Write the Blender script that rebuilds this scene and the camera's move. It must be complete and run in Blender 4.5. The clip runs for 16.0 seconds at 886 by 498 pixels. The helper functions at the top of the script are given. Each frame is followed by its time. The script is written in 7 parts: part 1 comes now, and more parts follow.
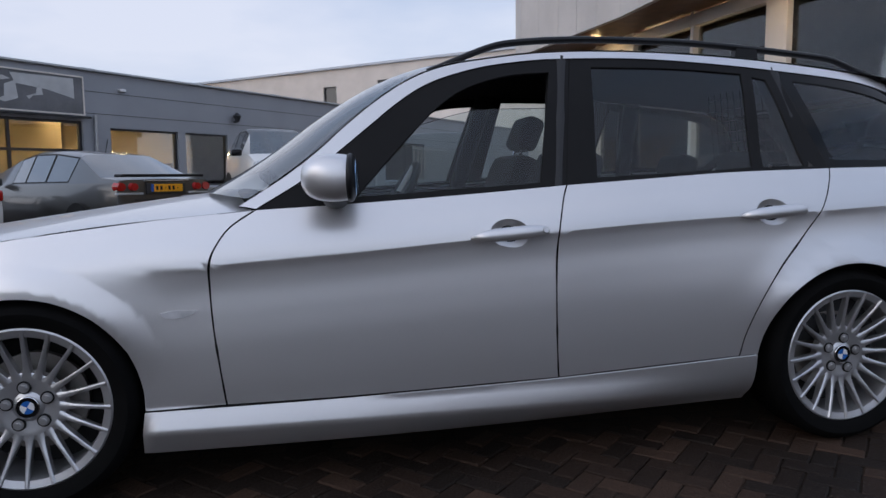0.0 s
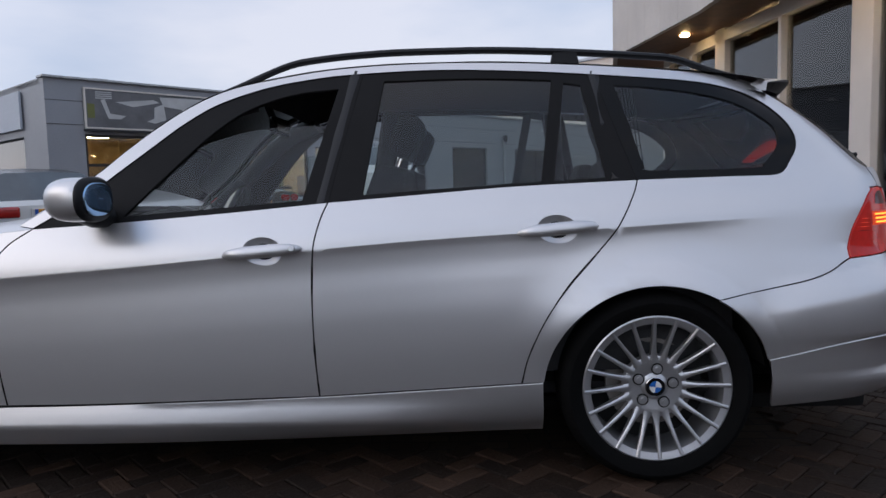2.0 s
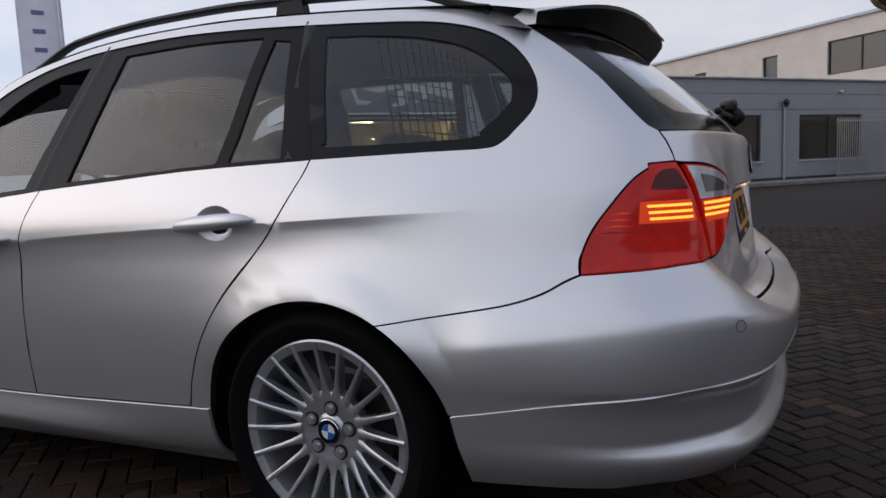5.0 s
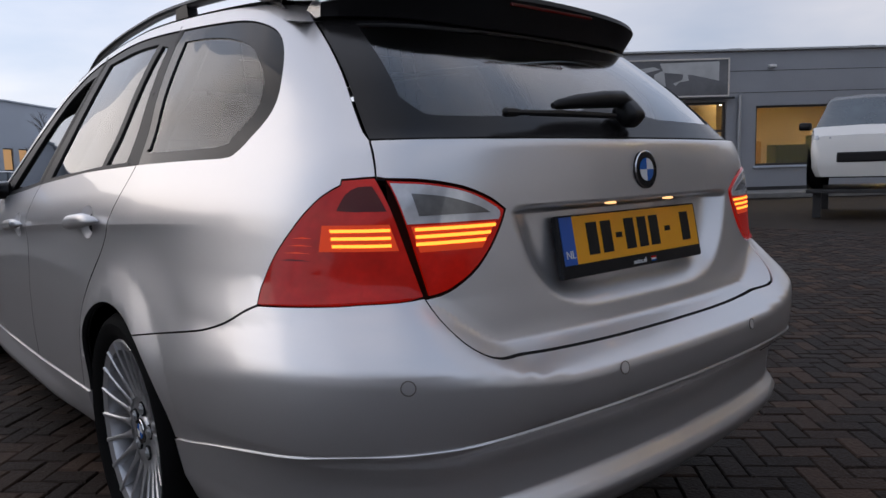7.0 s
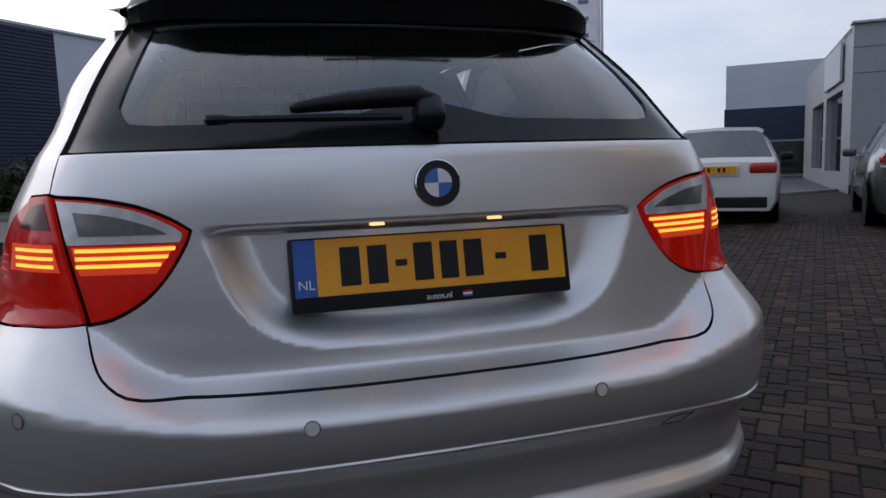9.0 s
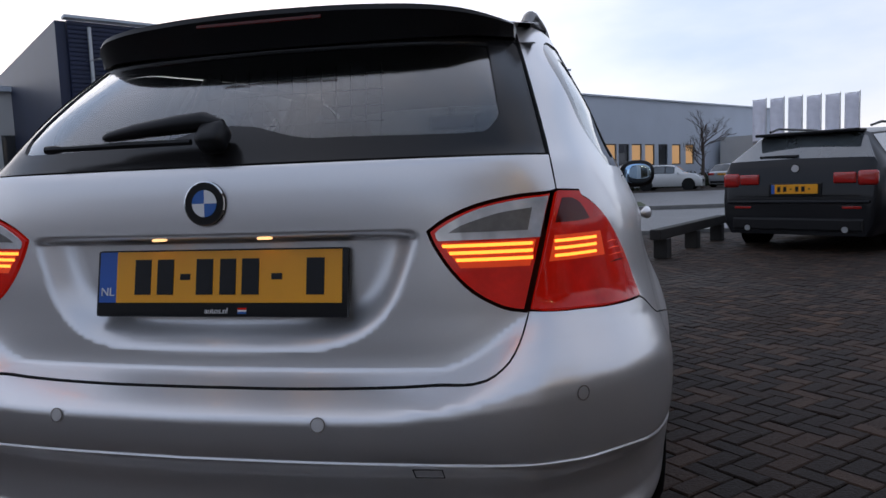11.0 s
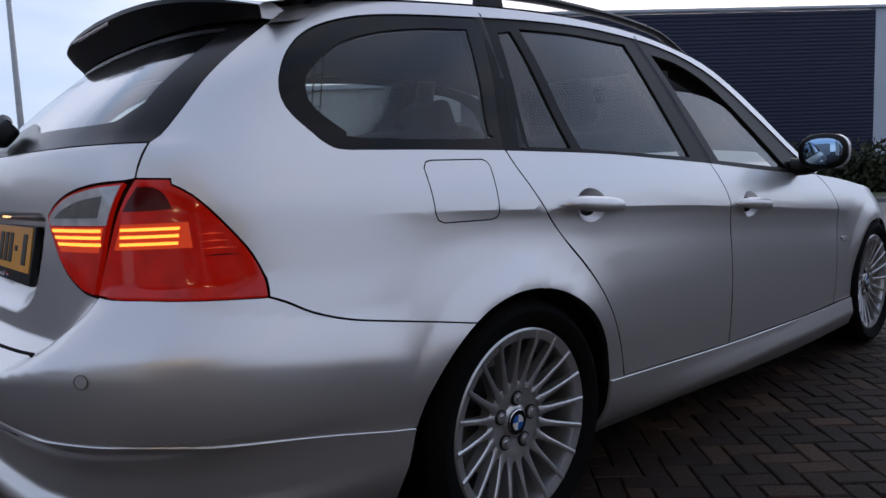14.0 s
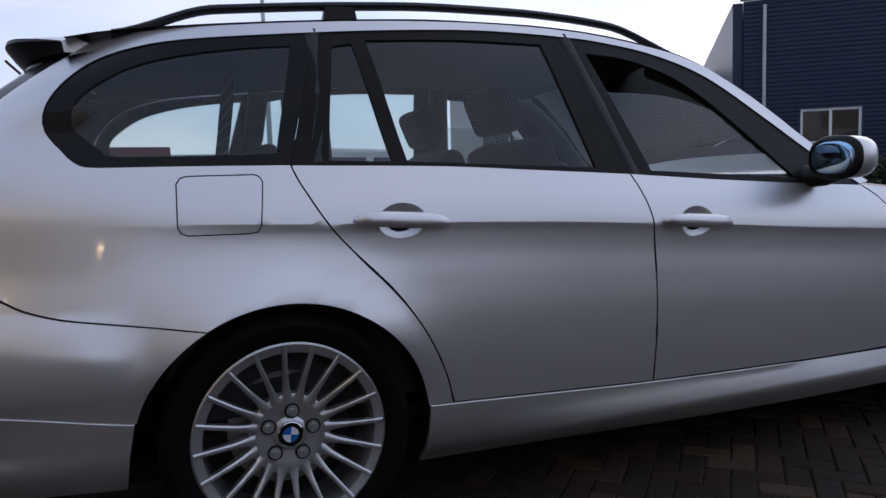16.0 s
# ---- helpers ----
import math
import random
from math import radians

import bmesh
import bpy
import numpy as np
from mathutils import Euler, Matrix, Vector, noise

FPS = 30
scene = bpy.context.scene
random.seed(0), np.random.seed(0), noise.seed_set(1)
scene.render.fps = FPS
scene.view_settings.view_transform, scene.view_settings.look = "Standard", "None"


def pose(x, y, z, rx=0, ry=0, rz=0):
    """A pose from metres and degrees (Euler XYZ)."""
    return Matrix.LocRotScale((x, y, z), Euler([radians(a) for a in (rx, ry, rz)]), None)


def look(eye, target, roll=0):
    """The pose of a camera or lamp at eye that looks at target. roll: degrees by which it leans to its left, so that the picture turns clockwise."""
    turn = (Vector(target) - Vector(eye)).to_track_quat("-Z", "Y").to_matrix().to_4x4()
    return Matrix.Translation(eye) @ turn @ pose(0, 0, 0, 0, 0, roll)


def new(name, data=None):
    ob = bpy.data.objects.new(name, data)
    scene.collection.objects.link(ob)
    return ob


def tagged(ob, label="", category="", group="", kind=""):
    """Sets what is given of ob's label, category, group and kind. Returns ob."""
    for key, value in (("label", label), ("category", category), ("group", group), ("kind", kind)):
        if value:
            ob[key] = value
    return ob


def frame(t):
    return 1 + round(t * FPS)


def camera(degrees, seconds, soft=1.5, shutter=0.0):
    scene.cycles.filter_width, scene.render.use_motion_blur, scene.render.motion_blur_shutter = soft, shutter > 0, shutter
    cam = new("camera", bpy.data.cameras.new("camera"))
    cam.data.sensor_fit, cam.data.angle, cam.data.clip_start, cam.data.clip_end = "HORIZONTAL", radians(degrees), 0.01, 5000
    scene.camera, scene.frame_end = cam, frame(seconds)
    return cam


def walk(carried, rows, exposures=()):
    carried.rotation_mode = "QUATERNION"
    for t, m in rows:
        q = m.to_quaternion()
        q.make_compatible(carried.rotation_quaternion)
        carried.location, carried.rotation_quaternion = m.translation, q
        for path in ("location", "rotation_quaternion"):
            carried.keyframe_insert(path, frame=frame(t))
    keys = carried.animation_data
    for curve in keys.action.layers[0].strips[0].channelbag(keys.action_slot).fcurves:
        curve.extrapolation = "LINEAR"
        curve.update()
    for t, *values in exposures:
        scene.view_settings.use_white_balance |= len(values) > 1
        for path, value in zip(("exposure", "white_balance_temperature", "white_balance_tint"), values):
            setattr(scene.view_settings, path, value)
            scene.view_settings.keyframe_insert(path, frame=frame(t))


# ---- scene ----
cam = camera(65.0, 16.0)
PATH = [
    (0, (-1.924, -3.055, 0.985), (-1.549, -1.101, 0.778), -0.58),
    (0.5, (-1.625, -3.182, 0.979), (-1.354, -1.210, 0.788), -1.02),
    (1, (-1.263, -3.196, 0.994), (-1.106, -1.212, 0.803), -0.99),
    (1.5, (-0.937, -3.187, 1.000), (-0.889, -1.196, 0.816), -1.15),
    (2, (-0.602, -3.137, 0.997), (-0.681, -1.147, 0.818), -1.50),
    (2.5, (-0.281, -3.016, 0.990), (-0.486, -1.036, 0.805), -1.72),
    (3, (0.005, -2.875, 0.986), (-0.326, -0.913, 0.786), -1.95),
    (3.5, (0.284, -2.742, 0.978), (-0.192, -0.811, 0.769), -2.17),
    (4, (0.558, -2.575, 0.961), (-0.060, -0.685, 0.752), -2.28),
    (4.5, (0.807, -2.404, 0.951), (0.050, -0.565, 0.741), -2.54),
    (5, (1.035, -2.244, 0.957), (0.150, -0.464, 0.738), -2.49),
    (7.5, (1.975, -1.124, 0.983), (0.341, 0.004, 0.744), -1.43),
    (8, (2.059, -0.875, 0.992), (0.333, 0.105, 0.744), -1.37),
    (10.5, (2.177, 0.461, 0.985), (0.198, 0.256, 0.786), -2.31),
    (11, (2.140, 0.722, 0.983), (0.195, 0.298, 0.789), -2.16),
    (11.5, (2.053, 0.964, 0.968), (0.165, 0.333, 0.775), -2.28),
    (12, (1.944, 1.203, 0.944), (0.142, 0.356, 0.757), -2.50),
    (12.5, (1.798, 1.399, 0.939), (0.091, 0.377, 0.735), -2.49),
    (13, (1.646, 1.617, 0.941), (0.060, 0.417, 0.725), -2.30),
    (13.5, (1.470, 1.801, 0.937), (0.003, 0.457, 0.727), -2.26),
    (14, (1.282, 1.994, 0.942), (-0.067, 0.532, 0.735), -2.20),
    (14.5, (1.020, 2.204, 0.951), (-0.154, 0.599, 0.742), -1.86),
    (15, (0.792, 2.332, 0.959), (-0.258, 0.644, 0.747), -1.55),
    (15.5, (0.559, 2.481, 0.957), (-0.353, 0.713, 0.752), -1.82),
    (16, (0.269, 2.611, 0.944), (-0.474, 0.763, 0.755), -1.89),
]
walk(cam, [(t, look(eye, target, roll)) for t, eye, target, roll in PATH], [(0, 0.15, 6250, 10), (2, 0.17, 6450, 10), (3.5, 0.13, 6650, 10), (5, 0.03, 6750, 10), (8, -0.02, 6600, 10), (11, 0.03, 6400, 10), (13, 0.03, 6350, 10), (15, 0.08, 6100, 12), (16, 0.1, 6150, 12)])

# ---- world and light: a grey-blue overcast winter dusk ----
world = bpy.data.worlds.new("sky")
scene.world = world
world.use_nodes = True
wn, wl = world.node_tree.nodes, world.node_tree.links
wn.clear()
w_out = wn.new("ShaderNodeOutputWorld")
w_bg = wn.new("ShaderNodeBackground")
w_sky = wn.new("ShaderNodeTexSky")
w_sky.sky_type = "NISHITA"
w_sky.sun_disc = False
w_sky.sun_elevation = radians(7)
w_sky.sun_rotation = radians(240)
w_sky.dust_density = 1.0
w_tc = wn.new("ShaderNodeTexCoord")
w_map = wn.new("ShaderNodeMapping")
w_map.inputs["Scale"].default_value = (1.0, 1.0, 3.0)
w_noise = wn.new("ShaderNodeTexNoise")
w_noise.inputs["Scale"].default_value = 1.7
w_noise.inputs["Detail"].default_value = 7
w_ramp = wn.new("ShaderNodeValToRGB")
w_ramp.color_ramp.elements[0].position = 0.38
w_ramp.color_ramp.elements[0].color = (4.9, 6.0, 8.3, 1)
w_ramp.color_ramp.elements[1].position = 0.68
w_ramp.color_ramp.elements[1].color = (8.9, 9.0, 10.2, 1)
w_mix = wn.new("ShaderNodeMixRGB")
w_mix.inputs[0].default_value = 0.76
wl.new(w_tc.outputs["Generated"], w_map.inputs["Vector"])
wl.new(w_map.outputs[0], w_noise.inputs["Vector"])
wl.new(w_noise.outputs["Fac"], w_ramp.inputs[0])
wl.new(w_sky.outputs[0], w_mix.inputs[1])
wl.new(w_ramp.outputs[0], w_mix.inputs[2])
# thinner cloud towards the low sun: a brighter, warmer quarter of the sky
w_dot = wn.new("ShaderNodeVectorMath")
w_dot.operation = "DOT_PRODUCT"
w_dot.inputs[1].default_value = (-0.86, -0.50, 0.1)
wl.new(w_tc.outputs["Generated"], w_dot.inputs[0])
w_glow = wn.new("ShaderNodeValToRGB")
w_glow.color_ramp.elements[0].position = 0.0
w_glow.color_ramp.elements[0].color = (0.84, 0.85, 0.87, 1)
w_glow.color_ramp.elements[1].position = 0.9
w_glow.color_ramp.elements[1].color = (1.34, 1.31, 1.29, 1)
wl.new(w_dot.outputs["Value"], w_glow.inputs[0])
w_mul = wn.new("ShaderNodeVectorMath")
w_mul.operation = "MULTIPLY"
wl.new(w_mix.outputs[0], w_mul.inputs[0])
wl.new(w_glow.outputs[0], w_mul.inputs[1])
wl.new(w_mul.outputs[0], w_bg.inputs["Color"])
w_bg.inputs["Strength"].default_value = 0.110
wl.new(w_bg.outputs[0], w_out.inputs["Surface"])

sun = new("sun", bpy.data.lights.new("sun", "SUN"))
sun.data.energy = 0.5
sun.data.angle = radians(60)
sun.data.color = (1.0, 0.86, 0.72)
sun.matrix_world = look((0, 0, 0), (0.80, 0.55, -0.19))
scene.view_settings.exposure = 0.0


# ---- materials ----
def mat(name, color, rough=0.5, metal=0.0, coat=0.0, vary=0.0, vscale=8.0, bump=0.0, bscale=200.0, spec=0.5, fine=0.0, fscale=60.0):
    m = bpy.data.materials.new(name)
    m.use_nodes = True
    n, l = m.node_tree.nodes, m.node_tree.links
    p = n["Principled BSDF"]
    p.inputs["Base Color"].default_value = (*color, 1)
    p.inputs["Roughness"].default_value = rough
    p.inputs["Metallic"].default_value = metal
    p.inputs["Coat Weight"].default_value = coat
    p.inputs["Coat Roughness"].default_value = 0.03
    p.inputs["Specular IOR Level"].default_value = spec
    tc = n.new("ShaderNodeTexCoord")
    if vary or fine:
        a = n.new("ShaderNodeTexNoise")
        a.inputs["Scale"].default_value = vscale
        a.inputs["Detail"].default_value = 6
        b = n.new("ShaderNodeTexNoise")
        b.inputs["Scale"].default_value = fscale
        b.inputs["Detail"].default_value = 3
        l.new(tc.outputs["Object"], a.inputs["Vector"])
        l.new(tc.outputs["Object"], b.inputs["Vector"])
        r1 = n.new("ShaderNodeMapRange")
        r1.inputs["From Min"].default_value, r1.inputs["From Max"].default_value = 0.3, 0.7
        r1.inputs["To Min"].default_value, r1.inputs["To Max"].default_value = 1 - vary, 1 + vary
        r2 = n.new("ShaderNodeMapRange")
        r2.inputs["From Min"].default_value, r2.inputs["From Max"].default_value = 0.3, 0.7
        r2.inputs["To Min"].default_value, r2.inputs["To Max"].default_value = 1 - fine, 1 + fine
        l.new(a.outputs["Fac"], r1.inputs["Value"])
        l.new(b.outputs["Fac"], r2.inputs["Value"])
        mu = n.new("ShaderNodeMath")
        mu.operation = "MULTIPLY"
        l.new(r1.outputs[0], mu.inputs[0])
        l.new(r2.outputs[0], mu.inputs[1])
        vm = n.new("ShaderNodeVectorMath")
        vm.operation = "SCALE"
        vm.inputs[0].default_value = color
        l.new(mu.outputs[0], vm.inputs["Scale"])
        l.new(vm.outputs[0], p.inputs["Base Color"])
    if bump:
        c = n.new("ShaderNodeTexNoise")
        c.inputs["Scale"].default_value = bscale
        c.inputs["Detail"].default_value = 4
        l.new(tc.outputs["Object"], c.inputs["Vector"])
        bp = n.new("ShaderNodeBump")
        bp.inputs["Strength"].default_value = bump
        bp.inputs["Distance"].default_value = 0.01
        l.new(c.outputs["Fac"], bp.inputs["Height"])
        l.new(bp.outputs[0], p.inputs["Normal"])
    return m


def glass_mat(name, tint, gloss=1.0, rough=0.0):
    m = bpy.data.materials.new(name)
    m.use_nodes = True
    n, l = m.node_tree.nodes, m.node_tree.links
    n.clear()
    o = n.new("ShaderNodeOutputMaterial")
    t = n.new("ShaderNodeBsdfTransparent")
    t.inputs["Color"].default_value = (*tint, 1)
    g = n.new("ShaderNodeBsdfGlossy")
    g.inputs["Roughness"].default_value = rough
    f = n.new("ShaderNodeFresnel")
    f.inputs["IOR"].default_value = 1.5
    mu = n.new("ShaderNodeMath")
    mu.operation = "MULTIPLY"
    mu.inputs[1].default_value = gloss
    mx = n.new("ShaderNodeMixShader")
    l.new(f.outputs[0], mu.inputs[0])
    l.new(mu.outputs[0], mx.inputs[0])
    l.new(t.outputs[0], mx.inputs[1])
    l.new(g.outputs[0], mx.inputs[2])
    l.new(mx.outputs[0], o.inputs["Surface"])
    return m


def glow_mat(name, color, strength):
    m = bpy.data.materials.new(name)
    m.use_nodes = True
    p = m.node_tree.nodes["Principled BSDF"]
    p.inputs["Base Color"].default_value = (*[c * 0.5 for c in color], 1)
    p.inputs["Emission Color"].default_value = (*color, 1)
    p.inputs["Emission Strength"].default_value = strength
    return m


PAINT = mat("silver_paint", (0.72, 0.708, 0.706), 0.36, 0.82, 0.6, vary=0.015, vscale=1.2, fine=0.03, fscale=900)
BLACK = mat("black_plastic", (0.008, 0.008, 0.009), 0.42, spec=0.3, fine=0.1, fscale=80)
TRIM = mat("black_window_trim", (0.011, 0.0105, 0.0105), 0.42, vary=0.15, vscale=6, spec=0.12)
FRITS = mat("glossy_window_surround", (0.004, 0.0038, 0.0038), 0.05, spec=0.2)
GLOSSB = mat("black_gloss", (0.006, 0.006, 0.007), 0.22, spec=0.3)
FRIT = mat("black_printed_glass", (0.010, 0.0092, 0.0092), 0.20, spec=0.28)
# black of liners and underbody, also used as painted shade in gaps
INNER = mat("liner_and_shade_black", (0.006, 0.006, 0.006), 0.9)
RUBBER = mat("tyre_rubber", (0.004, 0.004, 0.004), 0.85, spec=0.1, vary=0.2, vscale=12, bump=0.15, bscale=120)
ALLOY = mat("alloy_silver", (0.56, 0.56, 0.57), 0.32, 0.8, 0.3, vary=0.05, vscale=10, fine=0.04, fscale=300)
DISC = mat("brake_steel", (0.28, 0.26, 0.24), 0.45, 0.9, vary=0.2, vscale=15)
CHROME = mat("chrome", (0.75, 0.75, 0.76), 0.08, 1.0)
GLASS = glass_mat("tinted_glass", (0.75, 0.81, 0.80), 1.35)
GLASSR = glass_mat("rear_glass", (0.78, 0.84, 0.83), 2.8, 0.08)
MIRROR = mat("mirror_glass", (0.40, 0.60, 0.85), 0.02, 1.0)
CLOTH = mat("dark_seat_cloth", (0.018, 0.018, 0.019), 0.9, fine=0.3, fscale=300, bump=0.3, bscale=400)
DASH = mat("soft_black_plastic", (0.016, 0.016, 0.017), 0.6, fine=0.2, fscale=200, bump=0.2, bscale=300)
HEADL = mat("grey_headliner", (0.10, 0.10, 0.10), 0.95, fine=0.15, fscale=200)
BLUE = mat("enamel_blue", (0.02, 0.12, 0.42), 0.25, coat=0.5)
WHITE = mat("enamel_white", (0.75, 0.75, 0.75), 0.3, coat=0.5)
PLATEY = mat("plate_yellow", (0.86, 0.37, 0.008), 0.4, vary=0.04, vscale=9)
PLATEB = mat("plate_blue", (0.02, 0.10, 0.42), 0.4)
AMBER = glow_mat("glowing_lamp_tube", (1.0, 0.27, 0.03), 2.6)
PLAMP = glow_mat("plate_lamp_bulb", (1.0, 0.55, 0.24), 1.5)


def lamp_red():
    m = mat("red_lamp_lens", (0.24, 0.004, 0.0025), 0.10, coat=0.2, spec=0.3, vary=0.6, vscale=13, fine=0.15, fscale=70)
    p = m.node_tree.nodes["Principled BSDF"]
    p.inputs["Transmission Weight"].default_value = 0.15
    p.inputs["Emission Color"].default_value = (0.90, 0.015, 0.004, 1)
    p.inputs["Emission Strength"].default_value = 0.16
    return m


RED = lamp_red()
LITRED = glow_mat("lit_red_lens", (0.95, 0.07, 0.010), 0.36)
LENS = mat("clear_lamp_lens", (0.62, 0.62, 0.63), 0.08, 0.2, coat=1.0, vary=0.2, vscale=30)
LENSD = mat("grey_reflector", (0.16, 0.155, 0.15), 0.25, 0.5, coat=0.8, vary=0.2, vscale=60)
REDDARK = mat("dark_red_lens", (0.085, 0.004, 0.003), 0.12, coat=0.15, spec=0.3)


# ---- mesh helpers ----
from mathutils import geometry


def link_mesh(name, verts, faces, material, parent=None, label="", normals=None, smooth=True):
    me = bpy.data.meshes.new(name)
    me.from_pydata([tuple(map(float, v)) for v in verts], [], faces)
    if material:
        me.materials.append(material)
    if smooth:
        me.polygons.foreach_set("use_smooth", [True] * len(me.polygons))
    if normals is not None:
        me.normals_split_custom_set_from_vertices([tuple(map(float, v)) for v in normals])
    me.update()
    ob = new(name, me)
    if parent:
        ob.parent = parent
    return tagged(ob, label)


def part(name, bm, material, parent=None, label="", smooth=False):
    bmesh.ops.recalc_face_normals(bm, faces=bm.faces)
    me = bpy.data.meshes.new(name)
    bm.to_mesh(me)
    bm.free()
    if material:
        me.materials.append(material)
    if smooth:
        me.polygons.foreach_set("use_smooth", [True] * len(me.polygons))
        me.set_sharp_from_angle(angle=radians(38))
    ob = new(name, me)
    if parent:
        ob.parent = parent
    return tagged(ob, label)


def box(cx, cy, cz, sx, sy, sz, bevel=0.0, bm=None, m=None, seg=2):
    own = bmesh.new()
    bmesh.ops.create_cube(own, size=1.0)
    for v in own.verts:
        v.co = Vector((v.co.x * sx, v.co.y * sy, v.co.z * sz))
    if bevel:
        bmesh.ops.bevel(own, geom=list(own.edges), offset=min(bevel, 0.48 * min(sx, sy, sz)), segments=seg, affect="EDGES", profile=0.6)
    for v in own.verts:
        v.co = v.co + Vector((cx, cy, cz))
    if m:
        bmesh.ops.transform(own, matrix=m, verts=own.verts)
    if bm is None:
        return own
    tmp = bpy.data.meshes.new("tmp")
    own.to_mesh(tmp)
    own.free()
    bm.from_mesh(tmp)
    bpy.data.meshes.remove(tmp)
    return bm


def tube(points, radius, sides=8, bm=None, close=False):
    """A round bar along points; radius a number or one for each point."""
    bm = bm or bmesh.new()
    pts = [Vector(p) for p in points]
    rr = radius if isinstance(radius, (list, tuple)) else [radius] * len(pts)
    rings = []
    for i, p in enumerate(pts):
        d = (pts[min(i + 1, len(pts) - 1)] - pts[max(i - 1, 0)]).normalized()
        up = Vector((0, 0, 1)) if abs(d.z) < 0.9 else Vector((1, 0, 0))
        s = d.cross(up).normalized()
        u = s.cross(d)
        rings.append([bm.verts.new(p + (s * math.cos(k * math.tau / sides) + u * math.sin(k * math.tau / sides)) * rr[i]) for k in range(sides)])
    for a, b in zip(rings, rings[1:]):
        for k in range(sides):
            bm.faces.new((a[k], a[(k + 1) % sides], b[(k + 1) % sides], b[k]))
    bm.faces.new(rings[0][::-1])
    bm.faces.new(rings[-1])
    return bm


def revolve(profile, steps=64, axis_x=0.0, bm=None, closed=False):
    """Turns a profile of (radius, y) round the y axis."""
    bm = bm or bmesh.new()
    rings = []
    for k in range(steps):
        a = k * math.tau / steps
        rings.append([bm.verts.new((r * math.cos(a), y, r * math.sin(a))) for r, y in profile])
    n = len(profile)
    for k in range(steps):
        a, b = rings[k], rings[(k + 1) % steps]
        for i in range(n if closed else n - 1):
            j = (i + 1) % n
            bm.faces.new((a[i], a[j], b[j], b[i]))
    return bm


def pch(xs, ys):
    """A smooth monotone curve through points."""
    xs, ys = np.array(xs, float), np.array(ys, float)
    h, dl = np.diff(xs), np.diff(ys) / np.diff(xs)
    d = np.zeros(len(xs))
    for i in range(1, len(xs) - 1):
        if dl[i - 1] * dl[i] > 0:
            w1, w2 = 2 * h[i] + h[i - 1], h[i] + 2 * h[i - 1]
            d[i] = (w1 + w2) / (w1 / dl[i - 1] + w2 / dl[i])
    d[0], d[-1] = dl[0], dl[-1]

    def f(v):
        v = np.asarray(v, float)
        c = np.clip(v, xs[0], xs[-1])
        i = np.clip(np.searchsorted(xs, c) - 1, 0, len(xs) - 2)
        t = (c - xs[i]) / h[i]
        return ((1 + 2 * t) * (1 - t) ** 2 * ys[i] + t * (1 - t) ** 2 * h[i] * d[i] + t * t * (3 - 2 * t) * ys[i + 1] + t * t * (t - 1) * h[i] * d[i + 1])
    return f


def sstep(a, b, v):
    t = np.clip((np.asarray(v, float) - a) / (b - a), 0, 1)
    return t * t * (3 - 2 * t)


# ---- the shape of the estate car's body: rear axle at the origin, nose towards -x ----
crease_z = pch([-3.5, -2.44, -2.2, -1.77, -1.4, -1.13, -0.83, -0.45, -0.11, 0.21, 0.5, 0.9], [0.60, 0.705, 0.725, 0.755, 0.783, 0.80, 0.82, 0.838, 0.85, 0.864, 0.872, 0.88])
belt_z = pch([-3.5, -3.2, -2.8, -2.5, -2.2, -2.07, -1.78, -1.4, -1.02, -0.73, -0.45, -0.05, 0.4, 1.0], [0.66, 0.75, 0.815, 0.855, 0.882, 0.893, 0.908, 0.931, 0.958, 0.976, 0.993, 1.004, 1.008, 1.012])
low_sec = pch([-0.78, -0.67, -0.62, -0.56, -0.50, -0.44, -0.35, -0.25, -0.15, -0.07, -0.025, 0.0], [0.72, 0.80, 0.850, 0.876, 0.885, 0.889, 0.8930, 0.8940, 0.8905, 0.8868, 0.8888, 0.893])
# the upper body draws in towards the tail
draw_in = pch([-1.3, -1.0, -0.6, -0.05, 0.2, 0.45, 0.7, 1.0], [0.0, -0.002, -0.015, -0.034, -0.049, -0.065, -0.075, -0.080])
boxy = pch([0, 0.25, 0.49, 0.66, 0.75, 0.865, 0.93, 0.97, 1.0], [0, 0.278, 0.542, 0.733, 0.825, 0.914, 0.953, 0.976, 1.0])
low_soft = pch([-0.78, -0.67, -0.62, -0.56, -0.50, -0.44, -0.35, -0.25, -0.12, 0.0], [0.72, 0.80, 0.850, 0.876, 0.885, 0.889, 0.8930, 0.8945, 0.8942, 0.893])
up_sec = pch([0, 0.15, 0.4, 0.7, 1.0], [0.893, 0.889, 0.878, 0.858, 0.836])
rear_c = pch([0.15, 0.25, 0.30, 0.325, 0.37, 0.42, 0.475, 0.50, 0.512, 0.545, 0.574, 0.586, 0.596, 0.615, 0.645, 0.70, 0.80, 0.89, 0.93, 0.97, 1.00, 1.02, 1.032, 1.10, 1.20, 1.30, 1.40, 1.5],
             [0.92, 0.985, 1.028, 1.038, 1.008, 1.010, 1.031, 1.058, 1.066, 1.0725, 1.074, 1.071, 1.055, 1.012, 0.955, 0.950, 0.944, 0.939, 0.938, 0.935, 0.930, 0.923, 0.910, 0.846, 0.74, 0.62, 0.49, 0.35])
PLAN_Y = [0, 0.23, 0.49, 0.68, 0.75, 0.80, 0.865, 0.93, 0.97, 0.99, 1.0]
PLAN_D = [0, 0.006, 0.028, 0.075, 0.115, 0.155, 0.215, 0.316, 0.45, 0.62, 0.90]
_ch = np.concatenate([[0], np.cumsum(np.hypot(np.diff(PLAN_Y) * 0.87, np.diff(PLAN_D)))])
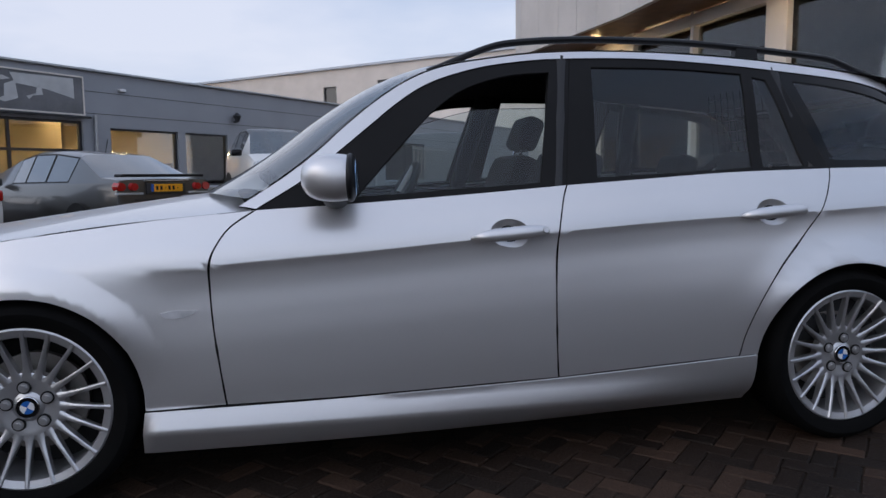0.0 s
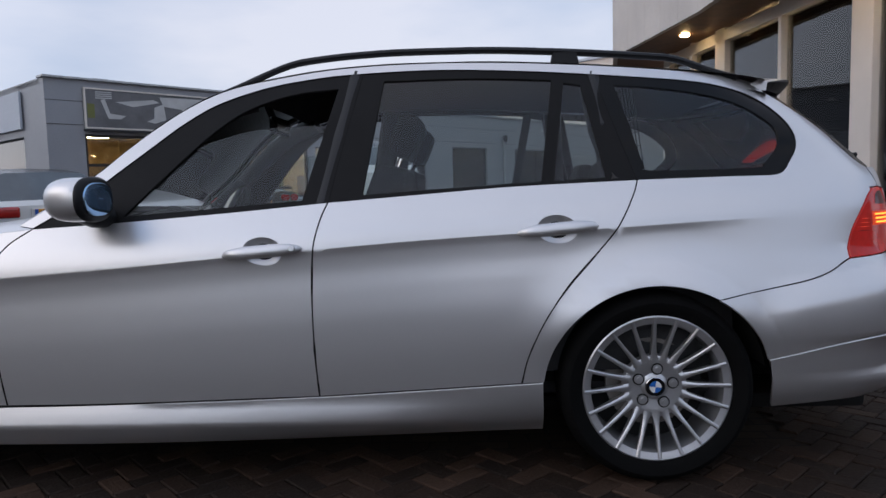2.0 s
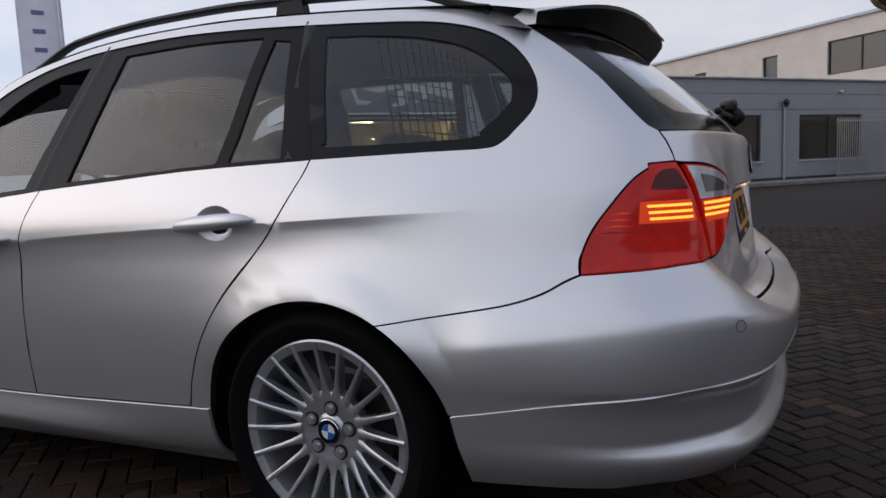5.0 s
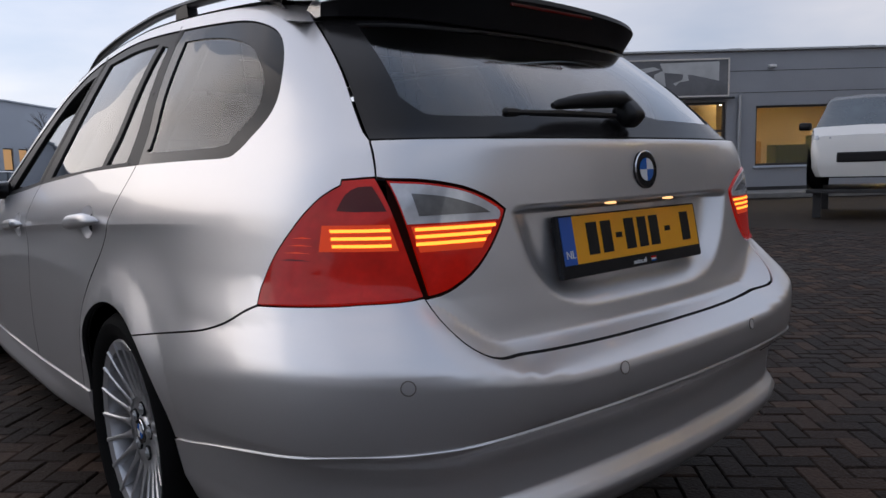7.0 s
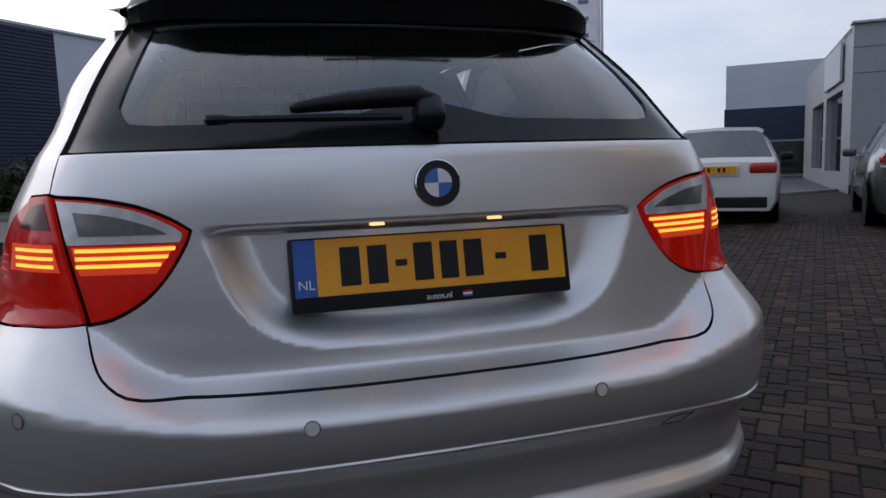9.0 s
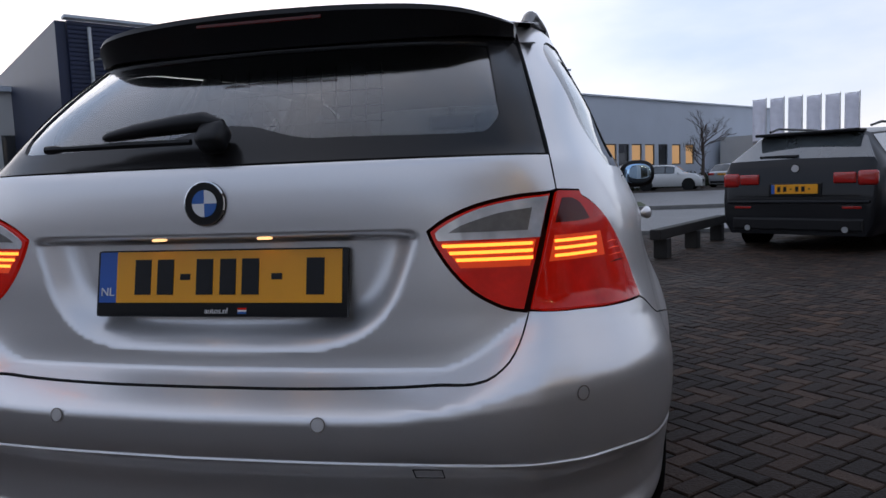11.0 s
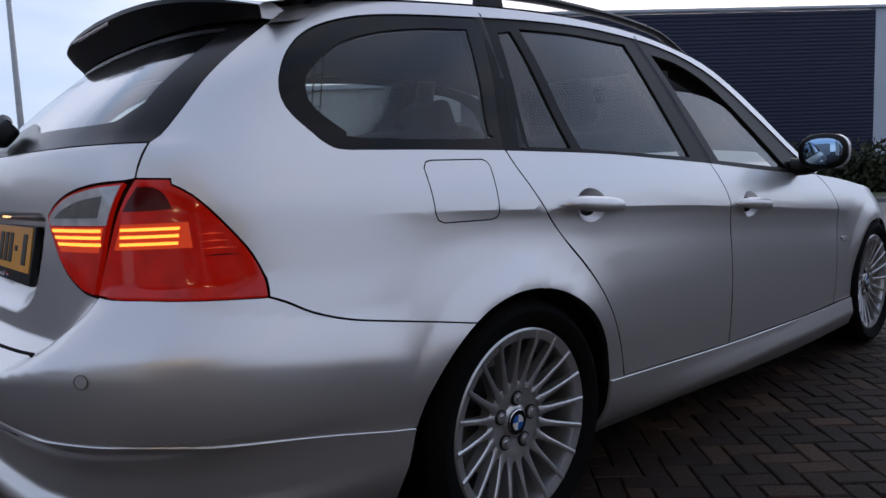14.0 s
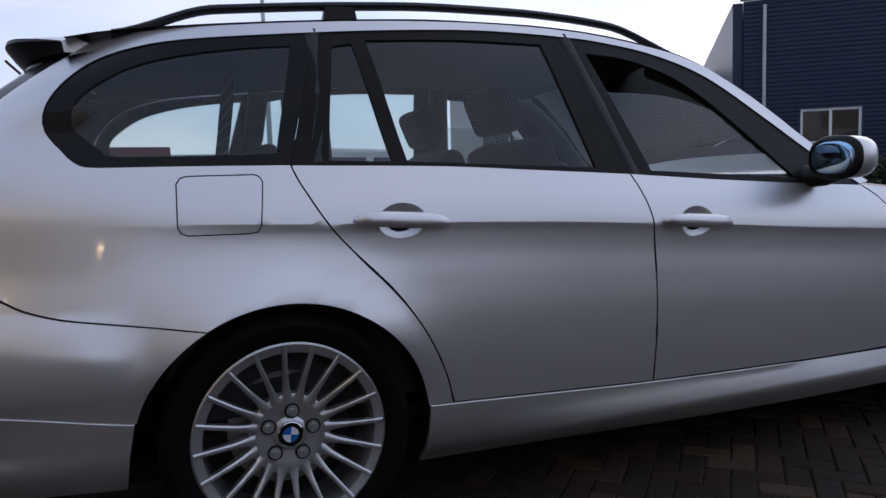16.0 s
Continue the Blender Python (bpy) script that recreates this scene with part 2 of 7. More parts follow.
plan_y, plan_d = pch(_ch, PLAN_Y), pch(_ch, PLAN_D)
A_END = float(_ch[-1])
XS = -2.75


def upper(z):
    """How far a height belongs to the drawn-in stretch from waist to window tops."""
    return sstep(0.50, 0.96, z) * (1 - sstep(1.06, 1.33, z))


def half_width(x, z):
    zc, zb = crease_z(x), belt_z(x)
    fade = np.maximum(sstep(0.0, 0.5, x), sstep(-2.20, -2.52, x))
    low = low_sec(z - zc) * (1 - fade) + low_soft(z - zc) * fade
    up = up_sec((z - zc) / (zb - zc))
    q = z - zb
    top = 0.836 - 0.50 * q - 0.10 * q * q - 0.055 * sstep(-0.5, 0.55, x) * sstep(0.13, 0.34, q)
    w = np.where(z < zc, low, np.where(z < zb, up, top))
    w = w + fade * 0.085 * (np.abs(z - zc) - np.sqrt((z - zc) ** 2 + 0.0012)) * sstep(0.12, 0.05, np.abs(z - zc))
    w = w - 0.014 * sstep(-1.7, -2.7, x)
    w = w + draw_in(x) * upper(z)
    zk = 0.565 + 0.155 * (x - 0.36)
    ka, kb = (z - 0.28) / (zk - 0.28), (zk + 0.085 - z) / 0.085
    w = w + 0.018 * sstep(0.30, 0.46, x) * np.clip(0.5 * (ka + kb - np.sqrt((ka - kb) ** 2 + 0.03)), 0, 1)
    # ridge along the sill, fading out before the rear wheel
    w = w + 0.024 * sstep(-0.42, -0.95, x) * sstep(-2.46, -2.40, x) * np.clip(np.minimum((0.292 - z) / 0.072, (z - 0.15) / 0.07), 0, 1)
    # flared wheel arches: a broad swell and a narrow lip
    for xw, swell, lip in ((0.0, 0.013, 0.010), (-2.76, 0.006, 0.009)):
        rho = np.hypot(x - xw, z - 0.315)
        t = np.clip((rho - 0.345) / 0.19, 0, 1)
        w = w + swell * (1 - t) ** 2 * (1 + 2 * t) * sstep(0.36, 0.60, z)
        t = np.clip((rho - 0.352) / 0.075, 0, 1)
        w = w + 1.4 * lip * (1 - t) ** 1.15 * sstep(0.36, 0.60, z)
    return w


def level(y, z):
    """The height on the middle profile that belongs to a height at y: bumper shelf and crease rise to the corners."""
    zs, zk = 0.512 - 0.022 * sstep(0.45, 0.70, y), 0.583 + 0.044 * sstep(0.30, 0.72, y)
    zt = 0.64 + 0.12 * sstep(0.42, 0.65, y)
    knots, vals = [0.325 + 0 * y, zs, zk, zt, 1.04 + 0 * y], [0.325, 0.512, 0.583, 0.64, 1.04]
    v = z + 0 * y
    out = v.copy()
    for k in range(4):
        t = (v - knots[k]) / (knots[k + 1] - knots[k])
        out = np.where((t > 0) & (t <= 1), vals[k] + t * (vals[k + 1] - vals[k]), out)
    return out


def skin(a, z):
    """The body's outer surface: a runs along the girth from the middle of the tail, z up."""
    a, z = np.asarray(a, float), np.asarray(z, float)
    g = np.abs(a)
    yn, dl = plan_y(np.minimum(g, A_END)), plan_d(np.minimum(g, A_END))
    yb = yn + (boxy(yn) - yn) * upper(z)
    r = rear_c(level(0.87 * yn, z)) + 0.008 * sstep(0.4, 0.75, yn) * sstep(0.75, 0.55, z)
    k = 1 - 0.42 * sstep(1.0, 1.4, z)
    x = r - dl * k - np.maximum(g - A_END, 0)
    s = np.maximum(XS - x, 0)
    th = np.minimum(s / 1.3, 1) * math.pi / 2
    nose = np.interp(z, [0.15, 0.3, 0.5, 0.65, 0.8], [0.70, 0.80, 0.83, 0.78, 0.66])
    x = np.where(s > 0, XS - nose * np.sin(th), x)
    y = yb * half_width(x, z) * np.cos(th) ** 0.55
    # number-plate hollow in the tailgate
    v = np.clip((0.893 - z) / 0.222, 0, 1.2)
    f = (y / (0.418 - 0.07 * v)) ** 5 + v ** 4
    x = x - 0.048 * sstep(1.0, 0.30, f) * sstep(0.893, 0.881, z)
    return np.stack([x, y * np.sign(a), z], -1)


def skin_normal(a, z, e=0.0012):
    da = skin(a + e, z) - skin(a - e, z)
    dz = skin(a, z + e) - skin(a, z - e)
    n = np.cross(da, dz)
    return n / np.maximum(np.linalg.norm(n, axis=-1, keepdims=True), 1e-9)


def girth_x(x, z):
    lo, hi = np.zeros(len(x)), np.full(len(x), 5.5)
    for _ in range(40):
        mid = (lo + hi) / 2
        far = skin(mid, z)[:, 0] > x
        lo, hi = np.where(far, mid, lo), np.where(far, hi, mid)
    return (lo + hi) / 2


def girth_y(y, z):
    lo, hi = np.zeros(len(y)), np.full(len(y), 1.6)
    for _ in range(40):
        mid = (lo + hi) / 2
        near = skin(mid, z)[:, 1] < y
        lo, hi = np.where(near, mid, lo), np.where(near, hi, mid)
    return (lo + hi) / 2


def fair(pts, step=0.02):
    """A smooth line through points, at even steps."""
    p = np.array(pts, float)
    if len(p) > 2:
        e = np.vstack([2 * p[0] - p[1], p, 2 * p[-1] - p[-2]])
        out = []
        for i in range(1, len(e) - 2):
            n = max(2, int(np.linalg.norm(e[i + 1] - e[i]) / step) + 1)
            t = np.linspace(0, 1, n, endpoint=False)[:, None]
            out.append(0.5 * (2 * e[i] + (e[i + 1] - e[i - 1]) * t + (2 * e[i - 1] - 5 * e[i] + 4 * e[i + 1] - e[i + 2]) * t ** 2 + (3 * e[i] - e[i - 1] - 3 * e[i + 1] + e[i + 2]) * t ** 3))
        return np.vstack(out + [p[-1:]])
    n = max(2, int(np.linalg.norm(p[1] - p[0]) / step) + 1)
    return p[0] + (p[1] - p[0]) * np.linspace(0, 1, n)[:, None]


def by_x(pts, smooth=True):
    p = fair(pts) if smooth else np.vstack([fair(pts[i:i + 2]) for i in range(len(pts) - 1)])
    return np.stack([girth_x(p[:, 0], p[:, 1]), p[:, 1]], -1)


def by_y(pts, smooth=True):
    p = fair(pts) if smooth else np.vstack([fair(pts[i:i + 2]) for i in range(len(pts) - 1)])
    return np.stack([girth_y(p[:, 0], p[:, 1]), p[:, 1]], -1)


def flip(line):
    return line * np.array([-1, 1])


def loop(*lines):
    p = np.vstack(lines)
    keep = [0]
    for i in range(1, len(p)):
        if np.linalg.norm(p[i] - p[keep[-1]]) > 0.003:
            keep.append(i)
    if np.linalg.norm(p[keep[-1]] - p[keep[0]]) < 0.003:
        keep.pop()
    p = p[keep]
    q = np.roll(p, -1, 0)
    if np.sum(p[:, 0] * q[:, 1] - q[:, 0] * p[:, 1]) < 0:
        p = p[::-1]
    return p


def shrink(p, g):
    d = np.roll(p, -1, 0) - p
    n = np.stack([-d[:, 1], d[:, 0]], -1)
    n /= np.maximum(np.linalg.norm(n, axis=1, keepdims=True), 1e-9)
    m = n + np.roll(n, 1, 0)
    m /= np.maximum(np.linalg.norm(m, axis=1, keepdims=True), 1e-9)
    c = np.maximum(np.sum(m * n, 1, keepdims=True), 0.5)
    return p + m * g / c


def inside(p, poly):
    x, y = p[:, 0], p[:, 1]
    r = np.zeros(len(p), bool)
    q = np.roll(poly, -1, 0)
    for (x0, y0), (x1, y1) in zip(poly, q):
        c = (y0 > y) != (y1 > y)
        if y1 != y0:
            r ^= c & (x < (x1 - x0) * (y - y0) / (y1 - y0) + x0)
    return r


def edge_far(p, poly, d):
    q = np.roll(poly, -1, 0)
    ok = np.ones(len(p), bool)
    for a, b in zip(poly, q):
        ab = b - a
        t = np.clip(((p - a) @ ab) / max(ab @ ab, 1e-12), 0, 1)
        ok &= np.linalg.norm(p - a - t[:, None] * ab, axis=1) > d
    return ok


def panel(name, poly, material, parent, label="", gap=0.0022, off=0.0, step=0.03, thick=0.012, holes=(), crease=False, dark=False):
    """A sheet of the body's skin inside a closed outline, with turned-in edges."""
    poly = shrink(loop(poly), gap)
    holes = [shrink(loop(h), -gap) for h in holes]
    lo, hi = poly.min(0), poly.max(0)
    if crease:
        base = np.arange(step, 0.9, step)
        dd = np.concatenate([-base, [-0.014, -0.006, -0.0015, 0.0015, 0.006, 0.014], base])
        gx, gd = np.meshgrid(np.arange(lo[0], hi[0], step), dd)
        gx, gd = gx.ravel(), gd.ravel()
        gp = np.stack([gx, crease_z(skin(gx, np.full(len(gx), 0.8))[:, 0]) + gd], -1)
    else:
        gx, gz = np.meshgrid(np.arange(lo[0], hi[0], step), np.arange(lo[1], hi[1], step))
        gp = np.stack([gx.ravel() + 0.5 * step * (np.round(gz.ravel() / step) % 2), gz.ravel()], -1)
    gp = gp[inside(gp, poly)]
    gp = gp[edge_far(gp, poly, 0.4 * step)]
    for h in holes:
        gp = gp[~inside(gp, h)]
        gp = gp[edge_far(gp, h, 0.4 * step)]
    pts, edges = list(map(tuple, poly)), [(i, (i + 1) % len(poly)) for i in range(len(poly))]
    for h in holes:
        b = len(pts)
        pts += list(map(tuple, h))
        edges += [(b + i, b + (i + 1) % len(h)) for i in range(len(h))]
    pts += list(map(tuple, gp))
    vs, _, fs, _, _, _ = geometry.delaunay_2d_cdt([Vector(p) for p in pts], edges, [], 0, 1e-6)
    v2 = np.array([tuple(v) for v in vs])
    fs = np.array([f for f in fs if len(f) == 3])
    c = v2[fs].mean(1)
    ok = inside(c, poly)
    for h in holes:
        ok &= ~inside(c, h)
    fs = fs[ok]
    used = np.unique(fs)
    remap = -np.ones(len(v2), int)
    remap[used] = np.arange(len(used))
    v2, fs = v2[used], remap[fs]
    area = (v2[fs[:, 1], 0] - v2[fs[:, 0], 0]) * (v2[fs[:, 2], 1] - v2[fs[:, 0], 1]) - (v2[fs[:, 2], 0] - v2[fs[:, 0], 0]) * (v2[fs[:, 1], 1] - v2[fs[:, 0], 1])
    fs = np.where(area[:, None] < 0, fs[:, ::-1], fs)
    nrm = skin_normal(v2[:, 0], v2[:, 1])
    pos = skin(v2[:, 0], v2[:, 1]) + nrm * off
    verts, norms, faces = list(pos), list(nrm), [tuple(map(int, f)) for f in fs]
    count = {}
    for f in faces:
        for i in range(3):
            count[(f[i], f[(i + 1) % 3])] = 1
    for (i, j) in list(count):
        if (j, i) not in count:
            b = len(verts)
            out = np.cross(pos[j] - pos[i], nrm[i])
            out = out / max(np.linalg.norm(out), 1e-9)
            verts += [pos[i], pos[j], pos[j] - nrm[j] * thick, pos[i] - nrm[i] * thick]
            norms += [out * 0.7 + nrm[i] * 0.7, out * 0.7 + nrm[j] * 0.7, out, out]
            faces.append((b + 1, b, b + 3, b + 2))
    ob = link_mesh(name, verts, faces, material, parent, label, norms)
    # edges blackened to paint in the shade of deep shut lines
    if dark:
        ob.data.materials.append(INNER)
        ob.data.polygons.foreach_set("material_index", [0] * len(fs) + [1] * (len(faces) - len(fs)))
    return ob


def on_skin(a, z, off=0.0):
    """A frame on the body's skin: x along the girth, y up it, z outwards."""
    a, z = np.array([a]), np.array([z])
    p, n = skin(a, z)[0], skin_normal(a, z)[0]
    t = (skin(a + 0.001, z) - skin(a - 0.001, z))[0]
    t = t / np.linalg.norm(t)
    b = np.cross(n, t)
    m = Matrix((t, b, n)).transposed().to_4x4()
    m.translation = Vector(p + n * off)
    return m


# outlines in the side view
L_FEN = [(-2.190, 0.291), (-2.205, 0.41), (-2.219, 0.533), (-2.226, 0.66), (-2.224, 0.735), (-2.20, 0.79), (-2.16, 0.84), (-2.085, 0.89)]
L_B = [(-1.116, 0.309), (-1.124, 0.448), (-1.127, 0.60), (-1.124, 0.731), (-1.114, 0.825), (-1.092, 0.909), (-1.072, 0.955)]
L_RD = [(-0.442, 0.342), (-0.420, 0.43), (-0.368, 0.544), (-0.292, 0.656), (-0.190, 0.768), (-0.121, 0.851), (-0.063, 0.955), (-0.045, 1.004)]
L_SILL = [(-2.43, 0.285), (-1.8, 0.292), (-1.116, 0.309), (-0.442, 0.342), (-0.372, 0.344)]
L_SEAM = [(0.1878, 0.6117), (0.396, 0.647), (0.50, 0.667), (0.57, 0.69), (0.615, 0.715), (0.645, 0.728)]
L_TLF = [(0.645, 0.728), (0.642, 0.76), (0.663, 0.818), (0.705, 0.88), (0.742, 0.927), (0.768, 0.947)]
L_DLO_LOW = [(-2.085, 0.890), (-1.775, 0.906), (-1.401, 0.93), (-1.072, 0.955), (-0.736, 0.976), (-0.446, 0.993), (-0.045, 1.004), (0.2, 1.007), (0.40, 1.008)]
L_DLO_REAR = [(0.40, 1.008), (0.441, 1.014), (0.474, 1.045), (0.514, 1.10), (0.513, 1.158), (0.470, 1.226), (0.398, 1.284), (0.298, 1.322), (0.170, 1.346), (-0.085, 1.370), (-0.394, 1.395), (-0.708, 1.412), (-1.023, 1.406), (-1.189, 1.390), (-1.312, 1.369), (-1.432, 1.335), (-1.529, 1.294), (-1.621, 1.234), (-1.709, 1.163), (-1.796, 1.092), (-1.93, 0.985), (-2.085, 0.890)]
L_TOP = [(-2.14, 0.90), (-2.0, 0.99), (-1.886, 1.078), (-1.804, 1.152), (-1.717, 1.224), (-1.628, 1.288), (-1.535, 1.340), (-1.43, 1.377), (-1.3, 1.402), (-1.15, 1.424), (-1.02, 1.435), (-0.85, 1.441), (-0.6, 1.438), (-0.28, 1.421), (0.03, 1.397), (0.24, 1.376), (0.38, 1.356), (0.47, 1.335)]


def arch(xc, rx, rz, a0, a1, n=40):
    return [(xc - rx * math.cos(a), 0.315 + rz * math.sin(a)) for a in np.linspace(a0, a1, n)]


def raw_x(pts):
    p = np.array(pts, float)
    return np.stack([girth_x(p[:, 0], p[:, 1]), p[:, 1]], -1)


car = tagged(new("estate_car"), "silver metallic estate car with black roof rails", "car")
ARCH_R = arch(0.0, 0.368, 0.345, math.asin(0.029 / 0.345), math.pi - math.asin(0.86))
P_BMPA = ARCH_R[-1]
GATE_EDGE = [(0.550, 1.325), (0.600, 1.171), (0.641, 1.028), (0.655, 0.960)]
GATE_LOW = [(0.605, 0.742), (0.590, 0.690), (0.565, 0.655), (0.515, 0.632), (0.40, 0.622), (0.2, 0.619), (0.0, 0.619)]
LAMP_BOT = [(0.605, 0.742), (0.70, 0.738), (0.80, 0.732)]
TRIM_R = [(0.0, 0.511), (0.3, 0.509), (0.6, 0.501), (0.72, 0.492)]
TRIM_S = [(0.80, 0.481), (0.60, 0.457), (0.359, 0.410)]

for side, hand in ((-1, "left"), (1, "right")):
    mir = flip if side < 0 else (lambda line: line)
    grips = []
    for xm, zm in ((-1.285, 0.797), (-0.318, 0.846)):
        am = float(girth_x(np.array([xm]), np.array([zm]))[0])
        grips.append(np.array([(am + 0.064 * math.cos(k * math.tau / 36), zm + 0.003 + 0.044 * math.sin(k * math.tau / 36)) for k in range(36)]))
    # front fender
    fa = arch(-2.765, 0.335, 0.330, math.pi - 0.02, 0.0, 40)
    fender = panel("front_fender", mir(loop(by_x(L_FEN), by_x([(-2.085, 0.89), (-2.15, 0.884), (-2.4, 0.862), (-2.8, 0.812), (-3.12, 0.765)]), by_x([(-3.12, 0.765), (-3.13, 0.55), (-3.12, 0.36)]), raw_x(fa[::-1]), by_x([(-2.43, 0.315), (-2.43, 0.286)]), by_x([(-2.43, 0.286), (-2.19, 0.291)]))), PAINT, car, step=0.015, dark=True, gap=0.0025)
    tagged(fender, "silver wing panel with a clear side repeater")
    # doors below the waist
    door_f = panel("front_door", mir(loop(by_x(L_FEN), by_x(L_DLO_LOW[:4]), by_x(L_B[::-1]), by_x([(-1.116, 0.309), (-1.8, 0.294), (-2.19, 0.291)]))), PAINT, car, "silver door with a body-coloured handle", crease=True, dark=True, gap=0.0025, holes=[mir(grips[0])])
    door_r = panel("rear_door", mir(loop(by_x(L_B), by_x(L_DLO_LOW[3:7]), by_x(L_RD[::-1]), by_x([(-0.442, 0.342), (-1.116, 0.309)]))), PAINT, car, "silver door with a body-coloured handle", crease=True, dark=True, gap=0.0025, holes=[mir(grips[1])])
    # quarter panel, rear pillar and roof side in one pressing
    holes = []
    if side > 0:
        cap = loop(by_x([(0.030, 0.962), (0.036, 0.974), (0.048, 0.980), (0.205, 0.980), (0.222, 0.976), (0.232, 0.962), (0.236, 0.86), (0.230, 0.845), (0.214, 0.838), (0.070, 0.836), (0.052, 0.840), (0.044, 0.852), (0.030, 0.962)], smooth=False))
        holes = [cap]
    quarter = panel("side_panel", mir(loop(by_x(L_RD), by_x(L_DLO_LOW[6:]), by_x(L_DLO_REAR), by_x([(-2.085, 0.89), (-2.14, 0.90)]), by_x(L_TOP), by_y(GATE_EDGE), by_y([(0.655, 0.960), (0.695, 0.957)]), by_x(L_TLF[::-1]), by_x(L_SEAM[::-1]), raw_x(ARCH_R[::-1]), by_x([(-0.372, 0.344), (-0.442, 0.342)]))), PAINT, car, "silver quarter panel and roof side", holes=holes, crease=True, dark=True, gap=0.002)
    if side > 0:
        panel("fuel_flap", cap, PAINT, quarter, "square fuel filler flap", crease=True, dark=True, gap=0.0012)
    # sill
    sill = panel("sill", mir(loop(by_x(L_SILL), by_x([(-0.372, 0.344), (-0.365, 0.16)]), by_x([(-0.365, 0.16), (-1.2, 0.150), (-2.44, 0.155)]), by_x([(-2.44, 0.155), (-2.43, 0.285)]))), PAINT, car, "silver side sill skirt", off=0.006, step=0.02, gap=0.002)
    # black window surround with its panes
    w_front = mir(loop(by_x([(-1.775, 0.925), (-1.70, 1.005), (-1.61, 1.10), (-1.51, 1.20), (-1.41, 1.275), (-1.31, 1.318), (-1.20, 1.345), (-1.062, 1.357)]), by_x([(-1.062, 1.357), (-1.162, 0.964)]), by_x([(-1.162, 0.964), (-1.775, 0.925)])))
    w_rear = mir(loop(by_x([(-0.898, 1.379), (-0.958, 0.978)]), by_x([(-0.958, 0.978), (-0.362, 1.008)]), by_x([(-0.362, 1.008), (-0.306, 1.362)]), by_x([(-0.306, 1.362), (-0.6, 1.378), (-0.898, 1.379)])))
    w_fix = mir(loop(by_x([(-0.263, 1.350), (-0.318, 1.009)]), by_x([(-0.318, 1.009), (-0.146, 1.014)]), by_x([(-0.146, 1.014), (-0.205, 1.339)]), by_x([(-0.205, 1.339), (-0.263, 1.350)])))
    w_quart = mir(loop(by_x([(-0.088, 1.336), (-0.015, 1.045)]), by_x([(-0.015, 1.045), (0.0, 1.035), (0.36, 1.035), (0.392, 1.048)]), by_x([(0.392, 1.048), (0.448, 1.10), (0.459, 1.138), (0.435, 1.188), (0.335, 1.258), (0.21, 1.298), (0.06, 1.323), (-0.088, 1.336)])))
    cut_b = [(-1.072, 0.955), (-1.03, 1.16), (-0.975, 1.4085)]
    cut_c = [(-0.045, 1.004), (-0.10, 1.18), (-0.155, 1.3755)]
    up = L_DLO_REAR
    def between(x0, x1):
        p = fair(up[9:])
        p = p[(p[:, 0] > x0) & (p[:, 0] < x1)]
        return np.stack([girth_x(p[:, 0], p[:, 1]), p[:, 1]], -1)
    t_f = panel("window_frame", mir(loop(by_x(L_DLO_LOW[:4]), by_x(cut_b), between(-2.07, -0.98))), TRIM, door_f, "satin black window surround", gap=0.0006, off=-0.004, holes=[w_front])
    t_r = panel("window_frame", mir(loop(by_x(L_DLO_LOW[3:7]), by_x(cut_c), between(-0.97, -0.16), by_x(cut_b[::-1]))), TRIM, door_r, "satin black window surround", gap=0.0006, off=-0.004, holes=[w_rear, w_fix])
    p_r = fair(up[:10])
    p_r = p_r[(p_r[:, 0] > -0.085)]
    t_q = panel("window_frame", mir(loop(by_x(L_DLO_LOW[6:]), np.stack([girth_x(p_r[:, 0], p_r[:, 1]), p_r[:, 1]], -1), by_x(cut_c[::-1]))), FRITS, quarter, "glossy black window surround", gap=0.0006, off=-0.004, holes=[w_quart])
    # front panes are wound down a little way
    low_f = mir(loop(by_x([(-1.775, 0.925), (-1.70, 1.005), (-1.61, 1.10), (-1.545, 1.165)]), by_x([(-1.545, 1.165), (-1.35, 1.215), (-1.098, 1.225)]), by_x([(-1.098, 1.225), (-1.162, 0.964)]), by_x([(-1.162, 0.964), (-1.775, 0.925)])))
    panel("window_pane", low_f, GLASS, door_f, "tinted pane, wound partly down", gap=-0.004, off=-0.014, thick=0.004)
    panel("window_pane", w_rear, GLASS, door_r, "tinted window pane", gap=-0.004, off=-0.010, thick=0.004)
    panel("quarter_pane", w_fix, GLASS, door_r, "small fixed tinted pane", gap=-0.004, off=-0.009, thick=0.004)
    panel("side_pane", w_quart, GLASS, quarter, "tinted fixed side pane", gap=-0.004, off=-0.008, thick=0.004)
    # black sheet added behind the joints, for the shade in them
    panel("joint_shade_sheet", mir(loop(by_x([(-2.41, 0.30), (-2.41, 0.84)]), by_x([(-2.41, 0.84), (-2.085, 0.87), (-1.1, 0.935), (-0.045, 0.985), (0.45, 0.985), (0.62, 0.97)]), by_x([(0.62, 0.97), (0.55, 0.72), (0.20, 0.64)], smooth=False), raw_x(ARCH_R[::-1]), by_x([(-0.375, 0.33), (-0.38, 0.18)]), by_x([(-0.38, 0.18), (-2.40, 0.18)]))), INNER, car, "", gap=0.0, off=-0.016, step=0.05, thick=0.002)
    # outer tail lamp
    lamp = panel("tail_lamp", mir(loop(by_x(L_TLF), by_y([(0.695, 0.957), (0.655, 0.960)]), by_y([(0.655, 0.960), (0.632, 0.85), (0.605, 0.742)]), by_y(LAMP_BOT[:2]), by_x([(0.80, 0.735), (0.645, 0.728)]))), RED, car, "red tail lamp with lit amber tubes", gap=0.003, off=0.003, step=0.02)
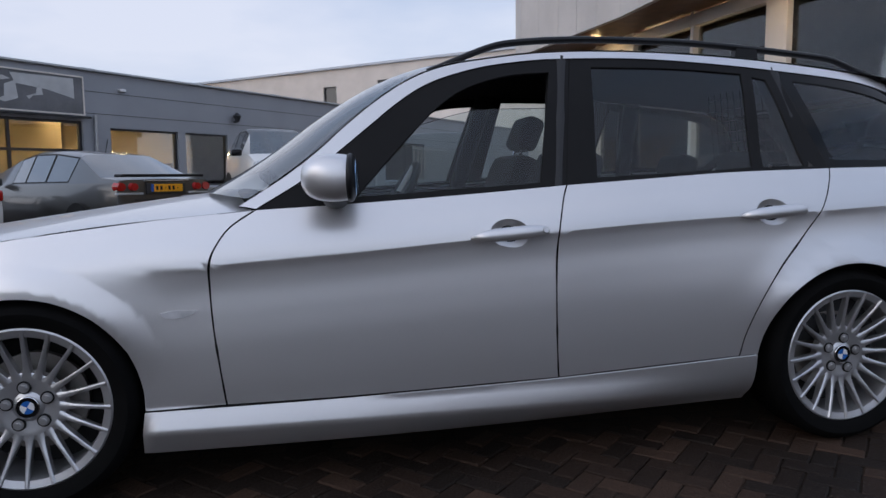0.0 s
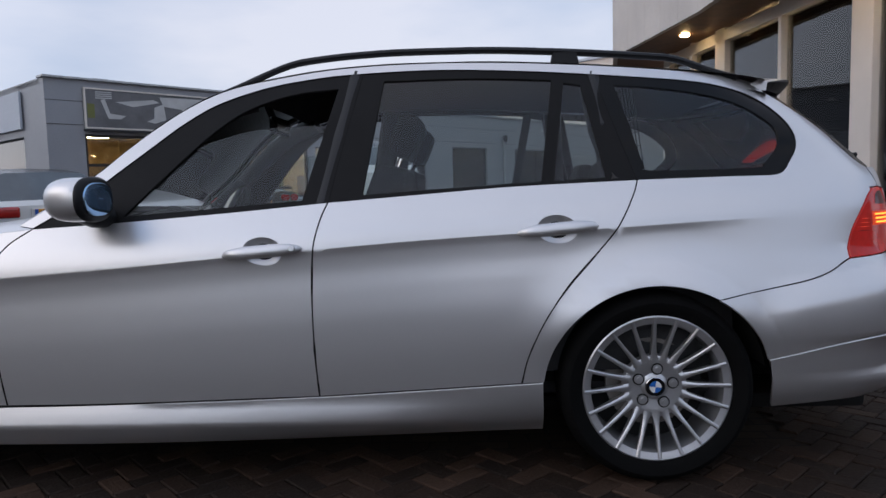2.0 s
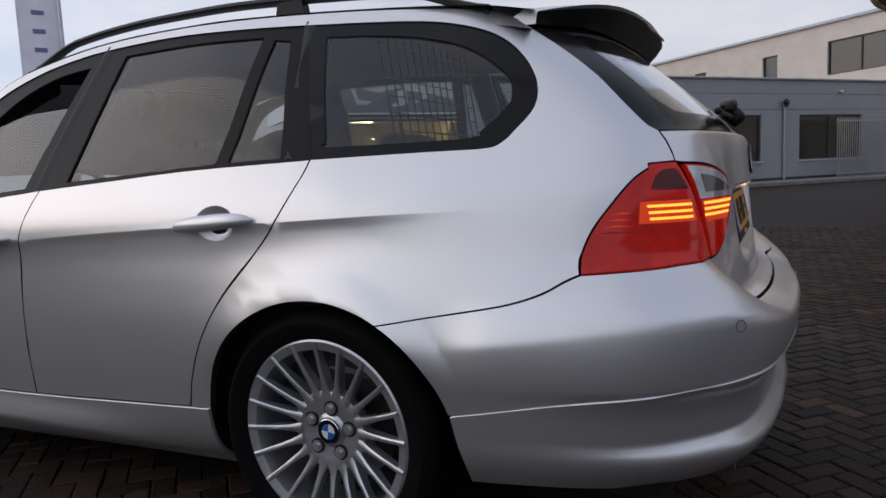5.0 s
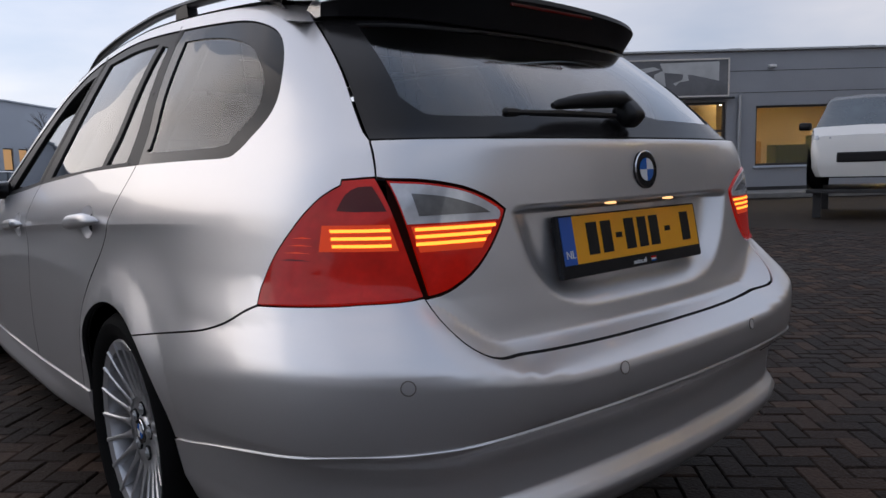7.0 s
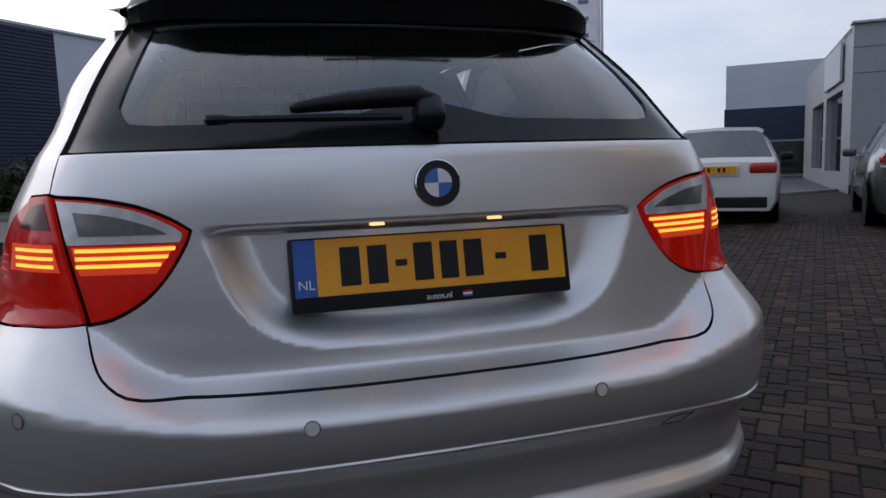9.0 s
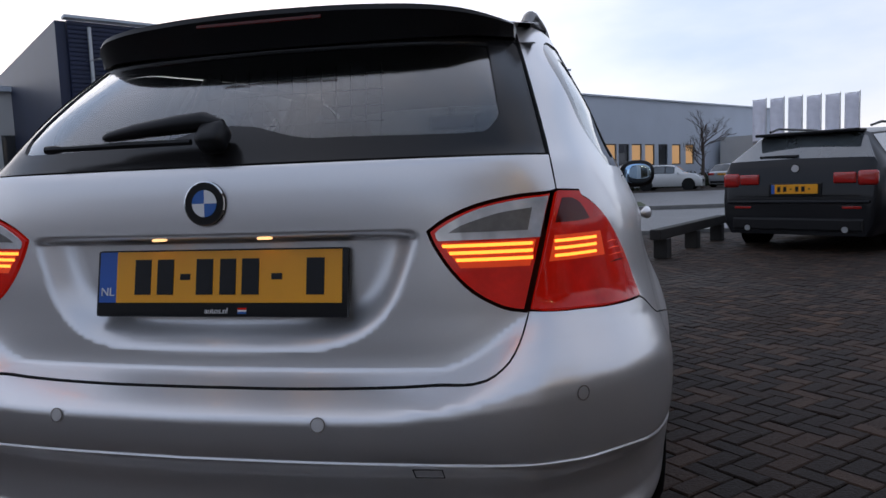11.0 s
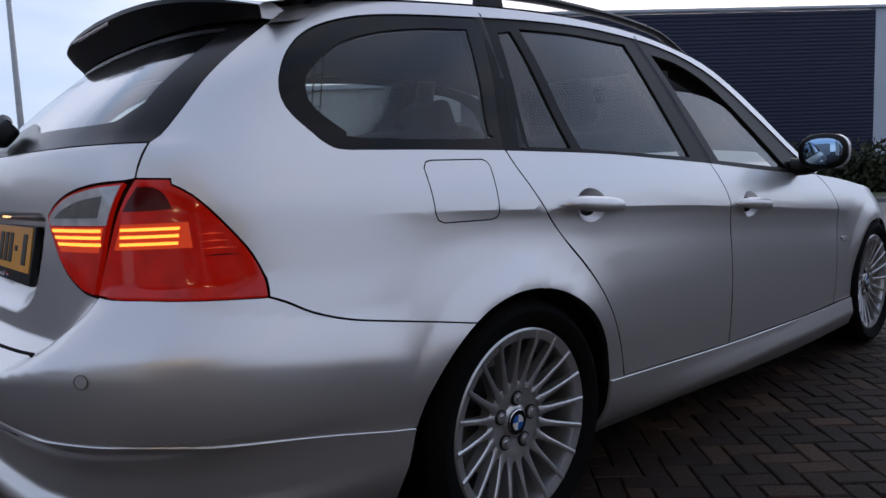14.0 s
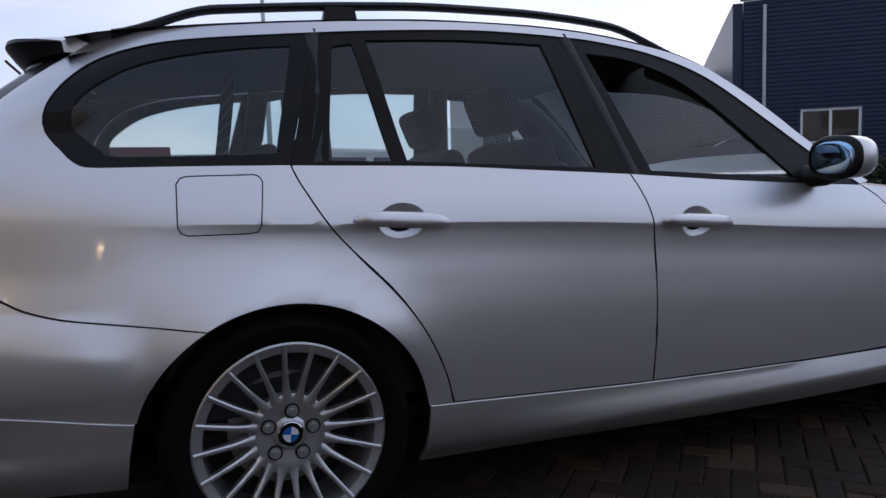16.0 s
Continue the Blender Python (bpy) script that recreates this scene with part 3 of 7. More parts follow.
    panel("lit_lens", mir(loop(by_y([(0.640, 0.829), (0.740, 0.829)]), by_y([(0.732, 0.876), (0.65, 0.876)]))), LITRED, lamp, "red lens lit from behind", gap=0, off=0.0036, step=0.02, thick=0.002)
    for q in range(3):
        zz = 0.836 + 0.0135 * q
        panel("light_tube", mir(loop(by_y([(0.650, zz), (0.724, zz)]), by_y([(0.724, zz + 0.0055), (0.650, zz + 0.0055)]))), AMBER, lamp, "glowing light tube", gap=0, off=0.0045, step=0.02, thick=0.003)
    panel("dark_dome", mir(loop(by_y([(0.662, 0.944), (0.68, 0.943), (0.697, 0.930), (0.711, 0.905), (0.714, 0.898)]), by_y([(0.714, 0.898), (0.650, 0.898)]), by_y([(0.650, 0.898), (0.662, 0.944)]))), REDDARK, lamp, "unlit dark red bulb dome", gap=0.001, off=0.0042, step=0.012, thick=0.002)
    for q in range(4):
        zz = 0.812 + 0.0135 * q
        xe = float(np.interp(zz, [0.76, 0.818, 0.88], [0.658, 0.678, 0.720]))
        panel("lens_rib", mir(loop(by_x([(xe, zz), (0.742, zz)]), by_x([(0.742, zz + 0.0028), (xe, zz + 0.0028)]))), LITRED if q > 0 else REDDARK, lamp, "", gap=0, off=0.0040, step=0.02, thick=0.001)
    # inner tail lamp on the tailgate
    lamp_i = panel("tailgate_lamp", mir(loop(by_y([(0.645, 0.955), (0.58, 0.950), (0.513, 0.936), (0.46, 0.914), (0.428, 0.893)]), by_y([(0.428, 0.893), (0.439, 0.866), (0.47, 0.818), (0.51, 0.778), (0.56, 0.75), (0.597, 0.742)]), by_y([(0.597, 0.742), (0.622, 0.85), (0.645, 0.955)]))), RED, car, "red and clear lamp in the tailgate", gap=0.003, off=0.003, step=0.02)
    panel("reversing_lens", mir(loop(by_y([(0.640, 0.949), (0.58, 0.944), (0.513, 0.930), (0.465, 0.908), (0.440, 0.890), (0.445, 0.874)]), by_y([(0.445, 0.874), (0.625, 0.874)]), by_y([(0.625, 0.874), (0.640, 0.949)]))), LENS, lamp_i, "clear reversing lens", gap=0.001, off=0.0045, step=0.02, thick=0.003)
    panel("reflector", mir(loop(by_y([(0.612, 0.930), (0.55, 0.922), (0.485, 0.902), (0.462, 0.888)]), by_y([(0.462, 0.888), (0.604, 0.888)]), by_y([(0.604, 0.888), (0.612, 0.930)]))), LENSD, lamp_i, "ribbed grey reflector", gap=0.001, off=0.0058, step=0.02, thick=0.002)
    panel("lit_lens", mir(loop(by_y([(0.485, 0.824), (0.607, 0.824)]), by_y([(0.618, 0.871), (0.452, 0.871)]))), LITRED, lamp_i, "red lens lit from behind", gap=0, off=0.0036, step=0.02, thick=0.002)
    for q in range(3):
        zz = 0.836 + 0.013 * q
        panel("light_tube", mir(loop(by_y([(0.478 - 0.012 * q, zz), (0.612, zz)]), by_y([(0.612, zz + 0.006), (0.476 - 0.012 * q, zz + 0.006)]))), AMBER, lamp_i, "glowing light tube", gap=0, off=0.0045, step=0.02, thick=0.003)
    # door handles with their hollows
    for door, xm, zm in ((door_f, -1.285, 0.797), (door_r, -0.318, 0.846)):
        am = float(girth_x(np.array([xm]), np.array([zm]))[0]) * side
        fr = on_skin(am, zm, 0.0)
        tilt = fr @ Matrix.Rotation(-side * 0.075, 4, "Z")
        cup = bmesh.new()
        rings = []
        for q in range(9):
            f = q / 8
            aa = am + 0.0665 * f * np.cos(np.arange(36) * math.tau / 36)
            zz = zm + 0.003 + 0.0465 * f * np.sin(np.arange(36) * math.tau / 36)
            pp = skin(aa, zz) + skin_normal(aa, zz) * (0.0008 - 0.024 * (1 - f ** 2.6))
            rings.append([cup.verts.new(tuple(map(float, p))) for p in pp])
        for r0, r1 in zip(rings[1:], rings[2:]):
            for k in range(36):
                cup.faces.new((r0[k], r0[(k + 1) % 36], r1[(k + 1) % 36], r1[k]))
        cup.faces.new(rings[1])
        for v in rings[0]:
            cup.verts.remove(v)
        part("handle_hollow", cup, PAINT, door, "pressed grip hollow", smooth=True)
        bar = bmesh.new()
        rings = []
        for i in range(25):
            t = i / 24
            u = (t - 0.5) * 0.268
            h = 0.0205 * (1 - abs(2 * t - 1) ** 3.0) ** 0.5 + 0.001
            th = 0.013 * (1 - abs(2 * t - 1) ** 4) ** 0.5 + 0.001
            lift = 0.024 * (1 - abs(2 * t - 1) ** 6) + 0.004
            rings.append([bar.verts.new((u, h * math.cos(k * math.tau / 12), lift + th * math.sin(k * math.tau / 12))) for k in range(12)])
        for r0, r1 in zip(rings, rings[1:]):
            for k in range(12):
                bar.faces.new((r0[k], r0[(k + 1) % 12], r1[(k + 1) % 12], r1[k]))
        bar.faces.new(rings[0])
        bar.faces.new(rings[-1])
        bmesh.ops.transform(bar, matrix=tilt, verts=bar.verts)
        part("door_handle", bar, PAINT, door, "silver pull handle", smooth=True)
        if door == door_f and side < 0:
            lock = bmesh.new()
            bmesh.ops.create_cone(lock, segments=20, radius1=0.011, radius2=0.009, depth=0.006, cap_ends=True, matrix=tilt @ Matrix.Translation((-side * 0.0 + 0.108, 0, 0.040)))
            part("door_lock", lock, ALLOY, door, "round key lock")
    # side repeater
    am = float(girth_x(np.array([-2.318]), np.array([0.58]))[0])
    rep = panel("side_repeater", mir(loop(by_x([(-2.372, 0.585), (-2.34, 0.592), (-2.265, 0.592), (-2.275, 0.580), (-2.31, 0.569), (-2.35, 0.569), (-2.372, 0.585)], smooth=False))), LENS, fender, "clear side repeater", gap=0, off=0.005, step=0.012, thick=0.006)

# rear bumper in two tiers
half_top = [by_x(L_SEAM), by_x([(0.645, 0.728), (0.80, 0.735)]), by_y(LAMP_BOT[:2][::-1]), by_y(GATE_LOW)]
half_bot = [by_y(TRIM_R), by_x(TRIM_S)]
top_r = np.vstack(half_top)
bot_r = np.vstack(half_bot)
arch_b = raw_x(arch(0.0, 0.368, 0.345, math.pi - math.asin(0.86), math.pi - 0.28, 12))
bumper = panel("rear_bumper", loop(flip(top_r), top_r[::-1], arch_b, bot_r[::-1], flip(bot_r), flip(arch_b[::-1])), PAINT, car, "silver rear bumper with parking sensors", step=0.009, gap=0.0016)
low_r = np.vstack([by_y([(0.0, 0.268), (0.4, 0.262), (0.7, 0.258)]), by_x([(0.70, 0.256), (0.55, 0.252), (0.385, 0.243)])])
arch_l = raw_x([(0.359, 0.409), (0.374, 0.33), (0.385, 0.243)])
valance = panel("bumper_valance", loop(bot_r, arch_l, low_r[::-1], flip(low_r), flip(arch_l[::-1]), flip(bot_r[::-1])), PAINT, bumper, "lower bumper skirt", off=0.004, step=0.014, gap=0.001)
# tailgate
gate_half = [by_y([(0.0, 1.028), (0.3, 1.028), (0.641, 1.028)]), by_y([(0.641, 1.028), (0.655, 0.960)]), by_y([(0.645, 0.957), (0.58, 0.952), (0.513, 0.938), (0.46, 0.916), (0.426, 0.893)]), by_y([(0.426, 0.893), (0.437, 0.866), (0.468, 0.818), (0.508, 0.777), (0.56, 0.748), (0.60, 0.740)]), by_y(GATE_LOW)]
gr = np.vstack(gate_half)
gate = panel("tailgate", loop(gr, flip(gr[::-1])), PAINT, car, "silver tailgate with a recessed yellow number plate", step=0.0085, dark=True, gap=0.0018)
# rear window: clear middle with a black border
g_out = np.vstack([by_y([(0.0, 1.033), (0.3, 1.033), (0.638, 1.033)]), by_y([(0.638, 1.033), (0.598, 1.171), (0.552, 1.315)]), by_y([(0.552, 1.315), (0.3, 1.322), (0.0, 1.325)])])
g_in = np.vstack([by_y([(0.0, 1.118), (0.06, 1.112), (0.16, 1.086), (0.26, 1.082), (0.49, 1.080), (0.53, 1.092), (0.545, 1.12)]), by_y([(0.545, 1.12), (0.52, 1.21), (0.495, 1.295)]), by_y([(0.495, 1.295), (0.0, 1.30)])])
hole_g = loop(g_in, flip(g_in[::-1]))
panel("window_border", loop(g_out, flip(g_out[::-1])), FRIT, gate, "black printed glass border", holes=[hole_g], off=-0.006, step=0.025)
panel("rear_window", hole_g, GLASSR, gate, "tinted rear window", gap=-0.004, off=-0.010, step=0.04, thick=0.003)
# black sheet behind the tailgate's joints, painting their shade
panel("gate_shade_sheet", loop(flip(by_y([(0.0, 0.55), (0.66, 0.55)]))[::-1], by_y([(0.0, 0.55), (0.66, 0.55)]), by_y([(0.66, 0.55), (0.665, 0.70), (0.64, 1.03)]), by_y([(0.64, 1.03), (0.0, 1.03)]), flip(by_y([(0.64, 1.03), (0.0, 1.03)]))[::-1], flip(by_y([(0.66, 0.55), (0.665, 0.70), (0.64, 1.03)]))[::-1]), INNER, car, "", gap=0, off=-0.032, step=0.02, thick=0.002)


def at_edge(x):
    """Half width and height of the roof's edge at x."""
    p = np.array(L_TOP)
    f = pch(p[:, 0], p[:, 1])
    z = f(x)
    return half_width(np.asarray(x, float), z), z


def loft(rows, name, material, parent, label="", smooth=True):
    n = len(rows[0])
    verts = [v for r in rows for v in r]
    faces = [(i * n + j, i * n + j + 1, (i + 1) * n + j + 1, (i + 1) * n + j) for i in range(len(rows) - 1) for j in range(n - 1)]
    bm = bmesh.new()
    vs = [bm.verts.new(tuple(map(float, v))) for v in verts]
    for f in faces:
        bm.faces.new([vs[k] for k in f])
    return part(name, bm, material, parent, label, smooth=smooth)


# roof skin and windscreen
tt = np.linspace(-1, 1, 33)
rows = []
for x in np.linspace(-1.44, 0.47, 50):
    w, z = at_edge(x)
    bow = 0.05 * float(sstep(-1.2, -1.44, x))
    rows.append([(x - bow * (1 - t * t), (w - 0.002) * t, z + 0.004 + 0.036 * (1 - abs(t) ** 2.6)) for t in tt])
roof = loft(rows, "roof", PAINT, car, "silver roof skin")
rows_h = [[(p[0], p[1] * 0.985, p[2] - 0.045) for p in r] for r in rows]
loft(rows_h, "headliner", HEADL, car, "pale grey cloth headliner")
rows = []
for x in np.linspace(-2.11, -1.452, 16):
    w, z = at_edge(x)
    b = 0.05 + 0.16 * (-1.452 - x) / 0.66
    rows.append([(x - b * (1 - abs(t) ** 2.2), (w - 0.006) * t, z + 0.004 + (0.036 * (1 - abs(t) ** 2.6)) * (1 - 0.6 * (-1.452 - x) / 0.66)) for t in tt])
loft(rows, "windscreen", GLASS, car, "tinted windscreen")
# bonnet
rows = []
for x in np.linspace(-3.50, -2.10, 30):
    z = float(belt_z(x))
    w = float(half_width(np.array(x), np.array(z))) * (1 - 0.30 * float(sstep(-2.8, -3.6, x)))
    rows.append([(x - 0.10 * (1 - t * t) * float(sstep(-3.0, -3.5, x)) - 0.10 * (1 - t * t) * float(sstep(-2.6, -2.1, x)), w * t * 0.985, z - 0.004 + 0.055 * (1 - abs(t) ** 2.4)) for t in tt])
loft(rows, "bonnet", PAINT, car, "silver bonnet")
rows = []
for x in np.linspace(-2.30, -2.02, 6):
    rows.append([(x - 0.13 * (1 - t * t), 0.68 * t, 0.885 + 0.035 * (1 - t * t)) for t in tt])
loft(rows, "scuttle", BLACK, car, "black plastic scuttle panel")
# front end
nose_poly = [by_x([(-3.12, 0.765), (-3.13, 0.55), (-3.12, 0.36), (-3.10, 0.20)]), raw_x([(-3.3, 0.19), (-3.45, 0.19)])]
for side in (-1, 1):
    mir = flip if side < 0 else (lambda line: line)
    a0 = float(girth_x(np.array([-3.12]), np.array([0.5]))[0])
    a1 = A_END + 0.9 + 0.0
    a_tip = float(girth_x(np.array([-3.56]), np.array([0.5]))[0])
    panel("front_bumper", mir(loop(np.array([(a0, 0.21), (a0, 0.745), (a0 + 0.35, 0.70), (a_tip, 0.66), (a_tip, 0.20)]))), PAINT, car, "silver front bumper", step=0.05)

# roof spoiler: silver top, black underside
rows_t, rows_b = [], []
for t in np.linspace(-1, 1, 41):
    y = 0.548 * t
    e = 1 - abs(t) ** 7
    x0, z0 = 0.45, 1.336 + 0.004 + 0.036 * (1 - min(1, abs(y) / 0.655) ** 2.6)
    r0 = float(skin(girth_y(np.array([max(abs(y), 0.001)]), np.array([1.305])), np.array([1.305]))[0, 0])
    tip_x = r0 + 0.006 + 0.040 * e
    tip_z = 1.378 - 0.075 * y * y - 0.014 * abs(t) ** 8
    rows_t.append([(x0 + (tip_x - x0) * s, y, z0 + (tip_z - z0) * s + 0.008 * math.sin(s * math.pi) * e) for s in (0, 0.25, 0.5, 0.75, 1.0)])
    rows_b.append([(tip_x, y, tip_z), (tip_x + 0.004, y, tip_z - 0.010 * e - 0.002), (tip_x - 0.012 * e, y, tip_z - 0.032 * e - 0.003), (r0 + 0.002, y, 1.302 + 0.010 * abs(t) ** 3), (r0 - 0.10, y, 1.312)])
spoiler = loft(rows_t, "roof_spoiler", PAINT, gate, "silver roof spoiler with a black underside")
loft(rows_b[1:-1], "spoiler_underside", BLACK, spoiler, "black spoiler underside")
for q in (0, -1):
    loft(rows_b[:2] if q == 0 else rows_b[-2:], "spoiler_tip", BLACK, spoiler, "black spoiler tip")
    cap_b = bmesh.new()
    cap_b.faces.new([cap_b.verts.new(p) for p in rows_t[q] + rows_b[q][1:]])
    part("spoiler_end", cap_b, PAINT, spoiler)
brake = bmesh.new()
box(0.672, 0, 1.350, 0.006, 0.30, 0.008, 0.002, brake)
part("brake_light", brake, REDDARK, spoiler, "unlit dark red brake light strip")

# roof rails
for side in (-1, 1):
    pts, rad = [], []
    for x in np.linspace(-1.50, 0.36, 60):
        w, z = at_edge(x)
        u = (x + 1.50) / 1.86
        lift = 0.048 * float(sstep(0, 0.16, u) * sstep(1.0, 0.86, u)) - 0.012
        pts.append((x, side * (w - 0.035), z + lift + 0.012))
    bm = bmesh.new()
    rings = []
    for p in pts:
        rings.append([bm.verts.new((p[0], p[1] + 0.016 * math.cos(k * math.tau / 10), p[2] + 0.013 * math.sin(k * math.tau / 10))) for k in range(10)])
    for r0, r1 in zip(rings, rings[1:]):
        for k in range(10):
            bm.faces.new((r0[k], r0[(k + 1) % 10], r1[(k + 1) % 10], r1[k]))
    rail = part("roof_rail", bm, BLACK, car, "satin black roof rail", smooth=True)
    for xf, ln in ((-0.25, 0.085),):
        w, z = at_edge(xf)
        bm = bmesh.new()
        vv = [bm.verts.new((xf + sx * ln * (0.5 if top else 0.62), side * (w - 0.035 + sy * 0.015), z + (0.045 if top else -0.005))) for top in (0, 1) for sx, sy in ((-1, -1), (1, -1), (1, 1), (-1, 1))]
        for f in ((0, 1, 2, 3), (4, 5, 6, 7), (0, 1, 5, 4), (1, 2, 6, 5), (2, 3, 7, 6), (3, 0, 4, 7)):
            bm.faces.new([vv[k] for k in f])
        part("rail_foot", bm, BLACK, rail, "black rail foot")

# door mirrors
for side, door in ((-1, "l"), (1, "r")):
    bm = bmesh.new()
    bmesh.ops.create_uvsphere(bm, u_segments=28, v_segments=16, radius=1.0)
    for v in bm.verts:
        x, y, z = v.co
        sq = lambda c, e: math.copysign(abs(c) ** e, c)
        v.co = Vector((min(sq(x, 0.8), 0.55) * 0.10 * (1.0 if x < 0 else 0.9), sq(y, 0.75) * 0.090, sq(z, 0.8) * 0.070 * (1 + 0.10 * y)))
    mm = Matrix.Translation((-1.845, side * 0.952, 0.985)) @ Matrix.Rotation(side * 0.12, 4, "Z") @ Matrix.Diagonal((1, side, 1, 1))
    bmesh.ops.transform(bm, matrix=mm, verts=bm.verts)
    housing = part("door_mirror", bm, PAINT, car, "silver door mirror with a black foot", smooth=True)
    for nm, xo, sc, mt, lb in (("mirror_rim", 0.046, (0.0215, 0.093, 0.073), BLACK, "black mirror rim"), ("mirror_glass", 0.063, (0.0075, 0.073, 0.053), MIRROR, "bluish mirror glass")):
        bm = bmesh.new()
        bmesh.ops.create_uvsphere(bm, u_segments=32, v_segments=16, radius=1.0)
        for v in bm.verts:
            x, y, z = v.co
            v.co = Vector((xo + x * sc[0], math.copysign(abs(y) ** 0.8, y) * sc[1], math.copysign(abs(z) ** 0.8, z) * sc[2]))
        bmesh.ops.transform(bm, matrix=mm, verts=bm.verts)
        part(nm, bm, mt, housing, lb, smooth=True)
    bm = bmesh.new()
    w, z = at_edge(-1.9)
    tube([(-1.86, side * 0.93, 0.94), (-1.85, side * 0.88, 0.925), (-1.83, side * 0.82, 0.925)], [0.030, 0.034, 0.04], 12, bm)
    part("mirror_foot", bm, BLACK, housing, "black mirror foot", smooth=True)

# ---- wheels ----
def wheel_parts(parent, radius=0.317, rim=0.243, spokes=20, width=0.225):
    """A wheel in the xz plane, its face towards -y, its hub's face at y = 0."""
    tyre = part("tyre", revolve([(rim - 0.012, 0.012), (rim + 0.004, 0.002), (rim + 0.018, -0.010), (rim + 0.045, -0.016), (radius - 0.016, -0.008), (radius - 0.003, 0.012), (radius, 0.035), (radius, width - 0.06), (radius - 0.004, width - 0.03), (radius - 0.03, width - 0.01), (rim, width - 0.015), (rim - 0.012, width - 0.03)], 72, closed=True), RUBBER, parent, "black low-profile tyre", smooth=True)
    rm = part("rim", revolve([(rim, 0.012), (rim + 0.001, 0.003), (rim - 0.004, 0.0), (rim - 0.026, 0.006), (rim - 0.030, 0.022), (rim - 0.030, 0.06), (rim - 0.03, 0.17), (rim, 0.19)], 72), ALLOY, parent, "polished silver rim", smooth=True)
    hub = part("hub", revolve([(0.0, 0.030), (0.034, 0.030), (0.040, 0.033), (0.045, 0.037), (0.075, 0.034), (0.095, 0.030), (0.104, 0.033), (0.106, 0.060), (0.0, 0.062)], 48), ALLOY, parent, "silver wheel hub with five bolts", smooth=True)
    for k in range(spokes):
        a = (k + 0.5) * math.tau / spokes
        bm = bmesh.new()
        rings = []
        for i, (r, w, y, d) in enumerate(((0.088, 0.0145, 0.031, 0.03), (0.108, 0.0105, 0.029, 0.03), (0.125, 0.0080, 0.025, 0.03), (0.15, 0.0068, 0.019, 0.028), (0.18, 0.0062, 0.012, 0.024), (0.215, 0.0062, 0.004, 0.02), (rim - 0.006, 0.0066, -0.001, 0.012))):
            rings.append([bm.verts.new((r, y, -w)), bm.verts.new((r, y - 0.003, -w * 0.45)), bm.verts.new((r, y - 0.003, w * 0.45)), bm.verts.new((r, y, w)), bm.verts.new((r, y + d, w * 0.8)), bm.verts.new((r, y + d, -w * 0.8))])
        for r0, r1 in zip(rings, rings[1:]):
            for q in range(6):
                bm.faces.new((r0[q], r0[(q + 1) % 6], r1[(q + 1) % 6], r1[q]))
        bmesh.ops.transform(bm, matrix=Matrix.Rotation(a, 4, "Y"), verts=bm.verts)
        part("spoke", bm, ALLOY, rm, smooth=True)
    for k in range(5):
        a = k * math.tau / 5 + math.pi / 2
        m = Matrix.Translation((0.060 * math.cos(a), 0.0295, 0.060 * math.sin(a))) @ Matrix.Rotation(math.pi / 2, 4, "X")
        bm = bmesh.new()
        bmesh.ops.create_cone(bm, segments=6, radius1=0.010, radius2=0.009, depth=0.014, cap_ends=True, matrix=m)
        bmesh.ops.create_cone(bm, segments=20, radius1=0.0155, radius2=0.0145, depth=0.006, cap_ends=True, matrix=m)
        part("wheel_bolt", bm, ALLOY, hub)
        # flat black disc painted in for the shade round the recessed bolt
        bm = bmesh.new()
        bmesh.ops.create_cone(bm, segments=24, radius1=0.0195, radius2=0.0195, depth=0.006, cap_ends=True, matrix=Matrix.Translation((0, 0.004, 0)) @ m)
        part("bolt_shade_disc", bm, INNER, hub)
    emblem((0, 0.0285, 0), Matrix.Rotation(math.pi / 2, 4, "X"), 0.033, hub)
    bd = revolve([(0.05, 0.10), (0.150, 0.10), (0.150, 0.125), (0.05, 0.125)], 48, closed=True)
    part("brake_disc", bd, DISC, parent, "steel brake disc")
    cal = box(0.135, 0.105, 0.03, 0.06, 0.07, 0.15, 0.02)
    part("brake_caliper", cal, INNER, parent, smooth=True)
    # added black disc that darkens the gaps between the spokes
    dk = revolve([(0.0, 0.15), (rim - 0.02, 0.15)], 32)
    part("spoke_gap_shade", dk, INNER, parent)


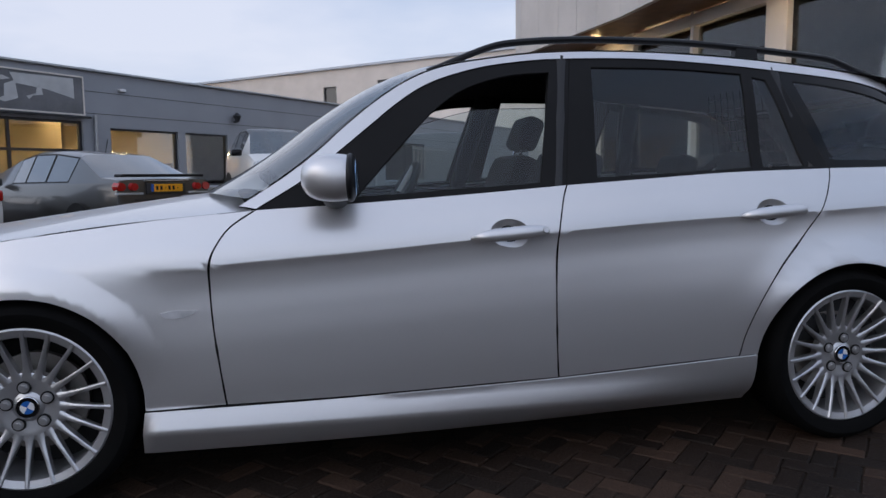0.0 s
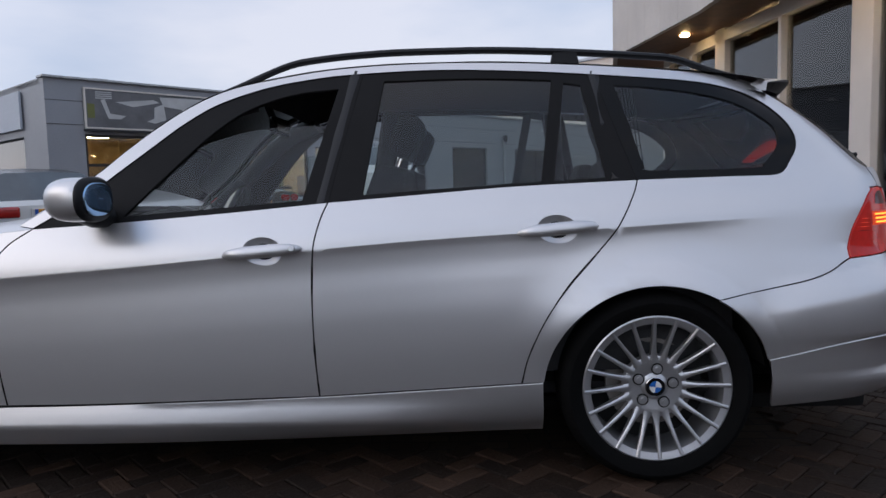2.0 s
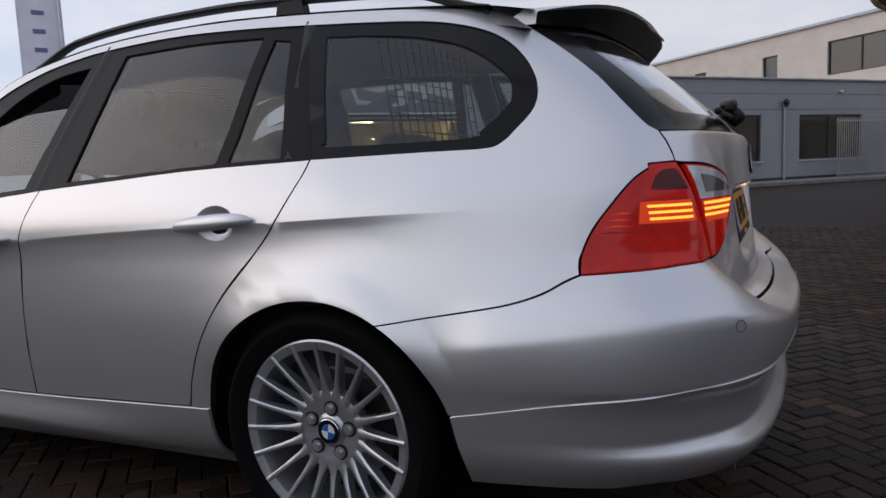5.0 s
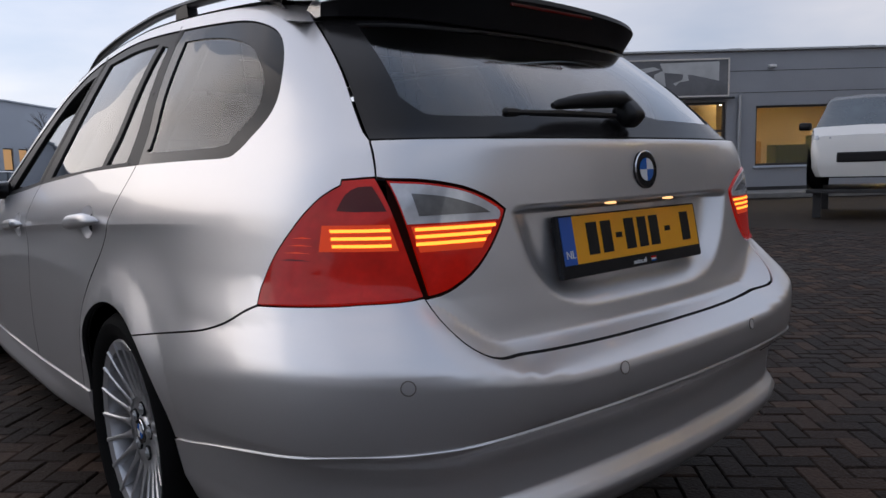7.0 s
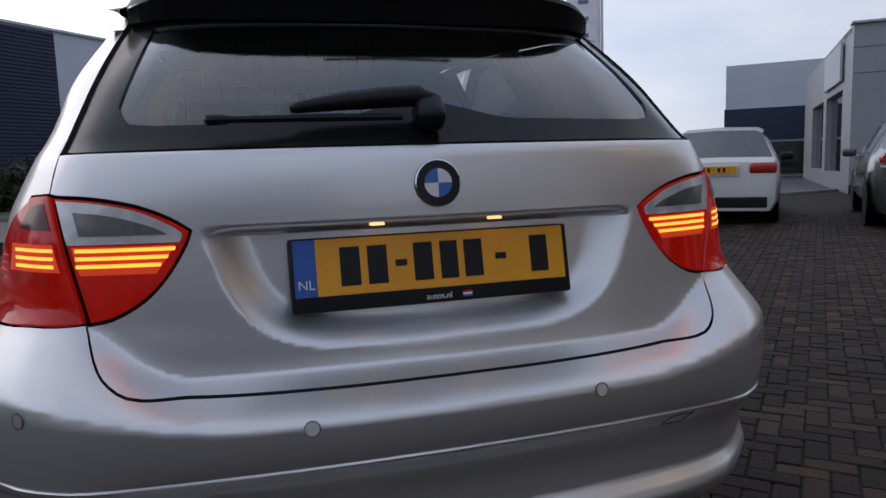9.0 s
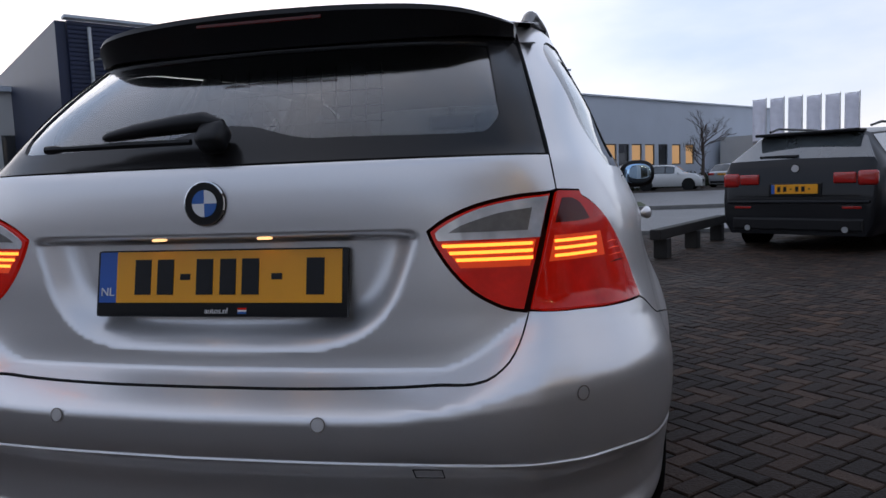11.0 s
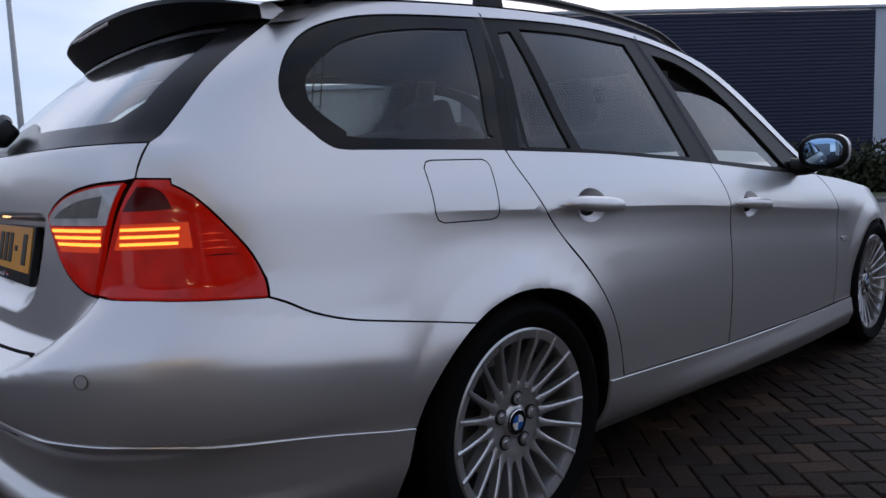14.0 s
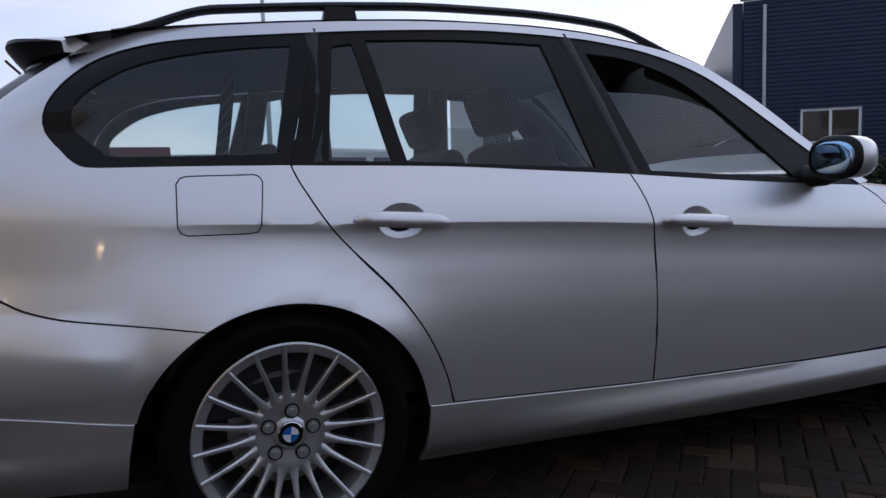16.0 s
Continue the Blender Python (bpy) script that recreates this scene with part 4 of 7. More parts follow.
def emblem(at, turn, r, parent):
    """A round badge: black ring, quarters in blue and white."""
    m0 = Matrix.Translation(at) @ turn
    bm = bmesh.new()
    bmesh.ops.create_cone(bm, segments=40, radius1=r, radius2=r * 0.96, depth=0.006, cap_ends=True, matrix=m0)
    ring = part("badge", bm, GLOSSB, parent, "round badge with blue and white quarters", smooth=True)
    bm = bmesh.new()
    n = 40
    o = [bm.verts.new((r * 1.0 * math.cos(k * math.tau / n), r * 1.0 * math.sin(k * math.tau / n), 0.003)) for k in range(n)]
    i = [bm.verts.new((r * 0.94 * math.cos(k * math.tau / n), r * 0.94 * math.sin(k * math.tau / n), 0.0045)) for k in range(n)]
    for k in range(n):
        bm.faces.new((o[k], o[(k + 1) % n], i[(k + 1) % n], i[k]))
    bmesh.ops.transform(bm, matrix=m0, verts=bm.verts)
    for q in range(4):
        b2 = bmesh.new()
        c = [(0, 0)] + [(r * 0.60 * math.cos(q * math.pi / 2 + k * math.pi / 20), r * 0.60 * math.sin(q * math.pi / 2 + k * math.pi / 20)) for k in range(11)]
        f0 = [b2.verts.new((x, y, 0.0035)) for x, y in c]
        f1 = [b2.verts.new((x, y, 0.0048)) for x, y in c]
        b2.faces.new(f1)
        for k in range(len(c)):
            b2.faces.new((f0[k], f0[(k + 1) % len(c)], f1[(k + 1) % len(c)], f1[k]))
        bmesh.ops.transform(b2, matrix=m0, verts=b2.verts)
        if parent.parent is None or parent.parent == car:
            part("quarter", b2, BLUE if q % 2 else WHITE, parent if parent.parent == car else ring)
        else:
            part("quarter", b2, BLUE if q % 2 else WHITE, parent)
    part("badge_rim", bm, CHROME, parent if parent.parent is not None else ring)


def make_wheel(x, side):
    w = new("wheel")
    w.parent = car
    tagged(w, "multi-spoke silver alloy wheel with a black tyre")
    wheel_parts(w)
    w.matrix_basis = pose(x, side * 0.884, 0.317) @ Matrix.Rotation(0 if side < 0 else math.pi, 4, "Z") @ Matrix.Rotation(0.12 + x, 4, "Y")
    return w


for x in (0.0, -2.76):
    for side in (-1, 1):
        make_wheel(x, side)
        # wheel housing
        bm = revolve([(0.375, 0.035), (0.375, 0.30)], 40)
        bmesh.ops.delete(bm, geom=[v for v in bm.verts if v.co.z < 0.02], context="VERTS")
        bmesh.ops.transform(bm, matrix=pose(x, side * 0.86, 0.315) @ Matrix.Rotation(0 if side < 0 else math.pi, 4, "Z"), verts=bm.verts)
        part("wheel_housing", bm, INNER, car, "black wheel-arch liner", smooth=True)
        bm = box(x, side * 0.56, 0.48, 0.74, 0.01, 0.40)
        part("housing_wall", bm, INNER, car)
part("underbody", box(-1.3, 0, 0.20, 4.2, 1.30, 0.06, 0.02), INNER, car, "black underbody")

# ---- tail details ----
tail = on_skin(0.0, 0.957, 0.001)
emblem((0, 0, 0), tail @ Matrix.Identity(4), 0.043, gate)


def text_mesh(name, body, size, material, m, parent, label="", depth=0.0008, bold=0.0):
    c = bpy.data.curves.new(name, "FONT")
    c.body, c.size, c.extrude, c.align_x, c.align_y = body, size, depth, "CENTER", "CENTER"
    c.offset = bold
    c.resolution_u = 3
    tmp = bpy.data.objects.new("tmp", c)
    scene.collection.objects.link(tmp)
    bpy.context.view_layer.update()
    me = bpy.data.meshes.new_from_object(tmp.evaluated_get(bpy.context.evaluated_depsgraph_get()))
    bpy.data.objects.remove(tmp)
    me.transform(m)
    me.materials.clear()
    me.materials.append(material)
    ob = new(name, me)
    ob.parent = parent
    return tagged(ob, label)


# rear number plate in a black holder; its characters are plain bars
PL = pose(0.907, 0, 0.800, 90 - 11, 0, 90)
holder = part("number_plate", box(0, 0, 0, 0.540, 0.134, 0.016, 0.006, m=PL), BLACK, gate, "yellow number plate in a black holder", smooth=True)
part("plate_face", box(0.018, 0.012, 0.009, 0.482, 0.102, 0.003, 0.001, m=PL), PLATEY, holder, "yellow reflective plate")
part("plate_band", box(-0.242, 0.012, 0.009, 0.040, 0.102, 0.003, 0.001, m=PL), PLATEB, holder, "blue country band")
text_mesh("country_letters", "NL", 0.024, WHITE, PL @ Matrix.Translation((-0.242, -0.018, 0.0112)), holder)
for u, w in ((-0.172, 0.036), (-0.122, 0.036), (-0.036, 0.036), (0.014, 0.034), (0.062, 0.036), (0.196, 0.036)):
    part("plate_bar", box(u + 0.018 - 0.008, 0.012, 0.0112, w, 0.070, 0.0016, 0.0006, m=PL), BLACK, holder)
for u in (-0.080, 0.115):
    part("plate_bar", box(u + 0.018 - 0.006, 0.012, 0.0112, 0.022, 0.012, 0.0016, 0.0006, m=PL), BLACK, holder)
text_mesh("holder_letters", "autos.nl", 0.016, WHITE, PL @ Matrix.Translation((0.0, -0.055, 0.0088)), holder)
for k, c in ((0, RED), (1, WHITE), (2, BLUE)):
    part("holder_stripe", box(0.055, -0.0505 - 0.004 * k, 0.0088, 0.018, 0.0035, 0.001, m=PL), c, holder)
for s in (-1, 1):
    b = box(0.925, s * 0.112, 0.888, 0.014, 0.026, 0.005, 0.002)
    lampg = part("plate_lamp", b, PLAMP, gate, "lit number-plate lamp")

# rear wiper
piv = on_skin(0.0, 1.072, 0.0)
bm = bmesh.new()
box(0.0, -0.004, 0.024, 0.056, 0.060, 0.050, 0.018, bm, m=piv, seg=3)
wiper = part("rear_wiper", bm, BLACK, gate, "black rear wiper arm and blade", smooth=True)
bm = bmesh.new()
tube([piv @ Vector(p) for p in ((0.018, 0.018, 0.036), (-0.02, 0.024, 0.040), (-0.08, 0.022, 0.038), (-0.17, 0.018, 0.031), (-0.235, 0.012, 0.025), (-0.25, 0.010, 0.022))], [0.010, 0.0195, 0.019, 0.0155, 0.011, 0.006], 12, bm)
part("wiper_arm", bm, BLACK, wiper, smooth=True)
bm = bmesh.new()
tube([piv @ Vector(p) for p in ((-0.05, -0.008, 0.018), (-0.20, -0.004, 0.015), (-0.35, -0.002, 0.011), (-0.365, -0.002, 0.011), (-0.39, -0.002, 0.010), (-0.395, -0.002, 0.010))], [0.006, 0.007, 0.006, 0.009, 0.009, 0.003], 8, bm)
part("wiper_blade", bm, BLACK, wiper, smooth=True)

for side in (-1, 1):
    rows = []
    for x in np.linspace(0.02, 0.74, 16):
        g = girth_x(np.array([x]), np.array([0.99]))
        ys = float(skin(g, np.array([0.99]))[0, 1])
        rows.append([(float(x), side * (ys - 0.03), 0.992), (float(x), side * min(0.62, ys - 0.04), 0.965), (float(x), side * min(0.60, ys - 0.06), 0.40)])
    loft(rows, "boot_lining", DASH, car, "dark boot side lining")
part("gate_lining", box(0.80, 0, 0.80, 0.02, 1.10, 0.42, 0.005), DASH, gate, "dark tailgate lining")
# parking sensors and towing cap
for y, z in ((-0.258, 0.578), (0.258, 0.578), (-0.70, 0.612), (0.70, 0.612)):
    a = float(girth_y(np.array([abs(y)]), np.array([z]))[0]) * (1 if y > 0 else -1)
    m = on_skin(a, z, 0.0005)
    part("sensor_rim", revolve([(0.0135, 0.0), (0.0135, -0.0012), (0.0115, -0.0012), (0.0115, 0.0)], 24), DISC, bumper, "").matrix_basis = m @ Matrix.Rotation(math.pi / 2, 4, "X").inverted()
    cone = bmesh.new()
    bmesh.ops.create_cone(cone, segments=24, radius1=0.0115, radius2=0.011, depth=0.002, cap_ends=True)
    part("parking_sensor", cone, PAINT, bumper, "round silver parking sensor").matrix_basis = m
a = float(girth_y(np.array([0.44]), np.array([0.488]))[0])
m = on_skin(a, 0.493, 0.0085)
for k, (u, v, su, sv) in enumerate(((0, 0.023, 0.05, 0.0018), (0, -0.023, 0.05, 0.0018), (-0.025, 0, 0.0018, 0.046), (0.025, 0, 0.0018, 0.046))):
    part("tow_cap_joint", box(u, v, 0.0, su, sv, 0.0012, m=m), INNER, bumper)
# tail pipes
bm = bmesh.new()
tube([(0.70, -0.50, 0.245), (0.93, -0.50, 0.245)], 0.033, 20, bm)
part("tail_pipe", bm, DISC, car, "dull steel tail pipe", smooth=True)
part("tail_pan", box(0.60, 0, 0.29, 0.40, 1.1, 0.05, 0.02), INNER, car)

# ---- cabin ----
def seat(x, y, bench=False, wide=0.50, parent=car):
    s = new("seat")
    s.parent = parent
    tagged(s, "dark cloth car seat with a headrest")
    part("cushion", box(x - 0.26, y, 0.46, 0.52, wide, 0.16, 0.05, seg=3), CLOTH, s, smooth=True)
    m = Matrix.Translation((x, y, 0.52)) @ Matrix.Rotation(radians(22 if not bench else 20), 4, "Y")
    part("backrest", box(0, 0, 0.22 if bench else 0.29, 0.13, wide * 0.98, 0.48 if bench else 0.62, 0.055, m=m, seg=3), CLOTH, s, smooth=True)
    for yy in ((-0.28, 0.28) if bench and wide > 0.9 else (0,)):
        h = 0.53 if bench else 0.72
        part("headrest", box(-0.01, yy, h, 0.10, 0.27, 0.12 if bench else 0.17, 0.045, m=m, seg=4), CLOTH, s, smooth=True)
        for dy in (-0.06, 0.06):
            b = bmesh.new()
            tube([m @ Vector((-0.01, yy + dy, h - 0.16)), m @ Vector((-0.01, yy + dy, h - 0.06))], 0.007, 8, b)
            part("headrest_post", b, CHROME, s)
    return s


seat(-1.10, -0.37)
seat(-1.10, 0.37)
seat(-0.22, 0.0, True, 1.22)
part("cabin_floor", box(-1.0, 0, 0.29, 2.6, 1.5, 0.04, 0.0), CLOTH, car)
part("boot_floor", box(0.32, 0, 0.62, 1.0, 1.10, 0.03, 0.0), CLOTH, car, "dark boot carpet")
part("parcel_cover", box(0.27, 0, 0.945, 0.90, 1.22, 0.012, 0.004), CLOTH, car, "dark roll-out luggage cover")
net = new("luggage_net")
net.parent = car
tagged(net, "wide-meshed black luggage net behind the rear seats")
for k in range(13):
    y = -0.52 + 0.05 * k
    b = bmesh.new()
    tube([(0.06, y, 0.96), (0.03, y, 1.15), (0.0, y, 1.36)], 0.0022, 5, b)
    part("cord", b, BLACK, net)
for k in range(8):
    z = 0.98 + 0.05 * k
    b = bmesh.new()
    tube([(0.058 - 0.145 * (z - 0.96), -0.53, z), (0.058 - 0.145 * (z - 0.96), 0.09, z)], 0.0022, 5, b)
    part("cord", b, BLACK, net)
bm = bmesh.new()
rows = []
for y in np.linspace(-0.76, 0.76, 24):
    hump = 0.05 * math.exp(-((y + 0.37) / 0.16) ** 2)
    rows.append([(-2.14 + 0.02 * (y / 0.76) ** 2, y, 0.895), (-1.95, y, 0.91), (-1.80, y, 0.90 + hump), (-1.73, y, 0.88 + hump), (-1.70, y, 0.78), (-1.78, y, 0.60)])
loft(rows, "dashboard", DASH, car, "black soft dashboard")
sw = new("steering_wheel")
sw.parent = car
tagged(sw, "black three-spoke steering wheel")
m = Matrix.Translation((-1.60, -0.37, 0.865)) @ Matrix.Rotation(radians(-62), 4, "Y")
ring = [m @ Vector((0.185 * math.cos(k * math.tau / 40), 0.185 * math.sin(k * math.tau / 40), 0)) for k in range(41)]
b = bmesh.new()
tube(ring, 0.016, 8, b)
part("wheel_ring", b, DASH, sw, smooth=True)
part("wheel_boss", box(0, 0, 0.015, 0.13, 0.15, 0.04, 0.018, m=m), DASH, sw, smooth=True)
for ang in (0.0, math.pi, -math.pi / 2):
    b = bmesh.new()
    d = Vector((-math.sin(ang + math.pi), math.cos(ang), 0)) if ang != -math.pi / 2 else Vector((1, 0, 0))
    tube([m @ Vector((0, 0, 0.01)), m @ (d * 0.18)], 0.017, 8, b)
    part("wheel_spoke", b, ALLOY if ang == -math.pi / 2 else DASH, sw, smooth=True)
b = box(-1.45, 0.02, 1.285, 0.035, 0.25, 0.075, 0.03, seg=3)
im = part("interior_mirror", b, GLOSSB, car, "black rear-view mirror under the roof", smooth=True)
b = bmesh.new()
tube([(-1.50, 0.0, 1.385), (-1.47, 0.01, 1.30)], 0.018, 8, b)
part("mirror_stalk", b, BLACK, im, smooth=True)
for side in (-1, 1):
    b = bmesh.new()
    pts = []
    for x in np.linspace(-2.06, -1.42, 9):
        w, z = at_edge(x)
        pts.append((float(x) + 0.03, side * (float(w) - 0.055), float(z) - 0.045))
    tube(pts, 0.042, 10, b)
    part("inner_pillar", b, HEADL, car, "grey windscreen pillar lining", smooth=True)
    for xa, za, xb, zb in ((-1.10, 0.93, -1.00, 1.40), (-0.12, 0.99, -0.16, 1.37)):
        b = bmesh.new()
        ya = float(half_width(np.array(xa), np.array(za))) - 0.05
        yb = float(half_width(np.array(xb), np.array(zb))) - 0.05
        tube([(xa, side * ya, za), ((xa + xb) / 2, side * ((ya + yb) / 2 + 0.005), (za + zb) / 2), (xb, side * yb, zb)], 0.045, 10, b)
        part("inner_pillar", b, DASH, car, "dark pillar lining", smooth=True)
    rows = []
    for x in np.linspace(-2.0, 0.28, 40):
        zb = float(belt_z(x)) - 0.015
        rows.append([(x, side * (float(half_width(np.array(x), np.array(z))) - 0.045 - d), z) for z, d in ((zb, 0.0), (zb - 0.01, 0.05), (zb - 0.2, 0.06), (0.36, 0.05))])
    loft(rows, "door_lining", DASH, car, "dark door lining")


# ---- the yard ----
def brick_mat(name, dark, light):
    m = mat(name, dark, 0.7, bump=0.5, bscale=90, spec=0.22)
    n, l = m.node_tree.nodes, m.node_tree.links
    p = n["Principled BSDF"]
    g = n.new("ShaderNodeNewGeometry")
    oi = n.new("ShaderNodeObjectInfo")
    ad = n.new("ShaderNodeMath")
    ad.operation = "ADD"
    l.new(g.outputs["Random Per Island"], ad.inputs[0])
    l.new(oi.outputs["Random"], ad.inputs[1])
    fr = n.new("ShaderNodeMath")
    fr.operation = "FRACT"
    l.new(ad.outputs[0], fr.inputs[0])
    r = n.new("ShaderNodeValToRGB")
    r.color_ramp.elements[0].color = (*dark, 1)
    r.color_ramp.elements[1].color = (*light, 1)
    e = r.color_ramp.elements.new(0.6)
    e.color = (dark[0] * 1.35, dark[1] * 1.2, dark[2] * 1.1, 1)
    l.new(fr.outputs[0], r.inputs[0])
    tc = n.new("ShaderNodeTexCoord")
    a = n.new("ShaderNodeTexNoise")
    a.inputs["Scale"].default_value = 0.9
    a.inputs["Detail"].default_value = 6
    l.new(tc.outputs["Object"], a.inputs["Vector"])
    mr = n.new("ShaderNodeMapRange")
    mr.inputs["From Min"].default_value, mr.inputs["From Max"].default_value = 0.35, 0.65
    mr.inputs["To Min"].default_value, mr.inputs["To Max"].default_value = 0.65, 1.3
    l.new(a.outputs["Fac"], mr.inputs["Value"])
    b = n.new("ShaderNodeTexNoise")
    b.inputs["Scale"].default_value = 70
    l.new(tc.outputs["Object"], b.inputs["Vector"])
    mr2 = n.new("ShaderNodeMapRange")
    mr2.inputs["To Min"].default_value, mr2.inputs["To Max"].default_value = 0.55, 1.45
    l.new(b.outputs["Fac"], mr2.inputs["Value"])
    mu = n.new("ShaderNodeMath")
    mu.operation = "MULTIPLY"
    l.new(mr.outputs[0], mu.inputs[0])
    l.new(mr2.outputs[0], mu.inputs[1])
    vm = n.new("ShaderNodeVectorMath")
    vm.operation = "SCALE"
    l.new(r.outputs[0], vm.inputs[0])
    l.new(mu.outputs[0], vm.inputs["Scale"])
    # pale grit caught in the rough faces
    gr = n.new("ShaderNodeTexNoise")
    gr.inputs["Scale"].default_value = 150
    gr.inputs["Detail"].default_value = 5
    l.new(tc.outputs["Object"], gr.inputs["Vector"])
    gm_ = n.new("ShaderNodeMapRange")
    gm_.inputs["From Min"].default_value, gm_.inputs["From Max"].default_value = 0.60, 0.72
    gm_.inputs["To Max"].default_value = 0.55
    l.new(gr.outputs["Fac"], gm_.inputs["Value"])
    mixg = n.new("ShaderNodeMixRGB")
    mixg.inputs[2].default_value = (0.115, 0.098, 0.078, 1)
    l.new(gm_.outputs[0], mixg.inputs[0])
    l.new(vm.outputs[0], mixg.inputs[1])
    l.new(mixg.outputs[0], p.inputs["Base Color"])
    rr = n.new("ShaderNodeMapRange")
    rr.inputs["To Min"].default_value, rr.inputs["To Max"].default_value = 0.5, 0.95
    l.new(a.outputs["Fac"], rr.inputs["Value"])
    l.new(rr.outputs[0], p.inputs["Roughness"])
    return m


def sheet_mat():
    m = mat("far_brick_paving", (0.04, 0.034, 0.028), 0.8, vary=0.3, vscale=0.5, bump=0.3, bscale=40, spec=0.25)
    n, l = m.node_tree.nodes, m.node_tree.links
    p = n["Principled BSDF"]
    tc = n.new("ShaderNodeTexCoord")
    b = n.new("ShaderNodeTexBrick")
    b.inputs["Scale"].default_value = 1.0
    b.inputs["Brick Width"].default_value = 0.156
    b.inputs["Row Height"].default_value = 0.078
    b.inputs["Mortar Size"].default_value = 0.006
    b.inputs["Color1"].default_value = (0.020, 0.014, 0.010, 1)
    b.inputs["Color2"].default_value = (0.038, 0.026, 0.018, 1)
    b.inputs["Mortar"].default_value = (0.010, 0.009, 0.007, 1)
    l.new(tc.outputs["Object"], b.inputs["Vector"])
    l.new(b.outputs["Color"], p.inputs["Base Color"])
    return m


BRICK = brick_mat("paving_brick", (0.015, 0.0095, 0.0065), (0.058, 0.033, 0.021))
SHEET = sheet_mat()
ASPH = mat("wet_asphalt", (0.052, 0.053, 0.056), 0.42, vary=0.25, vscale=0.6, fine=0.25, fscale=120, bump=0.25, bscale=160)
KERB = mat("concrete_kerb", (0.20, 0.195, 0.185), 0.8, vary=0.2, vscale=3, fine=0.2, fscale=60, bump=0.3, bscale=80)
GRASS = mat("winter_grass", (0.045, 0.060, 0.018), 0.9, vary=0.35, vscale=2, fine=0.4, fscale=60)
LEAF = mat("hedge_leaf", (0.030, 0.036, 0.014), 0.8, vary=0.4, vscale=4, fine=0.4, fscale=80)
BARK = mat("bare_twig", (0.075, 0.055, 0.045), 0.9, vary=0.3, vscale=8)
CLAD = mat("grey_cladding", (0.30, 0.31, 0.33), 0.45, 0.1, vary=0.06, vscale=0.7, fine=0.04, fscale=30)
CLADB = mat("pale_cladding", (0.48, 0.52, 0.58), 0.5, vary=0.05, vscale=0.4, fine=0.04, fscale=20)
NAVY = mat("navy_corrugated_cladding", (0.010, 0.017, 0.050), 0.45, 0.1, vary=0.12, vscale=0.6)
WHITEB = mat("pale_render", (0.50, 0.49, 0.47), 0.7, vary=0.06, vscale=0.6, fine=0.05, fscale=40)
BEIGE = mat("pale_fascia_board", (0.62, 0.57, 0.52), 0.6, vary=0.08, vscale=1.2, fine=0.05, fscale=50)
TIMBER = mat("timber_soffit", (0.16, 0.075, 0.032), 0.5, vary=0.25, vscale=5, fine=0.2, fscale=70)
FRAMEW = mat("white_column_paint", (0.72, 0.66, 0.60), 0.45, vary=0.05, vscale=2)
DARKF = mat("dark_window_profile", (0.03, 0.03, 0.032), 0.4)
PANE = glass_mat("building_pane", (0.82, 0.84, 0.84), 1.7)
DPANE = mat("dark_pane", (0.012, 0.014, 0.017), 0.05, coat=0.5)
ROOMW = mat("warm_room_wall", (0.50, 0.40, 0.26), 0.8, vary=0.12, vscale=1.0)
ROOMF = mat("room_floor", (0.12, 0.09, 0.06), 0.5, vary=0.2, vscale=2)
WARM = glow_mat("warm_ceiling_light", (1.0, 0.70, 0.34), 52.0)
WARMP = glow_mat("lit_blind", (1.0, 0.56, 0.24), 0.32)
STEEL = mat("galvanised_steel", (0.42, 0.43, 0.44), 0.4, 0.7, vary=0.08, vscale=8)
WOODB = mat("weathered_beam", (0.018, 0.016, 0.014), 0.85, vary=0.3, vscale=3, fine=0.3, fscale=60)

bm = bmesh.new()
bmesh.ops.create_grid(bm, x_segments=2, y_segments=2, size=600)
ground = part("ground", bm, SHEET)
ground.location.z = -0.010
tagged(ground, "dark brick-paved yard reaching to the road", "ground", kind="structure")


def flat(name, x0, y0, x1, y1, z0, z1, material, label, category="ground"):
    o = part(name, box((x0 + x1) / 2, (y0 + y1) / 2, (z0 + z1) / 2, abs(x1 - x0), abs(y1 - y0), z1 - z0), material)
    return tagged(o, label, category, kind="structure")


def strip(name, x0, x1, y0, y1, z, material, label, thick=0.10):
    """A long sheet beside the road, which leans with the far hall's front."""
    bm = bmesh.new()
    lean = -0.18
    q = [(x0 + lean * y0, y0), (x1 + lean * y0, y0), (x1 + lean * y1, y1), (x0 + lean * y1, y1)]
    a = [bm.verts.new((*p, z)) for p in q]
    b = [bm.verts.new((*p, z - thick)) for p in q]
    bm.faces.new(a)
    bm.faces.new(b)
    for k in range(4):
        bm.faces.new((a[k], a[(k + 1) % 4], b[(k + 1) % 4], b[k]))
    return tagged(part(name, bm, material), label, "ground", kind="structure")


strip("road", -9.6, -17.0, -120, 160, 0.0, ASPH, "wet grey asphalt road beyond the yard")
strip("kerb_near", -9.35, -9.6, -120, 160, 0.05, KERB, "pale concrete kerb along the road")
strip("kerb_far", -17.0, -17.25, -120, 160, 0.10, KERB, "pale concrete kerb along the verge")
strip("verge", -17.25, -20.5, -120, 2.2, 0.09, GRASS, "strip of winter grass beside the road")
strip("car_park", -17.25, -33.5, 2.2, 120, 0.02, ASPH, "wet asphalt car park before the hall")
strip("car_park_rear", -20.5, -33.5, -60, 2.2, 0.02, ASPH, "wet asphalt car park before the hall")
strip("verge_yard", -8.6, -9.35, -120, 1.0, 0.03, GRASS, "thin mossy grass edge of the yard")

# ---- buildings ----


